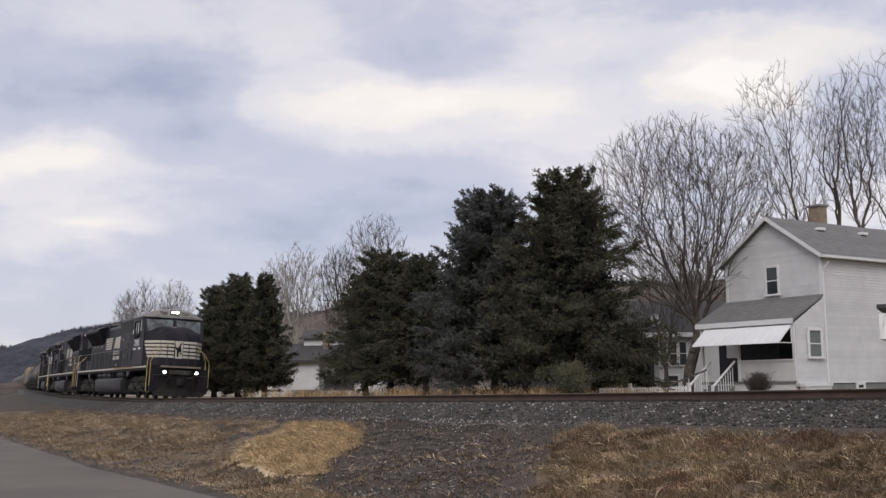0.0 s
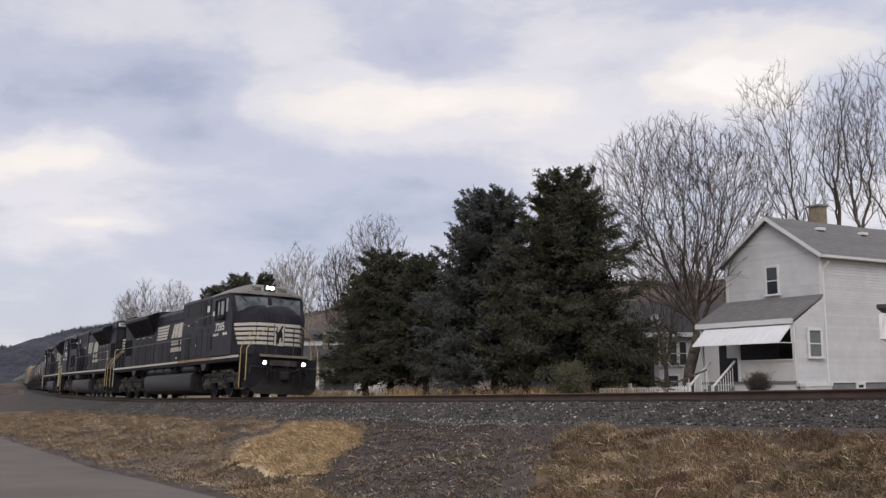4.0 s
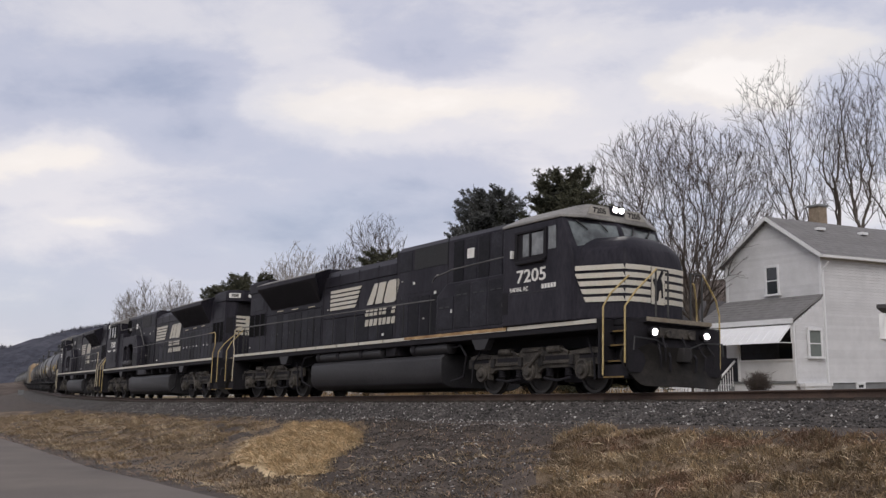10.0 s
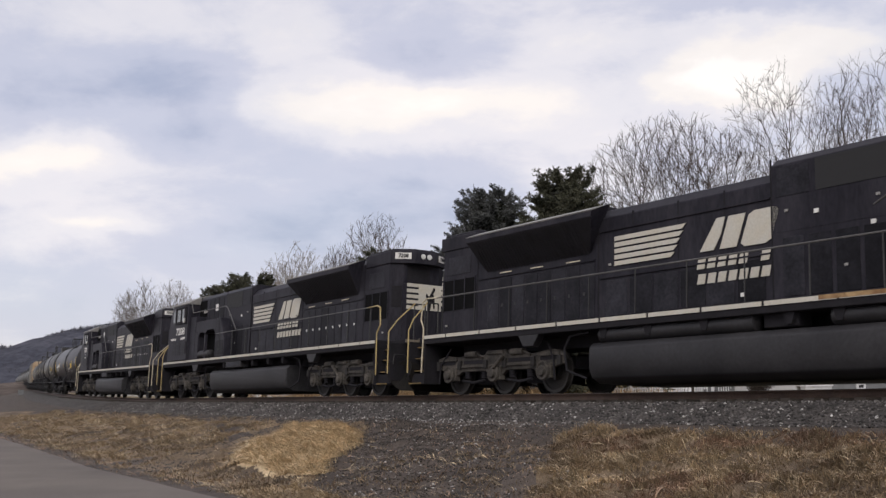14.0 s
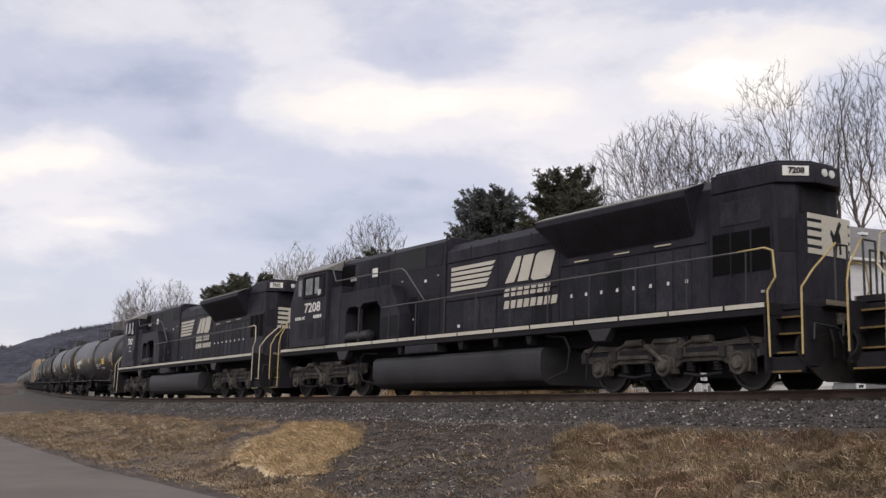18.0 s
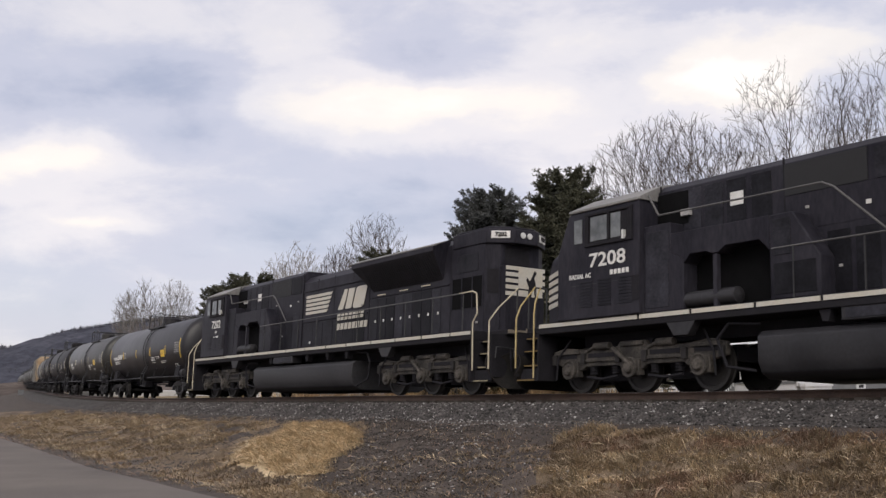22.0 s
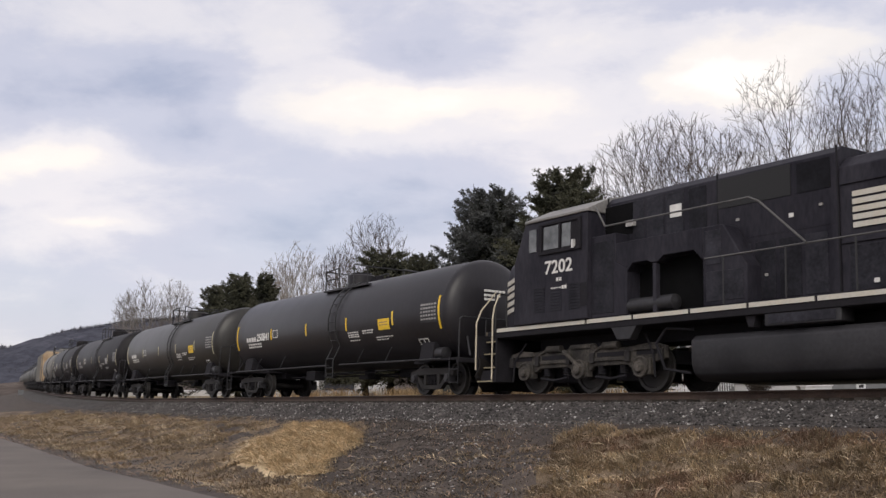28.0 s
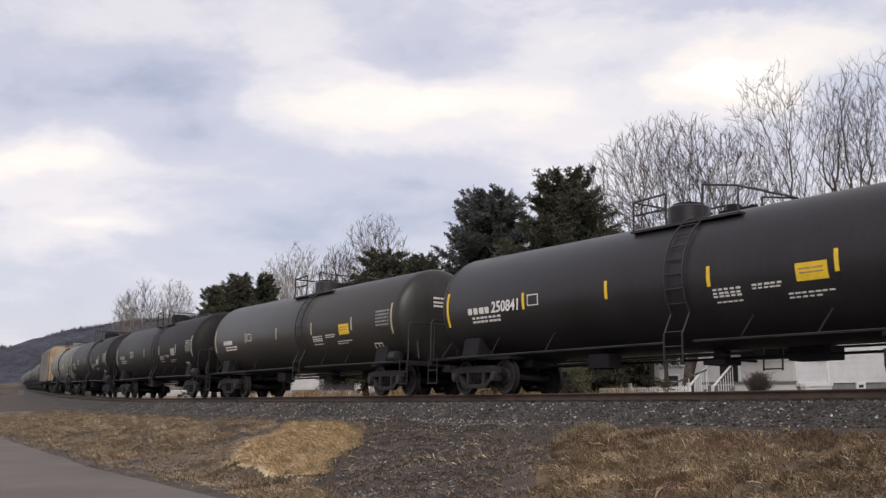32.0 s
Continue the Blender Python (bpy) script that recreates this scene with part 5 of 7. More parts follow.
    part("brake_rigging", Shape().tube([(-5.5, 0.3, 0.82), (5.5, 0.3, 0.82)], 0.03).box(2.4, 3.4, 0.3, 0.75, 0.72, 1.0).tube([(-4.5, -0.4, 0.8), (2.0, -0.3, 0.86)], 0.02).box(-2.6, -1.9, -0.7, -0.3, 0.66, 0.98), M_DARK, root)
    for sd in ((1, -1) if near else ()):
        m = 1 if sd < 0 else -1
        for k, x in enumerate((-7.52, -4.18, -1.16, 1.88, 4.9, 7.52)):
            tall = k in (0, 5)
            part("reflector_strip", skin_patch(m * x - 0.045, m * x + 0.045, -22 if tall else -12, 14 if tall else 4, sd), M_YELLOW, root, "yellow reflective strip")
        part("placard", skin_patch(min(m * 4.0, m * 4.7), max(m * 4.0, m * 4.7), -16, -3, sd), M_YELLOW, root, "yellow rectangular placard")
        for z in (-7, -10):
            part("lettering_bar", skin_patch(min(m * 4.08, m * 4.6), max(m * 4.08, m * 4.6), z - 0.7, z + 0.4, sd, 0.009), M_RUST, root)
        def bars(x, ang, n, w, h, mt=M_LETTER, name="lettering_bar"):
            for k in range(n):
                x0 = m * (x + k * w)
                x1 = m * (x + k * w + w * random.uniform(0.6, 0.82))
                part(name, skin_patch(min(x0, x1), max(x0, x1), ang, ang + h, sd, 0.005), mt, root)
        bars(-6.56, -11.5, 4, 0.25, 6.5)
        bars(-6.4, -16.5, 7, 0.18, 2.2), bars(-6.4, -20.5, 7, 0.18, 2.2)
        for ang in (-16, -19.0, -21.5):
            bars(1.95, ang, 5, 0.15, 1.6)
        bars(2.95, -15.5, 5, 0.15, 1.6), bars(2.95, -18, 5, 0.14, 1.2), bars(2.0, -26, 5, 0.14, 1.2)
        bars(3.75, -25, 7, 0.15, 1.3), bars(3.75, -28, 5, 0.15, 1.2)
        # data panel and small stencils near the end
        part("data_panel", skin_patch(min(m * 6.5, m * 7.42), max(m * 6.5, m * 7.42), -14, 7, sd, 0.004), M_FUEL, root)
        for ang in (5, 1, -3, -7, -11):
            bars(6.54, ang, 6, 0.145, 2.0, M_PANEL_GREY)
        for r in ((6.12, 6.15, -42, -32), (6.61, 6.64, -42, -32), (6.12, 6.64, -42.5, -41.3), (6.12, 6.64, -32.6, -31.4), (6.38, 6.42, -42, -32)):
            part("stencil_frame", skin_patch(min(m * r[0], m * r[1]), max(m * r[0], m * r[1]), r[2], r[3], sd, 0.005), M_LETTER, root)
        for r in ((-4.02, -3.99, -9, 1), (-3.62, -3.59, -9, 1), (-4.02, -3.59, 0.4, 1.4), (-4.02, -3.59, -9.4, -8.4)):
            part("stencil_frame", skin_patch(min(m * r[0], m * r[1]), max(m * r[0], m * r[1]), r[2], r[3], sd, 0.005), M_LETTER, root)
    for sx in ((1, -1) if near else ()):
        for z, n, w in ((2.95, 6, 0.12), (2.82, 5, 0.11), (2.71, 4, 0.11)):
            for k in range(n):
                y0 = -0.35 + k * w
                part("head_lettering_bar", Shape().box(min(sx * (TH - 0.06), sx * (TH + 0.0)), max(sx * (TH - 0.06), sx * (TH + 0.0)), sx * y0 - 0.04, sx * y0 + 0.04, z, z + 0.06), M_LETTER, root)
    # the body sits low on its trucks
    for o in root.children:
        if not o.name.startswith("coupler"):
            o.location.z -= 0.14 if o.name.startswith(("side_sill_pipe", "pipe_bracket", "end_deck", "end_sill", "brake_reservoir")) else 0.08
    for cx in (-6.66, 6.66):
        car_truck(root, cx)
    return root


def build_hopper():
    """Boxy covered car with a tan, rust-streaked end."""
    root = new("box_car")
    part("body", Shape().prism([(-1.5, 1.1), (-1.55, 3.9), (-1.2, 4.25), (0, 4.38), (1.2, 4.25), (1.55, 3.9), (1.5, 1.1)], -8.0, 8.0, "x"), M_TANKPALE, root, bevel=0.03)
    part("end_panel", Shape().prism([(-1.45, 1.15), (-1.5, 3.88), (-1.15, 4.2), (1.15, 4.2), (1.5, 3.88), (1.45, 1.15)], 8.0, 8.04, "x"), M_TAN, root, "tan rust-streaked end panel")
    for x in np.arange(-7.6, 8, 0.95):
        for sd in (1, -1):
            part("side_post", Shape().box(x - 0.05, x + 0.05, sd * 1.52, sd * 1.62, 1.1, 3.9), M_TANKPALE, root)
    part("side_patch", Shape().box(6.2, 8.0, -1.60, -1.56, 1.2, 3.8), M_TAN, root, "tan painted corner")
    part("sill", Shape().box(-8.5, 8.5, -0.4, 0.4, 0.8, 1.1), M_DARK, root)
    coupler(root, 8.9, -1), coupler(root, -8.9, 1)
    for cx in (-6.3, 6.3):
        car_truck(root, cx)
    return root


def recolor(root, material):
    for o in root.children_recursive:
        if o.name.split(".")[0] in ("tank", "hatch_housing", "weld_seam"):
            o.material_slots[0].link = "OBJECT"
            o.material_slots[0].material = material


def repaint(root, names, material):
    for o in root.children_recursive:
        if o.name.split(".")[0] in names:
            o.material_slots[0].link = "OBJECT"
            o.material_slots[0].material = material


def enroll(root, u, half, turning=True):
    TRAIN.append((root, u, half, False))
    if turning:
        for o in root.children_recursive:
            if o.name.startswith("wheelset"):
                WHEELS.append((o, 0.455, 1))


def build_cars():
    first = build_tank_car()
    rest = ((100.15, M_TANKGREY, "dusty grey-black railway tank car with yellow strips"), (118.5, M_TANKDARK, "black railway tank car with white stencils"),
            (137.1, M_TANKDARK, "black railway tank car, far down the train"), (155.3, M_TANKPALE, "pale grey railway tank car on the curve"))
    group = "cars of the train"
    made = []
    for u, m, label in rest:
        c = copy_thing(first, pose(0, 0, 0))
        recolor(c, m)
        repaint(c, ("reflector_strip",), M_PALESTRIP)
        if u > 110:
            repaint(c, ("placard", "lettering_bar"), M_PANEL_GREY)
        tagged(c, label, "tank car", group)
        made.append((c, u))
    plain = build_tank_car(False)
    far = [plain] + [copy_thing(plain, pose(0, 0, 0)) for k in range(8)]
    for sd in (1, -1):
        lettering("250841", 0.40, M_LETTER, first, side_pose(-4.89 * (1 if sd < 0 else -1), sd * (TR + 0.012), 2.18, sd), "car_number", 0.02, "white stencilled car number")
    tagged(first, "clean satin-black railway tank car with yellow placards", "tank car", group)
    enroll(first, 82.1, 6.55)
    for c, u in made:
        enroll(c, u, 6.55, u < 130)
    box = tagged(build_hopper(), "boxy pale freight car with a rusty tan end", "freight car", group)
    enroll(box, 173.6, 6.3, False)
    for k, c in enumerate(far):
        recolor(c, (M_TANKGREEN, M_TANKPALE, M_TANKGREY)[k % 3])
        tagged(c, "grey-green railway tank car far down the line", "tank car", group)
        enroll(c, 191.9 + 18.2 * k, 6.55, False)


build_cars()


# ---- materials of the place ----
M_SIDING = mat("white_clapboard", (0.58, 0.58, 0.59), 0.6, var=0.08, scale=1.2, fine=20, bump=0.05, rand=0.05)
M_TRIM = mat("white_trim", (0.68, 0.685, 0.70), 0.55, var=0.05, scale=2, fine=20, bump=0.03)
M_SHINGLE = mat("grey_shingles", (0.175, 0.170, 0.170), 0.9, var=0.18, scale=2.5, fine=26, bump=0.5, rand=0.07, tint=(0.195, 0.19, 0.19))
M_DKSHINGLE = mat("dark_shingles", (0.055, 0.052, 0.054), 0.9, var=0.25, scale=2, fine=20, bump=0.4)
M_CONC = mat("grey_block", (0.17, 0.175, 0.18), 0.9, var=0.15, scale=2, fine=20, bump=0.2)
M_BRICK = mat("weathered_brick", (0.24, 0.19, 0.14), 0.9, var=0.25, scale=5, fine=25, bump=0.3)
M_WINDOW = glass("window_glass", (0.035, 0.04, 0.045))
M_CURTAIN = mat("green_grey_blind", (0.13, 0.15, 0.14), 0.6, var=0.15, scale=3, fine=20, bump=0)
# near-black base colour that stands in for the shade of deep openings
M_SHADE = mat("painted_shade", (0.045, 0.045, 0.056), 0.9, var=0.2)
M_AWNING = mat("white_metal_awning", (0.78, 0.785, 0.80), 0.5, var=0.04, scale=2, fine=10, bump=0.02)
M_BARK = mat("grey_bark", (0.075, 0.060, 0.052), 0.95, var=0.35, scale=4, fine=24, bump=0.6, tint=(0.125, 0.104, 0.09))
M_TWIG = mat("bare_twigs", (0.066, 0.052, 0.046), 0.95, var=0.25, scale=0.5, fine=4, bump=0, tint=(0.095, 0.077, 0.068))
M_PALEBARK = mat("pale_bark", (0.30, 0.275, 0.245), 0.9, var=0.3, scale=1.0, fine=8, bump=0.2)
M_PALETWIG = mat("pale_twigs", (0.23, 0.205, 0.18), 0.95, var=0.25, scale=0.5, fine=4, bump=0)
M_DULLBARK = mat("dull_grey_bark", (0.185, 0.168, 0.155), 0.95, var=0.3, scale=1.0, fine=8, bump=0.2)
M_NEEDLE = mat("spruce_needles", (0.058, 0.062, 0.043), 0.8, var=0.45, scale=1.1, fine=4, bump=0, tint=(0.106, 0.105, 0.072), island=0.28, spec=0.15)
M_BLUENEEDLE = mat("blue_spruce_needles", (0.072, 0.077, 0.074), 0.8, var=0.4, scale=1.1, fine=4, bump=0, tint=(0.132, 0.136, 0.132), island=0.28, spec=0.15)
M_CORE = mat("shade_dark_needles", (0.024, 0.026, 0.018), 0.95, var=0.3)
M_GOLDBLADE = mat("golden_dead_grass", (0.37, 0.285, 0.185), 0.9, var=0.4, scale=0.8, fine=3, bump=0, tint=(0.60, 0.485, 0.325), island=0.5)
M_TALLGRASS = mat("orange_dead_grass", (0.42, 0.25, 0.11), 0.9, var=0.4, scale=0.8, fine=3, bump=0, tint=(0.58, 0.42, 0.23), island=0.6)
M_DIRTYSTONE = mat("earthy_gravel", (0.046, 0.037, 0.032), 0.9, var=0.3, scale=1.2, fine=30, bump=0.3, tint=(0.092, 0.077, 0.068), island=0.8)
M_SHRUB = mat("winter_shrub", (0.12, 0.115, 0.07), 0.9, var=0.3, scale=2, fine=8, bump=0, island=0.4)
# distance haze over the far hills and woods is mixed into these colours
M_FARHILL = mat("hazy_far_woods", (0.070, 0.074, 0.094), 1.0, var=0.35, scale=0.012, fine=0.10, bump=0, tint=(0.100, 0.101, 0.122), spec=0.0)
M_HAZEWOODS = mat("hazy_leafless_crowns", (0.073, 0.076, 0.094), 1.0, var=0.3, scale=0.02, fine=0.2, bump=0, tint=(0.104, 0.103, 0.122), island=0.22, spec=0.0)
M_NEARHILL = mat("brown_leafless_slope", (0.125, 0.102, 0.092), 1.0, var=0.3, scale=0.05, fine=0.5, bump=0, tint=(0.17, 0.145, 0.13), spec=0.0)
M_WOODS = mat("leafless_woods", (0.105, 0.09, 0.085), 1.0, var=0.2, scale=0.05, fine=1, bump=0, island=0.35, spec=0.0)
M_CARPAINT = mat("dark_car_paint", (0.03, 0.032, 0.04), 0.3, var=0.1)
M_VAN = mat("white_van_paint", (0.7, 0.7, 0.7), 0.4, var=0.05)
FAR_Z = -0.55


def spot(px, py, Y):
    """The place at depth Y that lies in the direction (px, py) of the picture plane."""
    r, p = radians(LEAN), radians(PITCH)
    a, b = px - 784, py - 441
    u, v = (a * math.cos(r) + b * math.sin(r)) / 1889.9, (-a * math.sin(r) + b * math.cos(r)) / 1889.9
    dy, dz = math.cos(p) + v * math.sin(p), math.sin(p) - v * math.cos(p)
    return u * Y / dy, Y, EYE[2] + dz * Y / dy


# ---- hills ----
def ridge(name, prof, Y, depth, material, label, rough, seed):
    """A long wooded rise whose crest follows (across, height) pairs at depth Y."""
    xs = np.arange(prof[0][0], prof[-1][0], (prof[-1][0] - prof[0][0]) / 420)
    crest = np.interp(xs, [p[0] for p in prof], [p[1] for p in prof])
    crest = crest + rough * np.array([noise.noise(Vector((x / rough / 2.2, seed, 0))) + 0.6 * noise.noise(Vector((x / rough * 1.3, seed, 4))) for x in xs])
    rows, n = [], len(xs)
    for k, f in enumerate((0.0, 0.25, 0.5, 0.75, 0.92, 1.0, 0.9, 0.0)):
        d = depth * (k / 5 - 1) if k < 6 else depth * (0.3 if k == 6 else 1.0)
        rows.append(np.stack([xs, np.full(n, Y + d), FAR_Z - 0.3 + crest * f], 1))
    v = np.concatenate(rows)
    f = [(k * n + i, k * n + i + 1, (k + 1) * n + i + 1, (k + 1) * n + i) for k in range(len(rows) - 1) for i in range(n - 1)]
    return tagged(new(name, raw_mesh(name, v, f, material, True)), label, "hill", kind="structure")


FAR_PROF = ((-1100, 40), (-900, 50), (-640, 60), (-600, 55), (-570, 62), (-540, 75), (-500, 83), (-430, 92), (-340, 98), (-200, 104), (0, 112), (400, 120), (900, 110), (1500, 70))
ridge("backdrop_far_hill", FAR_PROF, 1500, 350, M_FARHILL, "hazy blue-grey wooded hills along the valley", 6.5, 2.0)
NEAR_PROF = ((-110, 2), (-78, 5), (-58, 12), (-38, 18), (-25, 20.5), (0, 21.5), (25, 24), (45, 26), (60, 26.5), (90, 27), (150, 30), (260, 26))
ridge("backdrop_near_hill", NEAR_PROF, 270, 70, M_NEARHILL, "brown leafless wooded slope behind the houses", 0.9, 9.0)


def far_woods(name, prof, Y, depth, x0, x1, n, tall, width, material, label, seed):
    """Thousands of small leafless trees over a slope, too many to count."""
    rng = np.random.default_rng(seed)
    x = rng.uniform(x0, x1, n)
    f = rng.uniform(0.1, 1.0, n) ** 0.7
    z0 = np.interp(x, [p[0] for p in prof], [p[1] for p in prof]) * f - tall * 0.3
    y = Y - depth * (1 - f)
    h = rng.uniform(0.65, 1.35, n) * tall
    V, F = [], []
    for k in range(7):
        lean = rng.uniform(-0.45, 0.45, n) * (k > 0)
        hh = h * (1.0 if k == 0 else rng.uniform(0.55, 0.98, n))
        b0 = z0 + (0 if k == 0 else h * rng.uniform(0.15, 0.4, n))
        w = width if k == 0 else width * 0.5
        a = np.stack([x - w, y, b0], 1)
        b = np.stack([x + w, y, b0], 1)
        c = np.stack([x + lean * hh * 0.8, y + rng.uniform(-1, 1, n), z0 + hh], 1)
        base = sum(len(q) for q in V)
        V.append(np.stack([a, b, c], 1).reshape(-1, 3))
        F.append(np.arange(3 * n).reshape(-1, 3) + base)
    tagged(new(name, raw_mesh(name, np.concatenate(V), np.concatenate(F), material)), label, "woods", kind="stuff")


far_woods("far_woods", NEAR_PROF, 270, 70, -70, 230, 4200, 3.6, 0.09, M_WOODS, "grey-brown leafless woods on the slope", 5)
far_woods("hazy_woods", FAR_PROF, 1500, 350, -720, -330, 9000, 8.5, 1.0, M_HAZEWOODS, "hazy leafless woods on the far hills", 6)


# ---- trees ----
def branch_mesh(name, segs, sides, material):
    """Tapered limbs from (p, q, r1, r2) rows."""
    s = np.array([(*p, *q, a, b) for p, q, a, b in segs])
    p, q, r1, r2 = s[:, :3], s[:, 3:6], s[:, 6], s[:, 7]
    d = q - p
    d /= np.linalg.norm(d, axis=1, keepdims=True) + 1e-9
    ref = np.where(np.abs(d[:, 2:3]) > 0.9, np.array([[1.0, 0, 0]]), np.array([[0, 0, 1.0]]))
    a = np.cross(d, ref)
    a /= np.linalg.norm(a, axis=1, keepdims=True) + 1e-9
    b = np.cross(d, a)
    n = len(s)
    V = []
    for c, r in ((p, r1), (q, r2)):
        for k in range(sides):
            t = 2 * math.pi * k / sides
            V.append(c + (a * math.cos(t) + b * math.sin(t)) * r[:, None])
    V = np.stack(V, 1).reshape(-1, 3)
    base = np.arange(n)[:, None] * (2 * sides)
    F = np.concatenate([base + np.array([k, (k + 1) % sides, sides + (k + 1) % sides, sides + k]) for k in range(sides)])
    return raw_mesh(name, V, F, material, sides > 4)


def bare_tree(base, label, crown, fork, trunk_r, seed, tips=900, bark=M_BARK, twig=M_TWIG, twig_r=0.010, hug=0.62, stiff=0.8, lean=0.0, shell=0.5, spray=3, spray_len=0.55, rise=0.22, gap=0.45):
    """A leafless tree. Limbs run from the fork to points spread through the crown, given as (mid height, half width, half height)
    lobes with a sideways offset, and share their way where that is short; limbs thicken with what they carry."""
    rng = np.random.default_rng(seed)
    b = np.array(base, float)
    pts = []
    for mid, rw, rh, off in crown:
        n = tips // len(crown)
        d = rng.normal(0, 1, (n * 3, 3))
        d /= np.linalg.norm(d, axis=1, keepdims=True)
        r = rng.uniform(0.08, 1, n * 3) ** shell
        p = d * r[:, None] * np.array([rw, rw, rh]) + np.array([off, 0, mid])
        # below its middle the crown narrows towards the fork
        low = np.clip((p[:, 2] - fork) / max(mid - fork, 0.1), 0, 1)
        wide = np.hypot(p[:, 0] - off, p[:, 1])
        ok = (p[:, 2] > fork + 0.5) & (wide < rw * (0.12 + 0.88 * low ** 0.75) + 0.1)
        pts.append(p[ok][:n])
    pts = np.concatenate(pts)
    top = np.array([lean * fork, 0, fork])
    pts = pts[np.argsort(np.linalg.norm(pts - top, axis=1) + rng.normal(0, 0.25, len(pts)))]
    cap = len(pts) * 13 + 60
    pos, way, head, par = np.zeros((cap, 3)), np.zeros(cap), np.zeros((cap, 3)), np.full(cap, -1)
    n = 0
    for k in range(9):
        pos[n] = np.array([lean * fork, 0, fork]) * (k / 8)
        way[n], head[n], par[n] = (8 - k) * 0.25, (lean, 0, 1), n - 1
        n += 1
    low = 5
    for p in pts:
        d = p - pos[low:n]
        L = np.linalg.norm(d, axis=1)
        bend = 1 - (d * head[low:n]).sum(1) / (L + 1e-6)
        cost = L * (1 + stiff * bend) + hug * way[low:n] + (bend > 1.0) * 6 + (d[:, 2] < -0.4) * 3
        j = int(cost.argmin()) + low
        steps = max(1, int(np.linalg.norm(p - pos[j]) / gap))
        steps = min(steps, 12)
        a0, h0, length = pos[j].copy(), head[j].copy(), np.linalg.norm(p - pos[j])
        if length < 0.06:
            continue
        last = j
        ctrl = a0 * 0.6 + p * 0.4 + (h0 - (p - a0) / length) * length * 0.16
        for s in range(1, steps + 1):
            f = s / steps
            q = (1 - f) ** 2 * a0 + 2 * f * (1 - f) * ctrl + f * f * p
            if s < steps:
                q = q + rng.normal(0, 0.018, 3) * min(1.0, length)
            pos[n] = q
            v = q - pos[last]
            way[n] = way[last] + np.linalg.norm(v)
            v = v / (np.linalg.norm(v) + 1e-9)
            head[n] = v + np.array([0, 0, rise * 0.25])
            head[n] /= np.linalg.norm(head[n])
            par[n] = last
            last = n
            n += 1
    pos, par = pos[:n], par[:n]
    load = np.zeros(n)
    kids = np.bincount(par[par >= 0], minlength=n)
    load[kids == 0] = 1.0
    for i in range(n - 1, 0, -1):
        load[par[i]] += load[i]
    rad = np.maximum(twig_r, trunk_r * (load / load[0]) ** 0.56)
    big, fine = [], []
    for i in range(1, n):
        p, q = b + pos[par[i]], b + pos[i]
        r1, r2 = min(rad[par[i]], rad[i] * 1.5), rad[i]
        if i < 9:
            r1, r2 = trunk_r * (1.35 - 0.3 * (i - 1) / 8), trunk_r * (1.35 - 0.3 * i / 8)
        (big if r2 > twig_r * 1.9 else fine).append((p, q, r1, r2))
    # end sprays that turn up to the light
    for i in np.nonzero((load < 3.5) & (np.arange(n) > 9))[0]:
        if rng.random() > 0.75:
            continue
        v = pos[i] - pos[par[i]]
        v /= np.linalg.norm(v) + 1e-9
        for _ in range(spray if kids[i] == 0 else 1):
            d = v * 0.9 + rng.normal(0, 0.42, 3) + np.array([0, 0, rise])
            d /= np.linalg.norm(d)
            L = spray_len * rng.uniform(0.35, 1.1)
            m = pos[i] + d * L * 0.5
            e = m + (d + rng.normal(0, 0.22, 3) + np.array([0, 0, rise * 0.4])) * L * 0.5
            fine.append((b + pos[i], b + m, twig_r * 0.85, twig_r * 0.7))
            fine.append((b + m, b + e, twig_r * 0.7, twig_r * 0.4))
            if rng.random() < 0.6:
                g = d + rng.normal(0, 0.6, 3)
                fine.append((b + m, b + m + g / np.linalg.norm(g) * L * 0.35, twig_r * 0.65, twig_r * 0.35))
    root = tagged(new("bare_tree"), label, "tree", "leafless trees")
    part("limb_work", branch_mesh("limb_work", big, 6, bark), bark, root, "grey-brown trunk and limbs")
    part("twig_haze", branch_mesh("twig_haze", fine, 3, twig), twig, root, "fine bare twigs")
    return root


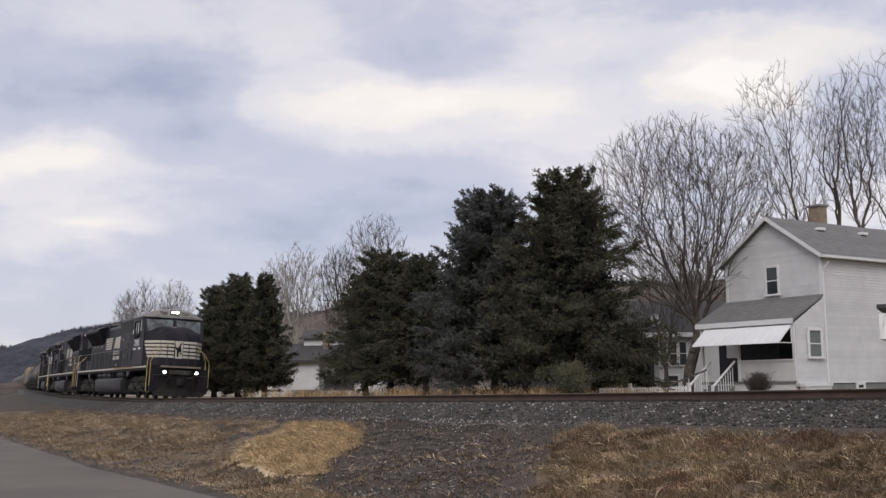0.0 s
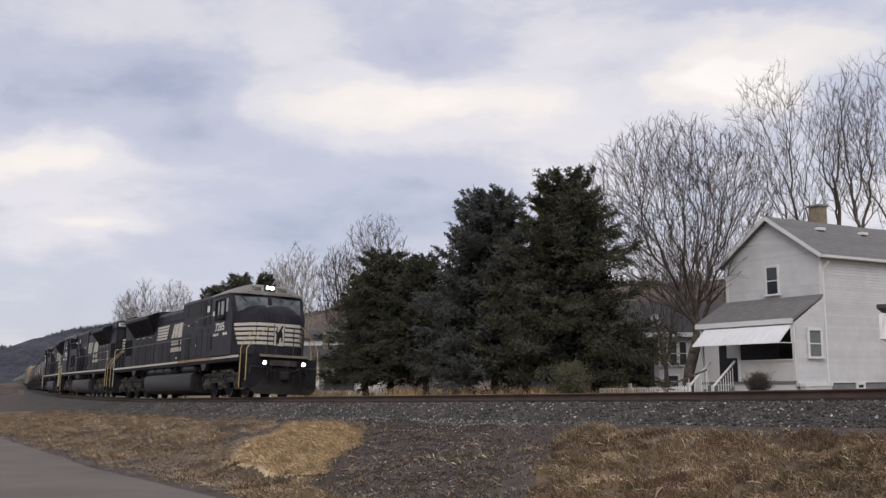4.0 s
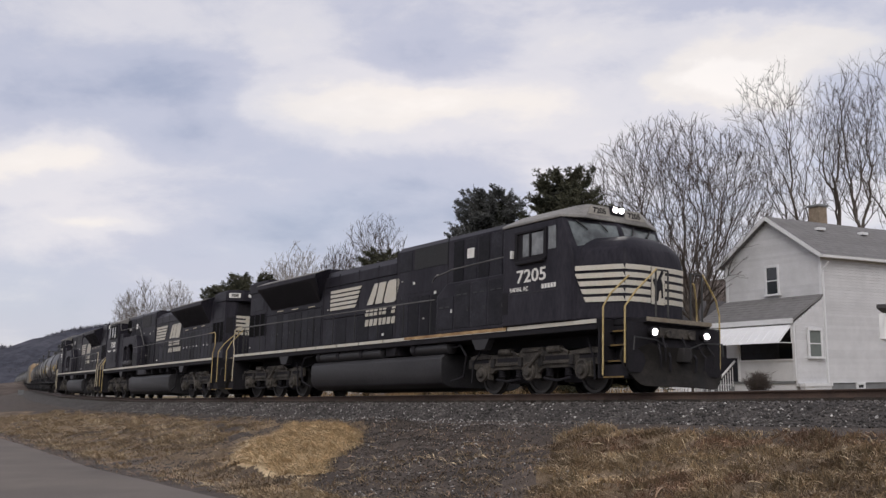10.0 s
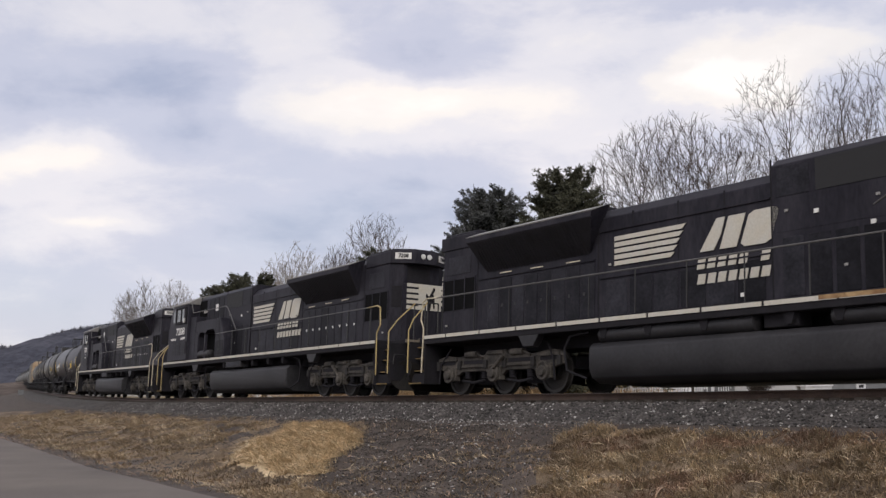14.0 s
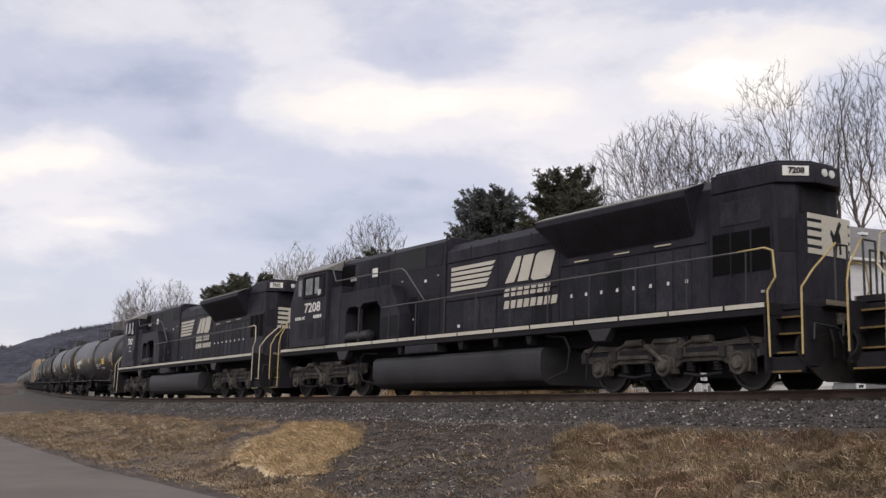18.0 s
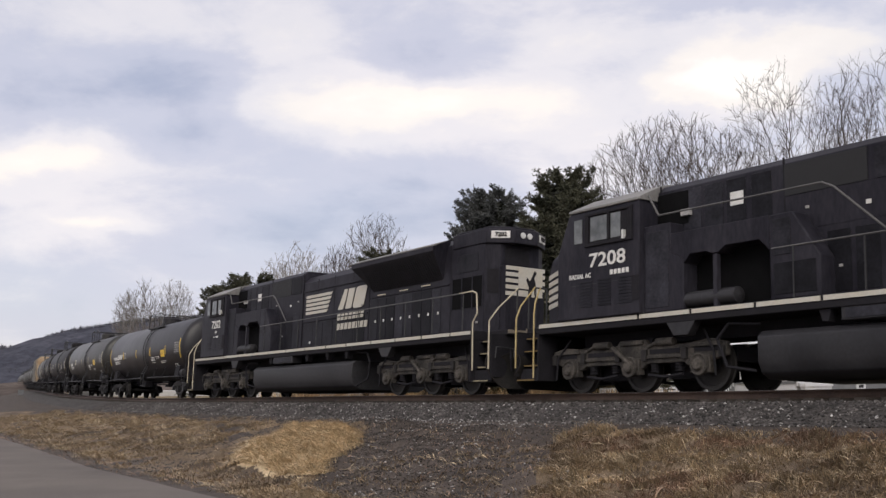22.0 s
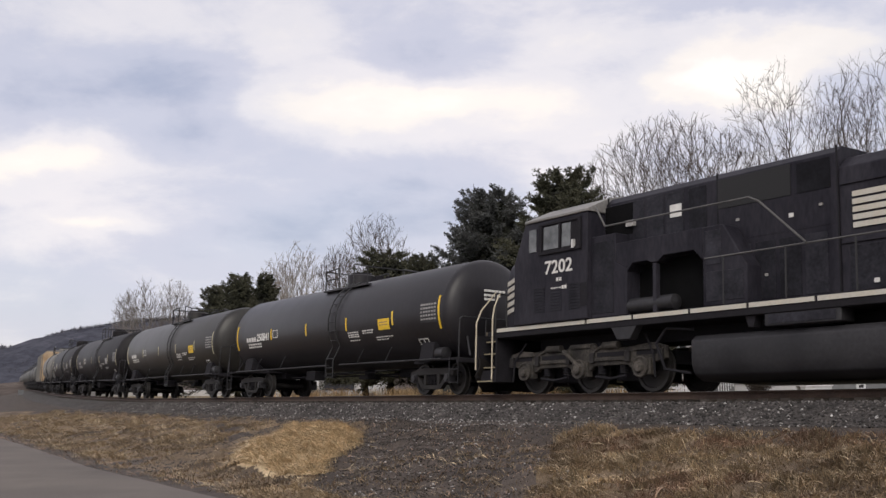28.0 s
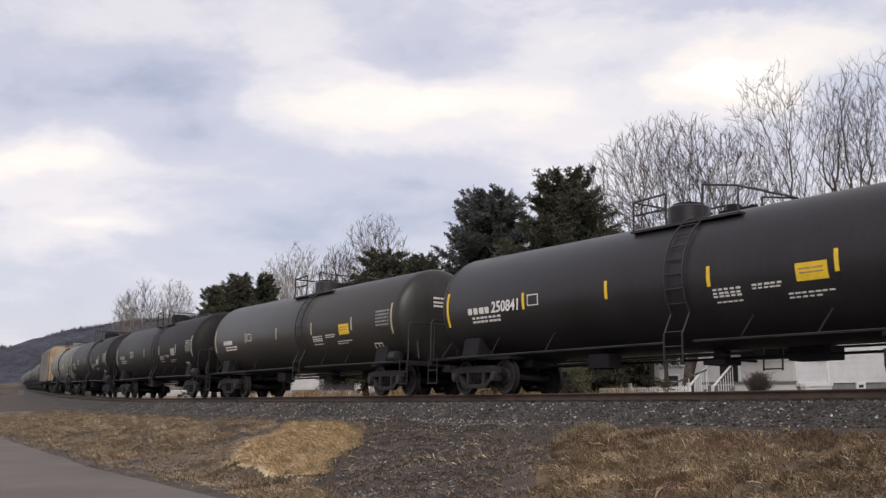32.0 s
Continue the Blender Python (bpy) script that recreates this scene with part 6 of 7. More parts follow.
def leafless_trees():
    pale = dict(bark=M_PALEBARK, twig=M_PALETWIG)
    x, y, _ = spot(1220, 690, 54.0)
    bare_tree((x, y, FAR_Z), "broad dome-headed leafless maple beside the white house", ((9.3, 5.0, 4.95, -0.25),), 1.0, 0.28, 3, tips=3400, twig_r=0.0108, hug=0.55, stiff=0.75, shell=0.40, spray=3, spray_len=0.62)
    x, y, _ = spot(1500, 690, 66.0)
    bare_tree((x, y, FAR_Z), "tall leafless tree leaning over the white house", ((16.6, 2.9, 4.0, -3.6), (12.0, 2.3, 3.6, -3.0)), 5.5, 0.165, 7, tips=820, twig_r=0.0115, lean=-0.16, hug=0.56, stiff=0.6, spray_len=0.8)
    x, y, _ = spot(1496, 690, 69.0)
    bare_tree((x, y, FAR_Z), "tall slender leafless tree behind the roof", ((16.2, 1.5, 4.6, 0.0),), 8.0, 0.14, 12, tips=380, twig_r=0.0115, hug=0.56, spray_len=0.8)
    x, y, _ = spot(1548, 690, 65.0)
    bare_tree((x, y, FAR_Z), "tall leafless tree behind the roof", ((15.2, 1.7, 5.6, -0.2),), 7.0, 0.15, 21, tips=460, twig_r=0.0115, hug=0.56, spray_len=0.8)
    x, y, _ = spot(1625, 690, 67.0)
    bare_tree((x, y, FAR_Z), "tall leafless tree beyond the chimney", ((15.4, 2.6, 6.4, -0.6),), 6.0, 0.155, 23, tips=520, twig_r=0.0115, hug=0.56, spray_len=0.8)
    for px, top, Y, w, seed in ((528, 432, 115.0, 2.7, 31), (492, 452, 118.0, 2.3, 37)):
        x, y, z = spot(px, top, Y)
        h = z - FAR_Z
        bare_tree((x, y, FAR_Z), "pale-barked leafless tree far behind", ((h * 0.67, w, h * 0.33, 0.0),), h * 0.22, 0.26, seed, tips=620, twig_r=0.018, hug=0.56, spray_len=0.9, **pale)
    for px, top, Y, w, seed in ((664, 384, 92.0, 3.2, 41), (598, 440, 96.0, 2.0, 43)):
        x, y, z = spot(px, top, Y)
        h = z - FAR_Z
        bare_tree((x, y, FAR_Z), "leafless round-headed tree behind the spruces", ((h * 0.69, w, h * 0.32, 0.0),), h * 0.28, 0.24, seed, tips=1000, twig_r=0.0135, hug=0.56, stiff=0.5, spray_len=0.8)
    for px, top, Y, w, seed in ((256, 500, 170.0, 3.4, 51), (312, 498, 172.0, 3.2, 53), (225, 520, 175.0, 2.2, 55)):
        x, y, z = spot(px, top, Y)
        h = z - FAR_Z
        bare_tree((x, y, FAR_Z), "leafless tree far down the line", ((h * 0.64, w, h * 0.37, 0.0),), h * 0.2, 0.3, seed, tips=700, twig_r=0.023, hug=0.56, spray_len=1.1, bark=M_DULLBARK, twig=M_DULLBARK)
    bare_tree((12.8, 62.0, FAR_Z), "small leafless tree behind the maple", ((5.6, 2.4, 3.2, 0),), 1.4, 0.12, 57, tips=380, twig_r=0.011, hug=0.56, spray_len=0.7)
    bare_tree((17.5, 74.0, FAR_Z), "leafless tree behind the house", ((8.6, 3.0, 4.2, 0),), 2.5, 0.2, 58, tips=420, twig_r=0.012, hug=0.56, spray_len=0.8)


leafless_trees()


def spruce(x, y, height, radius, seed, label, needle=M_NEEDLE, blunt=0.8, sprays=5200, skirt=0.7, ragged=0.25):
    """A trunk, boughs that sweep out and up at their ends, and on them side shoots set with short needle sprays."""
    rng = np.random.default_rng(seed)
    z0 = FAR_Z
    root = tagged(new("spruce"), label, "tree", "row of spruces")
    part("trunk", Shape().lathe([(-0.1, 0.24), (0.4, 0.17), (height * 0.5, 0.11), (height * 0.97, 0.015)], (x, y, z0), "z", 9), M_BARK, root)
    nb = int(height * 30)
    t = (np.arange(nb) + rng.uniform(0, 1, nb)) / nb
    bz = skirt + t * (height - skirt - 0.12)
    rad = radius * np.clip(1 - t, 0.0, 1) ** blunt * rng.uniform(1 - ragged * 1.5, 1 + ragged * 0.9, nb) + 0.10
    az = np.cumsum(rng.normal(2.4, 0.35, nb))
    rad *= 1 + 0.12 * np.sin(az * 2 + seed) + 0.10 * np.sin(az * 3 + bz * 1.3 + seed)
    # low boughs hang, high ones climb; every tip turns up
    slope = -0.22 + 0.50 * t ** 1.2 + rng.normal(0, 0.10, nb)
    tip = 0.15 + 0.08 * rng.normal(0, 1, nb)

    def along(k, f):
        return np.stack([x + np.cos(az[k]) * rad[k] * f, y + np.sin(az[k]) * rad[k] * f, z0 + bz[k] + rad[k] * (slope[k] * f + tip[k] * f ** 3)], -1)
    segs = []
    for k in range(nb):
        for f0, f1 in ((0.0, 0.5), (0.5, 0.95)):
            segs.append((along(k, f0), along(k, f1), 0.03 * (1 - t[k]) * (1 - f0) + 0.010, 0.03 * (1 - t[k]) * (1 - f1) + 0.006))
    part("bough_work", branch_mesh("bough_work", segs, 3, M_BARK), M_BARK, root)
    # side shoots: many to a bough, longest in its middle
    ns = int(sprays * 0.95)
    k = rng.choice(nb, ns, p=rad ** 0.85 / (rad ** 0.85).sum())
    f = rng.uniform(0.10, 1.0, ns) ** 0.62
    o = along(k, f)
    sgn = rng.choice((-1.0, 1.0), ns)
    out = np.stack([np.cos(az[k]), np.sin(az[k]), slope[k] + 3 * tip[k] * f * f], -1)
    tan = np.stack([-np.sin(az[k]), np.cos(az[k]), np.zeros(ns)], -1) * sgn[:, None]
    d = out * rng.uniform(0.5, 1.0, ns)[:, None] + tan * rng.uniform(0.1, 1.0, ns)[:, None] + rng.normal(0, 0.22, (ns, 3))
    d[:, 2] += rng.normal(0.02, 0.26, ns)
    d /= np.linalg.norm(d, axis=1, keepdims=True)
    shoot = (0.27 + 0.13 * rad[k]) * (1.15 - 0.6 * f) * rng.uniform(0.6, 1.2, ns)
    per = 11
    g = np.tile(np.linspace(0.08, 1.0, per), ns) + rng.normal(0, 0.05, ns * per)
    O, D, S = np.repeat(o, per, 0), np.repeat(d, per, 0), np.repeat(shoot, per)
    C = O + D * (S * g)[:, None]
    C[:, 2] -= 0.10 * S * g * g
    m = ns * per
    v = D * 0.75 + rng.normal(0, 0.55, (m, 3))
    v /= np.linalg.norm(v, axis=1, keepdims=True)
    wv = np.cross(v, rng.normal(0, 1, (m, 3)))
    wv /= np.linalg.norm(wv, axis=1, keepdims=True)
    L = rng.uniform(0.075, 0.145, m)[:, None] * (1.1 - 0.25 * np.clip(g, 0, 1))[:, None]
    wd = L * 0.19
    V = np.stack([C - wv * wd * 0.5, C + v * L * 0.5 - wv * wd, C + v * L, C + v * L * 0.5 + wv * wd], 1).reshape(-1, 3)
    part("crown", raw_mesh("crown", V, np.arange(4 * m).reshape(-1, 4), needle), needle, root)
    # inner needles round the trunk, the crown's inner shade put into their colour
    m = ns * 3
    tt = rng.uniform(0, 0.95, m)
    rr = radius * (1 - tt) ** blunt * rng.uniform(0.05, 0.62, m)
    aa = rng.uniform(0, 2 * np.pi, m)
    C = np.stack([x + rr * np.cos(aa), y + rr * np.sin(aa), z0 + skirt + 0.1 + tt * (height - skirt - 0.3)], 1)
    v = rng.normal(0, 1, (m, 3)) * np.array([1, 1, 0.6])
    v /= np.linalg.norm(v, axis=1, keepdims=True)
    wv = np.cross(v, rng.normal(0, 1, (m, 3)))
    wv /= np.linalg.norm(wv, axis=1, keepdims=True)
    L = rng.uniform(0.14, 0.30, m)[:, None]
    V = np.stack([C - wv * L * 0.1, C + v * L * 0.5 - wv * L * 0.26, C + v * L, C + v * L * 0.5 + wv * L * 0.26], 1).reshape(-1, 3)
    part("inner_crown", raw_mesh("inner_crown", V, np.arange(4 * m).reshape(-1, 4), M_CORE), M_CORE, root, "inner needles coloured dark for the shade inside the crown")
    return root


def spruces():
    rows = ((998, 305, 41.0, 3.6, 61, "tall dark green spruce with ragged top", M_NEEDLE, 0.53, 13500, 1.45, 0.28),
            (870, 341, 45.0, 3.7, 62, "dense blue-green spruce with rounded top", M_BLUENEEDLE, 0.50, 15500, 1.3, 0.11),
            (925, 440, 43.5, 2.4, 68, "spruce crowded between two taller ones", M_NEEDLE, 0.6, 5200, 1.3, 0.25),
            (690, 448, 51.5, 3.0, 63, "dark spruce with broad skirts", M_NEEDLE, 0.50, 7600, 1.3, 0.25),
            (752, 452, 50.0, 2.7, 64, "dark spruce beside its neighbours", M_NEEDLE, 0.55, 6000, 1.3, 0.25),
            (646, 486, 54.0, 2.0, 69, "smaller dark spruce at the row's end", M_NEEDLE, 0.55, 4600, 1.2, 0.25),
            (382, 506, 65.0, 1.7, 65, "bushy spruce by the railway", M_NEEDLE, 0.50, 4600, 0.8, 0.2),
            (424, 486, 63.0, 2.3, 66, "bushy dark spruce by the railway", M_NEEDLE, 0.45, 6200, 0.8, 0.2),
            (470, 484, 61.5, 1.8, 67, "bushy pointed spruce by the railway", M_NEEDLE, 0.58, 5000, 0.8, 0.2),
            (1104, 572, 44.0, 1.2, 70, "small spruce under the bare maple", M_NEEDLE, 0.6, 3600, 0.5, 0.3))
    for px, py, Y, r, seed, label, m, blunt, n, skirt, rag in rows:
        x, y, z = spot(px, py, Y)
        spruce(x, y, z - FAR_Z, r, seed, label, m, blunt, n, skirt, rag)


spruces()


def shrub(x, y, h, r, seed, label, twiggy=False, n=260):
    rng = random.Random(seed)
    segs = []
    for k in range(n):
        a, e = rng.uniform(0, 6.283), rng.uniform(0.15, 1.0)
        p = Vector((x + rng.gauss(0, r * 0.12), y + rng.gauss(0, r * 0.12), FAR_Z))
        q = p + Vector((math.cos(a) * r * (1 - e * 0.4) * rng.random(), math.sin(a) * r * (1 - e * 0.4) * rng.random(), h * (0.45 + 0.55 * e)))
        m = p.lerp(q, 0.55) + Vector((rng.gauss(0, 0.05), rng.gauss(0, 0.05), 0.05))
        segs += [(p, m, 0.012, 0.009), (m, q, 0.009, 0.004)]
        for _ in range(3):
            t = m.lerp(q, rng.random())
            segs.append((t, t + Vector((rng.gauss(0, 0.14), rng.gauss(0, 0.14), rng.uniform(0.02, 0.18))), 0.008, 0.003))
    root = tagged(new("shrub"), label, "shrub")
    part("twig_mass", branch_mesh("twig_mass", segs, 3, M_TWIG if twiggy else M_SHRUB), M_SHRUB, root)


shrub(*spot(1342, 690, 44)[:2], 1.15, 0.75, 81, "small leafless bush before the porch", True, 340)
shrub(*spot(1015, 690, 37)[:2], 1.55, 0.75, 82, "tan winter shrub under the spruce", False, 420)
shrub(*spot(1090, 690, 42)[:2], 1.1, 0.8, 83, "low green-brown bush by the fence", False, 260)


# ---- houses ----
def window_unit(parent, m, w, h, label="", blind=False):
    """A double-hung window in a wall that faces local -y; m sets its lower middle."""
    fr = part("window", Shape().box(-w / 2 - 0.1, w / 2 + 0.1, -0.06, 0.02, h, h + 0.12).box(-w / 2 - 0.1, -w / 2, -0.06, 0.02, 0, h).box(w / 2, w / 2 + 0.1, -0.06, 0.02, 0, h), M_TRIM, parent, label or "white-framed double-hung window", bevel=0.008, m=m)
    part("sill", Shape().box(-w / 2 - 0.14, w / 2 + 0.14, -0.12, 0.02, -0.09, 0), M_TRIM, fr)
    part("meeting_rail", Shape().box(-w / 2, w / 2, -0.035, 0.0, h * 0.5 - 0.025, h * 0.5 + 0.025), M_TRIM, fr)
    part("upper_pane", Shape().box(-w / 2, w / 2, -0.01, 0.0, h * 0.5 + 0.025, h), M_CURTAIN if blind else M_WINDOW, fr)
    part("lower_pane", Shape().box(-w / 2, w / 2, -0.02, -0.008, 0, h * 0.5 - 0.025), M_CURTAIN if blind else M_WINDOW, fr)
    return fr


def clapboards(parent, wall, span, course=0.135, axis="y"):
    """Overlapping boards, each a piece of its own; span(z) gives the board's two ends and the wall its plane."""
    z = wall["z0"]
    while z < wall["z1"]:
        a, b = span(z + course * 0.5)
        if b - a > 0.1:
            sh = Shape()
            if axis == "y":
                sh.prism([(wall["at"], z), (wall["at"] - 0.030, z), (wall["at"] - 0.004, z + course), (wall["at"], z + course)], a, b, "y")
            else:
                sh.add([(x, y, zz) for x in (a, b) for y, zz in ((wall["at"], z), (wall["at"] - 0.030, z), (wall["at"] - 0.004, z + course), (wall["at"], z + course))],
                       [(0, 1, 2, 3), (7, 6, 5, 4), (0, 4, 5, 1), (1, 5, 6, 2), (2, 6, 7, 3), (3, 7, 4, 0)])
            part("clapboard", sh, M_SIDING, parent, smooth=0)
        z += course


def white_house():
    house = tagged(new("white_house"), "two-storey white clapboard house with porch and awning", "house")
    house.matrix_basis = pose(16.82, 48.0, 0, 0, 0, math.degrees(math.atan2(0.5501, 0.8351)))
    y0, y1, ym, ez, rz = -0.28, 5.28, 2.5, 5.92, 7.84
    x1 = 11.0
    wall = part("wall", Shape().box(0.05, x1, y0 + 0.05, y1, 0.12, ez).prism([(y0 + 0.05, ez), (y1, ez), (ym, rz - 0.12)], 0.05, x1, "x"), M_SIDING, house)
    part("foundation", Shape().box(0.03, x1 - 0.02, y0 + 0.08, y1 - 0.02, FAR_Z - 0.1, 0.12), M_CONC, house)

    def gable(z):
        if z < ez:
            return y0 + 0.05, y1 - 0.05
        f = (z - ez) / (rz - ez)
        return y0 + (ym - y0) * f + 0.05, y1 - (y1 - ym) * f - 0.05
    clapboards(wall, dict(z0=0.12, z1=rz - 0.2, at=0.05), gable)
    clapboards(wall, dict(z0=0.12, z1=ez - 0.05, at=y0 + 0.05), lambda z: (0.12, x1), axis="x")
    for y in (y0 + 0.0, y1 - 0.12):
        part("corner_board", Shape().box(0.0, 0.1, y, y + 0.14, 0.12, ez), M_TRIM, wall)
    # roof: two thick slopes with rake boards, shingle courses laid on
    for sgn, ya in ((-1, y0 - 0.25), (1, y1 + 0.25)):
        za = ez - 0.25 * (rz - ez) / (ym - y0)
        d = Vector((0, ym - ya, rz - za)).normalized()
        n = Vector((0, -d.z, d.y)) if sgn < 0 else Vector((0, d.z, -d.y))
        n = n if n.z > 0 else -n
        a, b = Vector((-0.3, ya, za)), Vector((-0.3, ym, rz))
        roof = part("roof_slope", Shape().add([(x, *(p + n * t)[1:]) for x in (-0.3, x1 + 0.3) for p, t in ((a, 0), (b, 0), (b, 0.12), (a, 0.12))],
                                              [(0, 1, 2, 3), (7, 6, 5, 4), (0, 4, 5, 1), (1, 5, 6, 2), (2, 6, 7, 3), (3, 7, 4, 0)]), M_SHINGLE, house, "grey asphalt-shingle roof")
        length = (b - a).length
        k, c = 0, 0.24
        while k * c < length - 0.05 and sgn < 0:
            p, q = a + d * (k * c - 0.02), a + d * min(k * c + c, length)
            part("shingle_course", Shape().add([(x, *(v)[1:]) for x in (-0.31, x1 + 0.3) for v in (p + n * 0.12, q + n * 0.12, q + n * 0.126, p + n * 0.133)],
                                               [(0, 1, 2, 3), (7, 6, 5, 4), (0, 4, 5, 1), (1, 5, 6, 2), (2, 6, 7, 3), (3, 7, 4, 0)]), M_SHINGLE, roof, smooth=0)
            k += 1
        part("rake_board", Shape().add([(x, *(p + n * t)[1:]) for x in (-0.33, -0.27) for p, t in ((a, -0.06), (b, -0.06), (b, 0.118), (a, 0.118))],
                                       [(0, 1, 2, 3), (7, 6, 5, 4), (0, 4, 5, 1), (1, 5, 6, 2), (2, 6, 7, 3), (3, 7, 4, 0)]), M_TRIM, house)
        part("gutter", Shape().prism([(ya - 0.02, za - 0.06), (ya - 0.12, za - 0.04), (ya - 0.13, za + 0.08), (ya - 0.02, za + 0.06)] if sgn < 0 else [(ya + 0.02, za - 0.06), (ya + 0.12, za - 0.04), (ya + 0.13, za + 0.08), (ya + 0.02, za + 0.06)], -0.3, x1 + 0.3, "x"), M_TRIM, house, "white gutter")
        if sgn < 0:
            for x in (2.3, 5.6):
                q = a.lerp(b, 0.72) + n * 0.15
                part("roof_vent", Shape().box(x, x + 0.5, q.y - 0.15, q.y + 0.15, q.z - 0.02, q.z + 0.12), M_TRIM, house, "small pale roof vent", bevel=0.02)
    part("downspout", Shape().tube([(0.06, y0 - 0.40, ez - 0.42), (0.06, y0 - 0.05, ez - 0.75), (0.06, y0 - 0.05, 0.0)], 0.045), M_TRIM, house)
    ch = part("chimney", Shape().box(3.75, 4.38, ym - 0.02, ym + 0.6, rz - 0.9, rz + 0.95), M_BRICK, house, "squat brown brick chimney", bevel=0.02)
    part("chimney_cap", Shape().box(3.69, 4.44, ym - 0.08, ym + 0.66, rz + 0.95, rz + 1.05), M_CONC, ch)
    part("flashing", Shape().box(3.2, 4.3, ym - 0.12, ym + 0.1, rz - 0.35, rz - 0.18), M_TRIM, ch)
    window_unit(wall, pose(-0.01, 2.43, 4.28, 0, 0, -90), 0.62, 1.24, "upstairs double-hung window with white frame")
    window_unit(wall, pose(2.45, y0 + 0.06, FAR_Z + 0.25, 0, 0, 0), 0.42, 0.32, "small cellar window")
    # porch
    fl = 0.22
    part("porch_floor", Shape().box(-2.0, 0.0, y0 + 0.1, y1, fl - 0.12, fl), M_CONC, house)
    part("porch_base", Shape().box(-1.96, 0.0, y0 + 0.14, y1 - 0.04, FAR_Z - 0.1, fl - 0.12), M_SIDING, house)
    proof = [(0.03, 3.98), (-2.12, 2.84), (-2.12, 2.94), (0.03, 4.08)]
    pr = part("porch_roof", Shape().prism(proof, y0 - 0.02, y1 + 0.12, "y"), M_SHINGLE, house, "sloping grey shingled porch roof")
    for k in range(9):
        f0, f1 = k / 9, (k + 1) / 9
        p0, p1 = Vector((-2.13 + 2.16 * f0, 2.94 + 1.14 * f0)), Vector((-2.13 + 2.16 * f1, 2.94 + 1.14 * f1))
        part("shingle_course", Shape().prism([(p0.x, p0.y + 0.001), (p1.x, p1.y + 0.001), (p1.x, p1.y + 0.006), (p0.x, p0.y + 0.02)], y0 - 0.02, y1 + 0.12, "y"), M_SHINGLE, pr, smooth=0)
    part("porch_fascia", Shape().box(-2.16, -2.10, y0 - 0.02, y1 + 0.12, 2.72, 2.95), M_TRIM, house)
    part("porch_ceiling", Shape().box(-2.05, 0.0, y0, y1, 2.66, 2.72), M_TRIM, house)
    for y, w in ((y0 + 0.02, 0.14), (2.86, 0.12), (y1 - 0.2, 0.12)):
        part("porch_post", Shape().box(-2.04, -1.92, y, y + w, fl, 2.72), M_TRIM, house, bevel=0.01)
    side = part("porch_side_wall", Shape().box(-1.98, 0.02, y0 + 0.02, y0 + 0.12, 0.0, 2.74).prism([(-1.98, 2.74), (0.03, 2.74), (0.03, 3.9)], y0 + 0.02, y0 + 0.12, "y"), M_SIDING, house)
    clapboards(side, dict(z0=0.12, z1=3.7, at=y0 + 0.02), lambda z: (-1.95 + max(0, (z - 2.76) * 1.75), 0.0), axis="x")
    window_unit(side, pose(-0.75, y0 - 0.045, 1.28, 0, 0, 0), 0.78, 1.14, "porch side window with drawn blind", True)
    part("half_wall", Shape().box(-2.0, -1.9, y0 + 0.16, 2.86, fl, 1.12), M_SIDING, house)
    part("half_wall_cap", Shape().box(-2.05, -1.86, y0 + 0.14, 2.9, 1.12, 1.18), M_TRIM, house)
    # porch shade painted on the back wall, which runs past the house corner
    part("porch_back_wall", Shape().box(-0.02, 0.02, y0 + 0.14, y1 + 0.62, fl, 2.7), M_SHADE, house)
    door = part("front_door", Shape().box(-0.08, -0.02, 4.55, 5.45, fl, 2.3), M_SHADE, house, "front door in the porch shade colour with pale upper pane")
    part("door_pane", Shape().box(-0.10, -0.08, 4.66, 5.34, 1.35, 2.1), M_TRIM, door)
    part("porch_window", Shape().box(-0.06, -0.02, 0.8, 2.2, 1.0, 2.2), M_WINDOW, house)
    aw = [(-2.1, 2.66), (-2.95, 1.92), (-2.97, 1.86), (-2.93, 1.86), (-2.08, 2.60)]
    awn = part("awning", Shape().prism(aw, -0.15, 4.85, "y"), M_AWNING, house, "white sheet-metal porch awning")
    for y in (-0.13, 4.83):
        part("awning_arm", Shape().tube([(-2.08, y, 1.88), (-2.93, y, 1.88)], 0.02).tube([(-2.08, y, 2.6), (-2.08, y, 1.88)], 0.02), M_TRIM, awn)
    for k in range(12):
        y = -0.06 + k * 0.42
        part("awning_rib", Shape().prism([(-2.1, 2.662), (-2.95, 1.922), (-2.955, 1.94), (-2.1, 2.685)], y, y + 0.03, "y"), M_AWNING, awn)
    # steps and rails
    for k in range(4):
        part("step", Shape().box(-2.0 - 0.27 * (k + 1), -2.0 - 0.27 * k, 3.25, 4.65, FAR_Z - 0.1, fl - 0.17 * (k + 1)), M_CONC, house, bevel=0.01)
    for y in (3.2, 4.68):
        rail = part("stair_rail", Shape().cyl((-1.98, y, 1.15), (-3.5, y, -0.02), 0.055, 6).box(-3.55, -3.45, y - 0.05, y + 0.05, FAR_Z - 0.1, 0.05), M_TRIM, house, "white stair handrail")
        for k in range(7):
            x = -2.15 - k * 0.16
            part("baluster", Shape().box(x - 0.015, x + 0.015, y - 0.015, y + 0.015, FAR_Z + max(0, 0.55 - k * 0.1), 1.0 - (k * 0.16 + 0.15) * 0.76), M_TRIM, rail)
    part("lattice_step", Shape().box(-1.9, 0.0, y0 - 0.32, y0 - 0.02, -0.02, 0.12), M_TRIM, house, "white bulkhead ledge")
    part("bulkhead", Shape().box(-1.85, -0.05, y0 - 0.28, y0 - 0.02, FAR_Z - 0.1, -0.02), M_SIDING, house)
    return house


white_house()


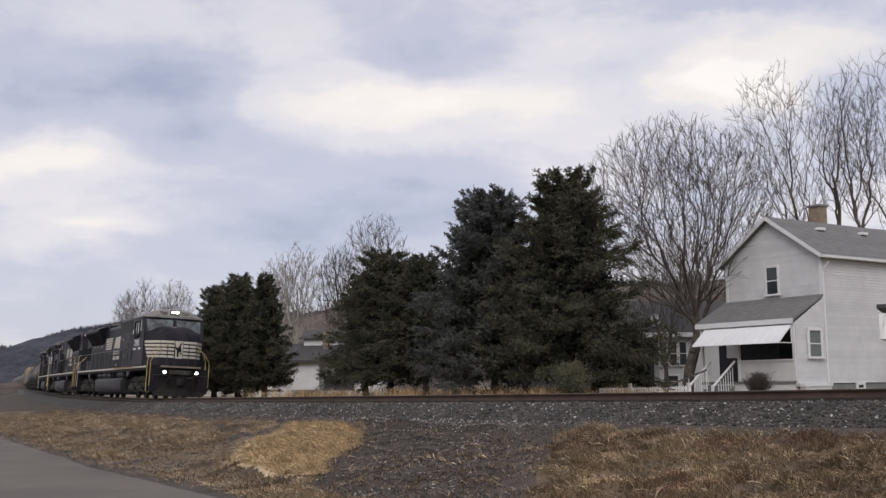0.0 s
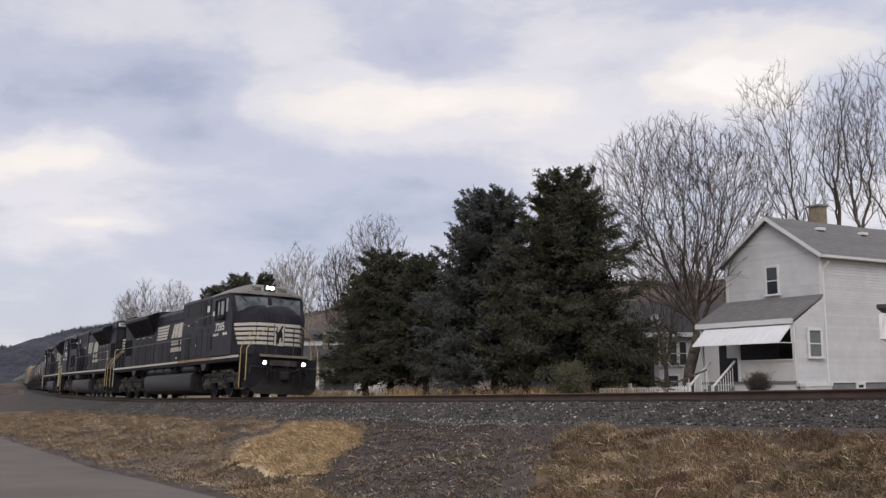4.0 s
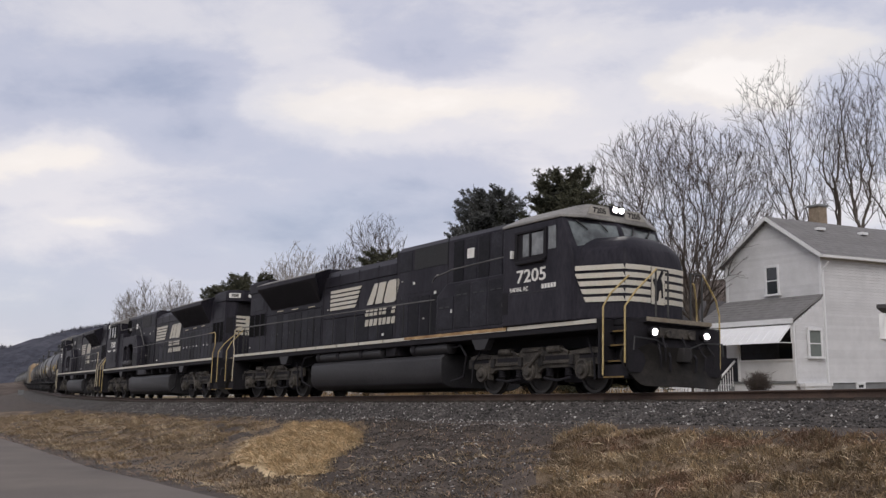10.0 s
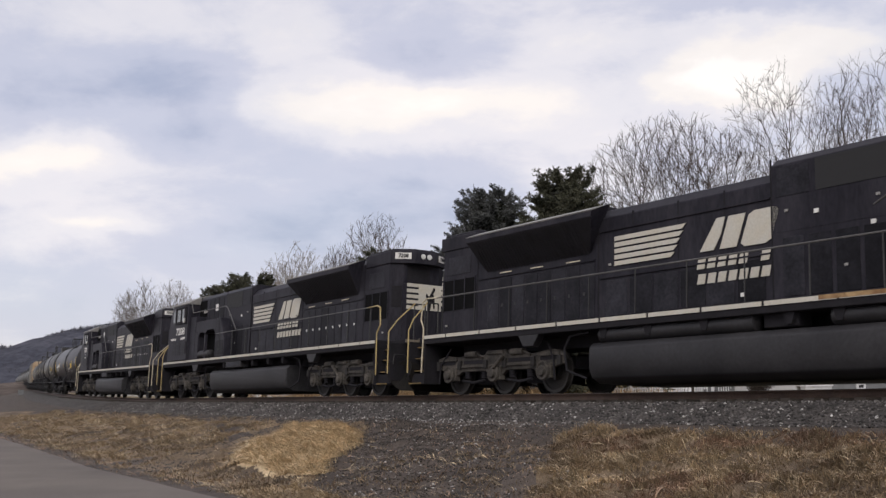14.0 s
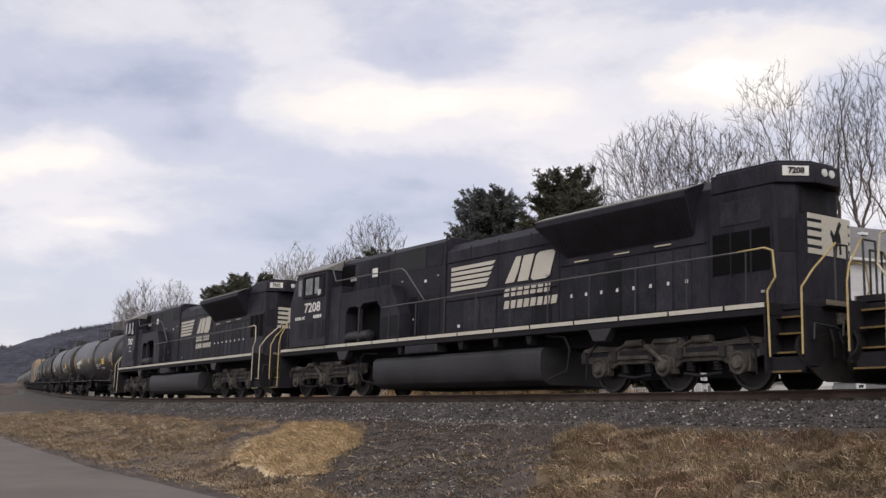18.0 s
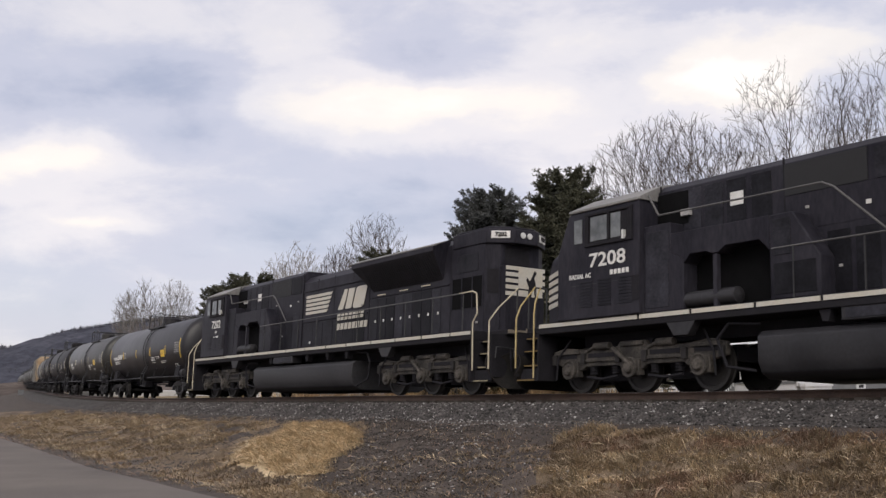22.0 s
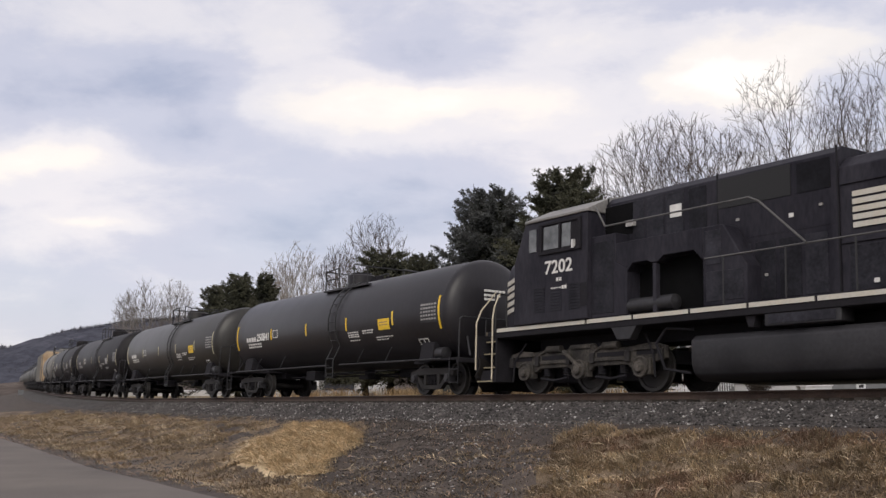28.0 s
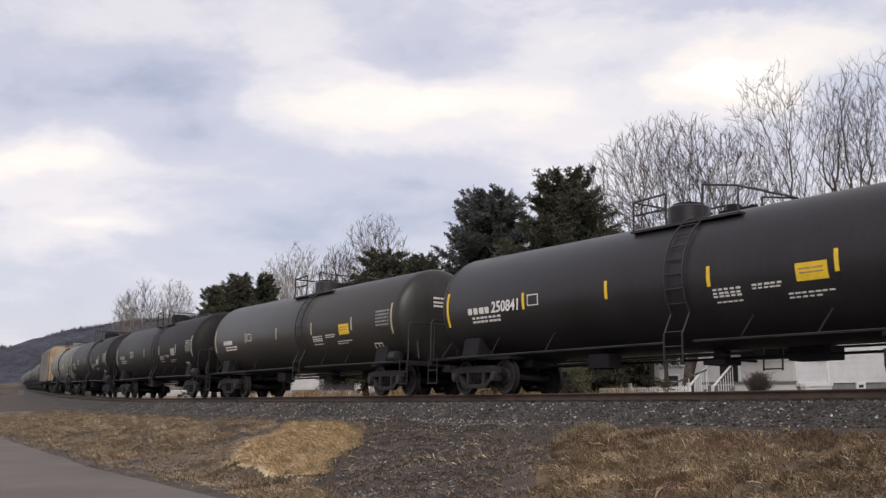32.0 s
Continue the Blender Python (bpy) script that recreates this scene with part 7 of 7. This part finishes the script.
def far_white_house():
    """Low white house beyond the row of spruces."""
    h = tagged(new("low_white_house"), "low white house with grey roof behind the spruces", "house")
    h.matrix_basis = pose(*spot(516, 690, 78)[:2], 0, 0, 0, -8)
    part("wall", Shape().box(0, 2.05, 0, 5, FAR_Z - 0.1, 2.05).box(2.05, 6.5, 1.0, 5, FAR_Z - 0.1, 2.0).box(-3.5, 0, 2.0, 5, FAR_Z - 0.1, 0.4), M_SIDING, h)
    part("foundation", Shape().box(-0.01, 2.06, -0.02, 0.02, FAR_Z - 0.1, -0.05), M_CONC, h)
    part("wall_upper", Shape().box(0.3, 6.2, 2.2, 6.0, 2.6, 3.8), M_SIDING, h)
    # flat dark plate in place of the shade inside the carport
    part("carport_shade", Shape().box(2.2, 4.4, 0.9, 1.0, -0.1, 0.95), M_SHADE, h, "dark plate painted as the shaded carport opening")
    part("porch_band", Shape().box(2.05, 6.5, 0.85, 1.0, 1.0, 2.0), M_SIDING, h)
    part("porch_post", Shape().box(2.0, 2.12, 0.8, 0.92, FAR_Z, 2.0), M_TRIM, h)
    part("roof", Shape().prism([(-0.5, 1.95), (2.6, 3.3), (2.6, 3.4), (-0.5, 2.08)], -0.8, 7.0, "x"), M_DKSHINGLE, h, "grey low-pitched roof")
    part("upper_roof", Shape().prism([(1.9, 3.7), (4.2, 4.4), (6.4, 3.7), (6.4, 3.8), (4.2, 4.5), (1.9, 3.8)], 0.0, 6.5, "x"), M_DKSHINGLE, h)
    part("chimney", Shape().box(1.9, 2.3, 1.6, 2.0, 2.6, 4.2), M_BRICK, h)
    part("window", Shape().box(4.6, 5.6, 0.82, 0.86, 1.1, 1.8), M_WINDOW, h)
    return h


def rear_house():
    """House with a dark roof between the maple and the spruces."""
    h = tagged(new("dark_roofed_house"), "white house with dark roof behind the maple", "house")
    x, y, z = spot(1168, 690, 64)
    h.matrix_basis = pose(x, y, 0, 0, 0, 10)
    part("wall", Shape().box(0, 5.5, 0, 6, FAR_Z - 0.1, 3.1), M_SIDING, h)
    part("wall_wing", Shape().box(-6.5, 0, 0.8, 6, FAR_Z - 0.1, 2.9), M_SHADE, h)
    part("roof", Shape().prism([(-0.5, 2.95), (3.0, 5.1), (6.5, 2.95), (6.5, 3.15), (3.0, 5.3), (-0.5, 3.15)], -7, 6, "x"), M_DKSHINGLE, h, "dark shingled roof")
    part("eave_trim", Shape().box(-1.4, 5.8, -0.56, -0.48, 2.9, 3.16), M_TRIM, h)
    for k in range(3):
        window_unit(h, pose(0.28 + 0.62 * k, 0, 1.25, 0, 0, 0), 0.42, 1.35, "tall narrow window")
    window_unit(h, pose(0.85, 0, -0.05, 0, 0, 0), 0.6, 0.65, "low square window")
    part("satellite_dish", Shape().lathe([(0, 0.02), (0.05, 0.2), (0.14, 0.38)], (-0.2, -0.2, 3.9), "y", 14), M_TRIM, h, "pale satellite dish on the roof")
    return h


def side_awning():
    """Edge of the neighbouring porch with its white awning."""
    h = tagged(new("neighbour_porch"), "neighbouring porch roof with white awning", "porch")
    x, y, z = spot(1556, 600, 36)
    h.matrix_basis = pose(x, y, 0, 0, 0, -26)
    part("awning", Shape().prism([(0.0, z), (0.25, z + 0.85), (0.28, z + 0.85), (0.03, z - 0.02)], 0.0, 2.5, "y").box(0.03, 3.0, 0.0, 0.03, z, z + 0.85), M_AWNING, h)
    part("roof_edge", Shape().box(-0.02, 3.5, -0.1, 2.5, z + 1.0, z + 1.16), M_DKSHINGLE, h, bevel=0.03)
    part("post", Shape().box(1.6, 1.75, 0.0, 0.15, FAR_Z - 0.1, z + 1.0), M_TRIM, h)
    part("deck", Shape().box(1.3, 3.2, 0.0, 2.5, FAR_Z - 0.1, 0.1), M_CONC, h)


far_white_house()
rear_house()
side_awning()


def picket_fence():
    fence = tagged(new("picket_fence"), "low white picket fence behind the railway", "fence", kind="structure")
    a, b = Vector(spot(1062, 690, 41)), Vector(spot(1222, 690, 43))
    n = 38
    d = (b - a)
    ang = math.degrees(math.atan2(d.y, d.x))
    picket = Shape().prism([(-0.035, FAR_Z), (0.035, FAR_Z), (0.035, 0.04), (0, 0.09), (-0.035, 0.04)], -0.012, 0.012, "y").mesh("picket", 0)
    for k in range(n):
        p = a.lerp(b, k / (n - 1))
        part("picket", picket, M_TRIM, fence, m=pose(p.x, p.y, 0.0 - 0.05 * (1 - k / n) + random.uniform(-0.015, 0.015), 0, 0, ang))
    for z in (-0.35, -0.05):
        part("fence_rail", Shape().box(0, (b - a).length, 0.012, 0.05, z, z + 0.07), M_TRIM, fence, m=pose(a.x, a.y, 0, 0, 0, ang))
    for f in (0.32, 0.98):
        p = a.lerp(b, f)
        part("fence_post", Shape().box(-0.06, 0.06, -0.06, 0.06, FAR_Z - 0.05, 0.2), M_TRIM, fence, m=pose(p.x, p.y, 0, 0, 0, ang))
    ramp = tagged(new("ramp_railing"), "dark wooden ramp railing beside the porch steps", "railing", kind="structure")
    p, q = Vector(spot(1165, 690, 44.5)), Vector(spot(1250, 655, 46))
    part("top_rail", Shape().cyl(p, q, 0.04, 6), M_BARK, ramp)
    for k in range(9):
        s = p.lerp(q, k / 8)
        part("baluster", Shape().cyl((s.x, s.y, FAR_Z), s, 0.02, 5), M_TRIM if k > 4 else M_BARK, ramp)


picket_fence()
lot = Shape().add([(-38, 112, -0.10), (-9, 84, -0.12), (-6, 92, -0.10), (-36, 126, -0.08), (-38, 112, -0.7), (-9, 84, -0.7), (-6, 92, -0.7), (-36, 126, -0.7)], [(0, 1, 2, 3), (0, 4, 5, 1), (1, 5, 6, 2), (2, 6, 7, 3), (3, 7, 4, 0)])
tagged(new("pavement", lot.mesh("pavement")), "pale concrete lot beyond the spruces", "pavement", kind="structure").data.materials.append(mat("pale_concrete", (0.5, 0.49, 0.475), 0.9, var=0.12, scale=0.3, fine=6, bump=0.1))


# ---- things far down the road ----
def far_vehicle(px, Y, m, label, van):
    x, y, z = spot(px, 692, Y)
    car = tagged(new("van" if van else "car"), label, "van" if van else "car")
    car.matrix_basis = pose(x, Y, -1.5, 0, 0, -65)
    h = 2.3 if van else 1.0
    part("body", Shape().prism([(-2.2, 0.35), (2.2, 0.35), (2.25, 0.8), (1.3, 0.95), (1.0, h), (-2.2, h)] if van else [(-2.1, 0.3), (2.1, 0.3), (2.1, 0.75), (1.2, 0.85), (0.6, 1.4), (-1.0, 1.4), (-1.7, 0.9), (-2.1, 0.85)], -0.85, 0.85, "y"), m, car, bevel=0.06)
    part("windscreen", Shape().add([(1.22, -0.7, 0.97), (1.22, 0.7, 0.97), (0.98, 0.7, h - 0.2), (0.98, -0.7, h - 0.2)] if van else [(1.18, -0.7, 0.9), (1.18, 0.7, 0.9), (0.66, 0.7, 1.36), (0.66, -0.7, 1.36)], [(0, 1, 2, 3)]), M_WINDOW, car, m=pose(0.03, 0, 0.02))
    for wx in (-1.4, 1.4):
        for sd in (1, -1):
            part("wheel", Shape().lathe([(-0.1, 0.01), (-0.1, 0.32), (0.1, 0.32), (0.1, 0.01)], (wx, sd * 0.78, 0.32), "y", 16), M_DARK, car)


far_vehicle(21, 230, M_VAN, "white van parked far down the road", True)
far_vehicle(7, 215, M_CARPAINT, "dark car parked far down the road", False)
cab_x, cab_y, _ = spot(37, 690, 150)
box = tagged(new("signal_cabinet"), "grey trackside signal cabinet", "cabinet")
box.matrix_basis = pose(cab_x, cab_y, -0.9, 0, 0, 20)
part("housing", Shape().box(-0.36, 0.36, -0.3, 0.3, 0, 0.95), M_CONC, box, bevel=0.03)
part("lid", Shape().box(-0.4, 0.4, -0.34, 0.34, 0.95, 1.02), M_CONC, box)


# ---- stones, grass and straw ----
def lift(x, y):
    """Ground height with the same unevenness as the sheet."""
    z, s, q = ground_z(x, y)
    w = uneven(x, y)
    edge = np.clip((9.9 - q) / 1.0, 0, 1) * np.clip((q - 3.0) / 1.0, 0, 1)
    return z + w * edge + hump(s, q)


def stones(name, s, q, size, material, label, rng, on_bed):
    n = len(s)
    if on_bed:
        h = np.interp(q, (1.3, 1.7, 2.75, 3.2), (-0.25, -0.29, -0.70, -0.95))
        x, y, z = on_line(s, q, h)
        zg = lift(x, y)
        z = np.maximum(z, zg)
    else:
        x, y, _ = beside(s, q)
        z = lift(x, y)
    dirs = np.array([(1, 0, 0), (-1, 0, 0), (0, 1, 0), (0, -1, 0), (0, 0, 1), (0, 0, -1)], float)
    faces = np.array([(0, 2, 4), (2, 1, 4), (1, 3, 4), (3, 0, 4), (2, 0, 5), (1, 2, 5), (3, 1, 5), (0, 3, 5)])
    r = size[:, None, None] * rng.uniform(0.55, 1.2, (n, 6, 1))
    v = dirs[None] * r + rng.normal(0, 0.22, (n, 6, 3)) * size[:, None, None]
    a = rng.uniform(0, 6.283, n)
    c, sn = np.cos(a)[:, None], np.sin(a)[:, None]
    v = np.stack([v[..., 0] * c - v[..., 1] * sn, v[..., 0] * sn + v[..., 1] * c, v[..., 2] * 0.75], -1)
    v += np.stack([x, y, z + size * 0.25], 1)[:, None]
    f = (faces[None] + (np.arange(n) * 6)[:, None, None]).reshape(-1, 3)
    ob = new(name, raw_mesh(name, v.reshape(-1, 3), f, material))
    return tagged(ob, label, "gravel", kind="stuff")


def blades(name, x, y, z, length, width, flat, material, label, rng, az=None):
    """Narrow bent blades; flat 0 stands up, 1 lies down."""
    n = len(x)
    a = rng.uniform(0, 6.283, n) if az is None else az
    f = np.clip(flat + rng.normal(0, 0.2, n), 0.0, 0.98)
    d = np.stack([np.cos(a) * f, np.sin(a) * f, np.sqrt(1 - f * f) + 0.02], 1)
    w = np.stack([-np.sin(a), np.cos(a), rng.normal(0, 0.4, n)], 1) * (width * rng.uniform(0.6, 1.3, n))[:, None]
    P = np.stack([x, y, z], 1)
    L = length[:, None]
    bend = np.stack([np.cos(a), np.sin(a), -0.6 * np.ones(n)], 1) * L * 0.25
    v = np.stack([P - w, P + w, P + d * L * 0.6 + w * 0.7, P + d * L * 0.6 - w * 0.7, P + d * L + bend], 1)
    k = (np.arange(n) * 5)[:, None]
    tri = np.concatenate([k + np.array([[0, 1, 2]]), k + np.array([[0, 2, 3]]), k + np.array([[3, 2, 4]])])
    return tagged(new(name, raw_mesh(name, v.reshape(-1, 3), tri, material)), label, "grass", kind="stuff")


def tufts(rng, s, q, per, spread, tall, downhill, wander):
    """Blade roots, lengths and headings for grass tufts at places beside the line."""
    x, y, _ = beside(s, q)
    k = len(x)
    bx = np.repeat(x, per) + rng.normal(0, spread, k * per)
    by = np.repeat(y, per) + rng.normal(0, spread, k * per)
    length = np.repeat(rng.uniform(*tall, k), per) * rng.uniform(0.6, 1.2, k * per)
    az = np.repeat(rng.normal(radians(downhill), wander, k), per) + rng.normal(0, 0.55, k * per)
    return bx, by, lift(bx, by) - 0.015, length, az


def ground_cover():
    rng = np.random.default_rng(17)
    n = 21000
    s = rng.uniform(-34, 19, n)
    q = 1.32 + 1.55 * rng.uniform(0, 1, n) ** 0.9
    size = rng.uniform(0.018, 0.042, n) * np.where(rng.random(n) < 0.07, 1.4, 1)
    stones("ballast_stones", s, q, size, M_STONE, "loose grey crushed-stone ballast", rng, True)
    n = 9000
    s = rng.uniform(-32, 10, n)
    q = rng.normal(3.35, 0.45, n)
    stones("shoulder_stones", s, q, rng.uniform(0.010, 0.030, n), M_STONE, "scattered stones along the ballast foot", rng, False)
    n = 1250
    stones("pale_stones", rng.uniform(-30, 19, n), rng.normal(2.2, 0.5, n).clip(1.4, 2.9), rng.uniform(0.016, 0.042, n), M_PALESTONE, "pale limestone pieces among the ballast", rng, True)
    n = 420
    stones("pale_stone_line", rng.normal(3.5, 4.2, n), rng.normal(3.2, 0.30, n), rng.uniform(0.012, 0.036, n), M_PALESTONE, "line of pale stones along the shoulder", rng, False)
    n = 520
    q = rng.uniform(3.6, 9.5, n)
    stones("pale_pebbles", rng.normal(7.0 + (q - 5) * 1.2, 2.6, n), q, rng.uniform(0.012, 0.035, n), M_PALESTONE, "pale pebbles on the bank", rng, False)
    n = 15000
    q = 3.5 + 6.3 * rng.uniform(0, 1, n) ** 1.2
    s = rng.normal(6.6 + (q - 5) * 1.2, 2.3, n)
    stones("spilled_gravel", s, q, rng.uniform(0.010, 0.026, n), M_DIRTYSTONE, "gravel spilled down the bank", rng, False)
    n = 1500
    q = rng.uniform(3.6, 10.4, n)
    s = rng.normal(-2.6 + (q - 4.2) * 1.15, 0.55, n)
    stones("gully_gravel", s, q, rng.uniform(0.010, 0.030, n), M_STONE, "grey gravel washed down a gully", rng, False)
    # dry grass in tufts that lean down the bank
    t = 26000
    ts, tq = np.where(rng.random(t) < 0.66, rng.uniform(-36, 21, t), rng.uniform(9, 21, t)), rng.uniform(3.55, 11.2, t)
    x, y, _ = beside(ts, tq)
    gap = lumps(x, y, 1.6, 11.0)
    knot = lumps(x, y, 0.42, 15.0)
    hollow = gravel_patch(ts, tq)
    gully = np.abs(ts - (-2.6 + (tq - 4.2) * 1.15)) < 0.7
    straw = straw_patch(ts, tq) < 1.0
    start = np.interp(ts, (-40, -20, 0, 8, 12, 21), (4.2, 4.0, 4.2, 4.1, 3.5, 3.6)) + rng.normal(0, 0.15, t)
    keep = (gap < 0.5) & (knot > -0.16) & (tq < road_edge(ts) - 0.25 - rng.exponential(0.25, t)) & ~straw & (~(hollow | gully) | (rng.random(t) < 0.13)) & (tq > start)
    red = lumps(x, y, 1.9, 41.0) + 0.30 * np.clip((ts - 13) / 4, -1, 1) > 0.34
    for name, material, sel, label in (("dry_grass", M_BLADE, keep & ~red, "matted brown winter grass on the bank"), ("russet_grass", M_REDBLADE, keep & red, "russet dead grass and bramble on the bank")):
        bx, by, bz, tall, az = tufts(rng, ts[sel], tq[sel], 11, 0.075, (0.07, 0.19), -112, 0.9)
        blades(name, bx, by, bz, tall, 0.0062, 0.76, material, label, rng, az=az)
    # bits of dead stalk and leaf lying over the bare soil
    n = 16000
    s, q = rng.uniform(-32, 20, n), rng.uniform(3.3, 11.0, n)
    ok = (straw_patch(s, q) > 1.1) & (q < road_edge(s) + 0.1)
    x, y, _ = beside(s[ok], q[ok])
    blades("stalk_litter", x, y, lift(x, y) + 0.004, rng.uniform(0.03, 0.11, len(x)), 0.007, 0.95, M_REDBLADE, "brown stalk and leaf litter on the bank", rng)
    # paler clumps that lean over
    t = 9000
    ts = np.where(rng.random(t) < 0.60, rng.uniform(-36, 0.5, t), rng.uniform(10, 21, t))
    tq = rng.uniform(3.7, 10.2, t)
    x, y, _ = beside(ts, tq)
    streak = lumps(x * 0.6 + y * 0.8, (y * 0.6 - x * 0.8) * 3.0, 1.5, 23.0)
    gully = np.abs(ts - (-2.6 + (tq - 4.2) * 1.15)) < 0.7
    keep = (streak > 0.10) & ~gravel_patch(ts, tq) & ~gully & (straw_patch(ts, tq) > 1.3) & (tq < road_edge(ts) - 0.6)
    bx, by, bz, tall, az = tufts(rng, ts[keep], tq[keep], 14, 0.07, (0.10, 0.26), -128, 0.5)
    blades("pale_grass_clumps", bx, by, bz, tall, 0.0065, 0.72, M_GOLDBLADE, "pale golden clumps of dead grass", rng, az=az)
    # straw mulch
    n = 34000
    qq = rng.uniform(3.9, 9.1, n * 2)
    ss = 1.5 + 1.35 * (qq - 4.5) + rng.uniform(-2.7, 2.7, n * 2)
    keep = straw_patch(ss, qq) < 1.0 + rng.normal(0, 0.25, n * 2)
    ss, qq = ss[keep], qq[keep]
    n = len(ss)
    x, y, _ = beside(ss, qq)
    blades("straw_mulch", x, y, lift(x, y) + rng.uniform(0.0, 0.05, n), rng.uniform(0.08, 0.24, n), 0.0048, 0.93, M_STRAW, "pale straw spread over a low hump", rng, az=rng.normal(radians(-122), 0.6, n))
    # tall dry grass under the spruces
    n = 30000
    Y = rng.uniform(36, 60, n)
    x = rng.uniform(-12, 8, n)
    thick = lumps(x, Y, 1.3, 31.0) > 0.0
    x, Y = x[thick], Y[thick]
    _, off, _ = nearest(x, Y)
    ok = off < -4.5
    x, Y = x[ok], Y[ok]
    n = len(x)
    blades("tall_dry_grass", x, Y, np.full(n, FAR_Z), rng.uniform(0.3, 0.9, n), 0.010, 0.3, M_TALLGRASS, "orange-brown tall grass under the spruces", rng)


ground_cover()


def motions():
    times = [k * 0.5 for k in range(65)]
    for thing, u, half, back in TRAIN:
        walk(thing, [(t, car_pose(u, half, t, back)) for t in times])
    turns = [k * 0.2 for k in range(161)]
    for wheel, radius, way in WHEELS:
        x, y, z = wheel.matrix_basis.translation
        walk(wheel, [(t, pose(x, y, z) @ Matrix.Rotation(way * travelled(t) / radius, 4, "Y")) for t in turns])


motions()
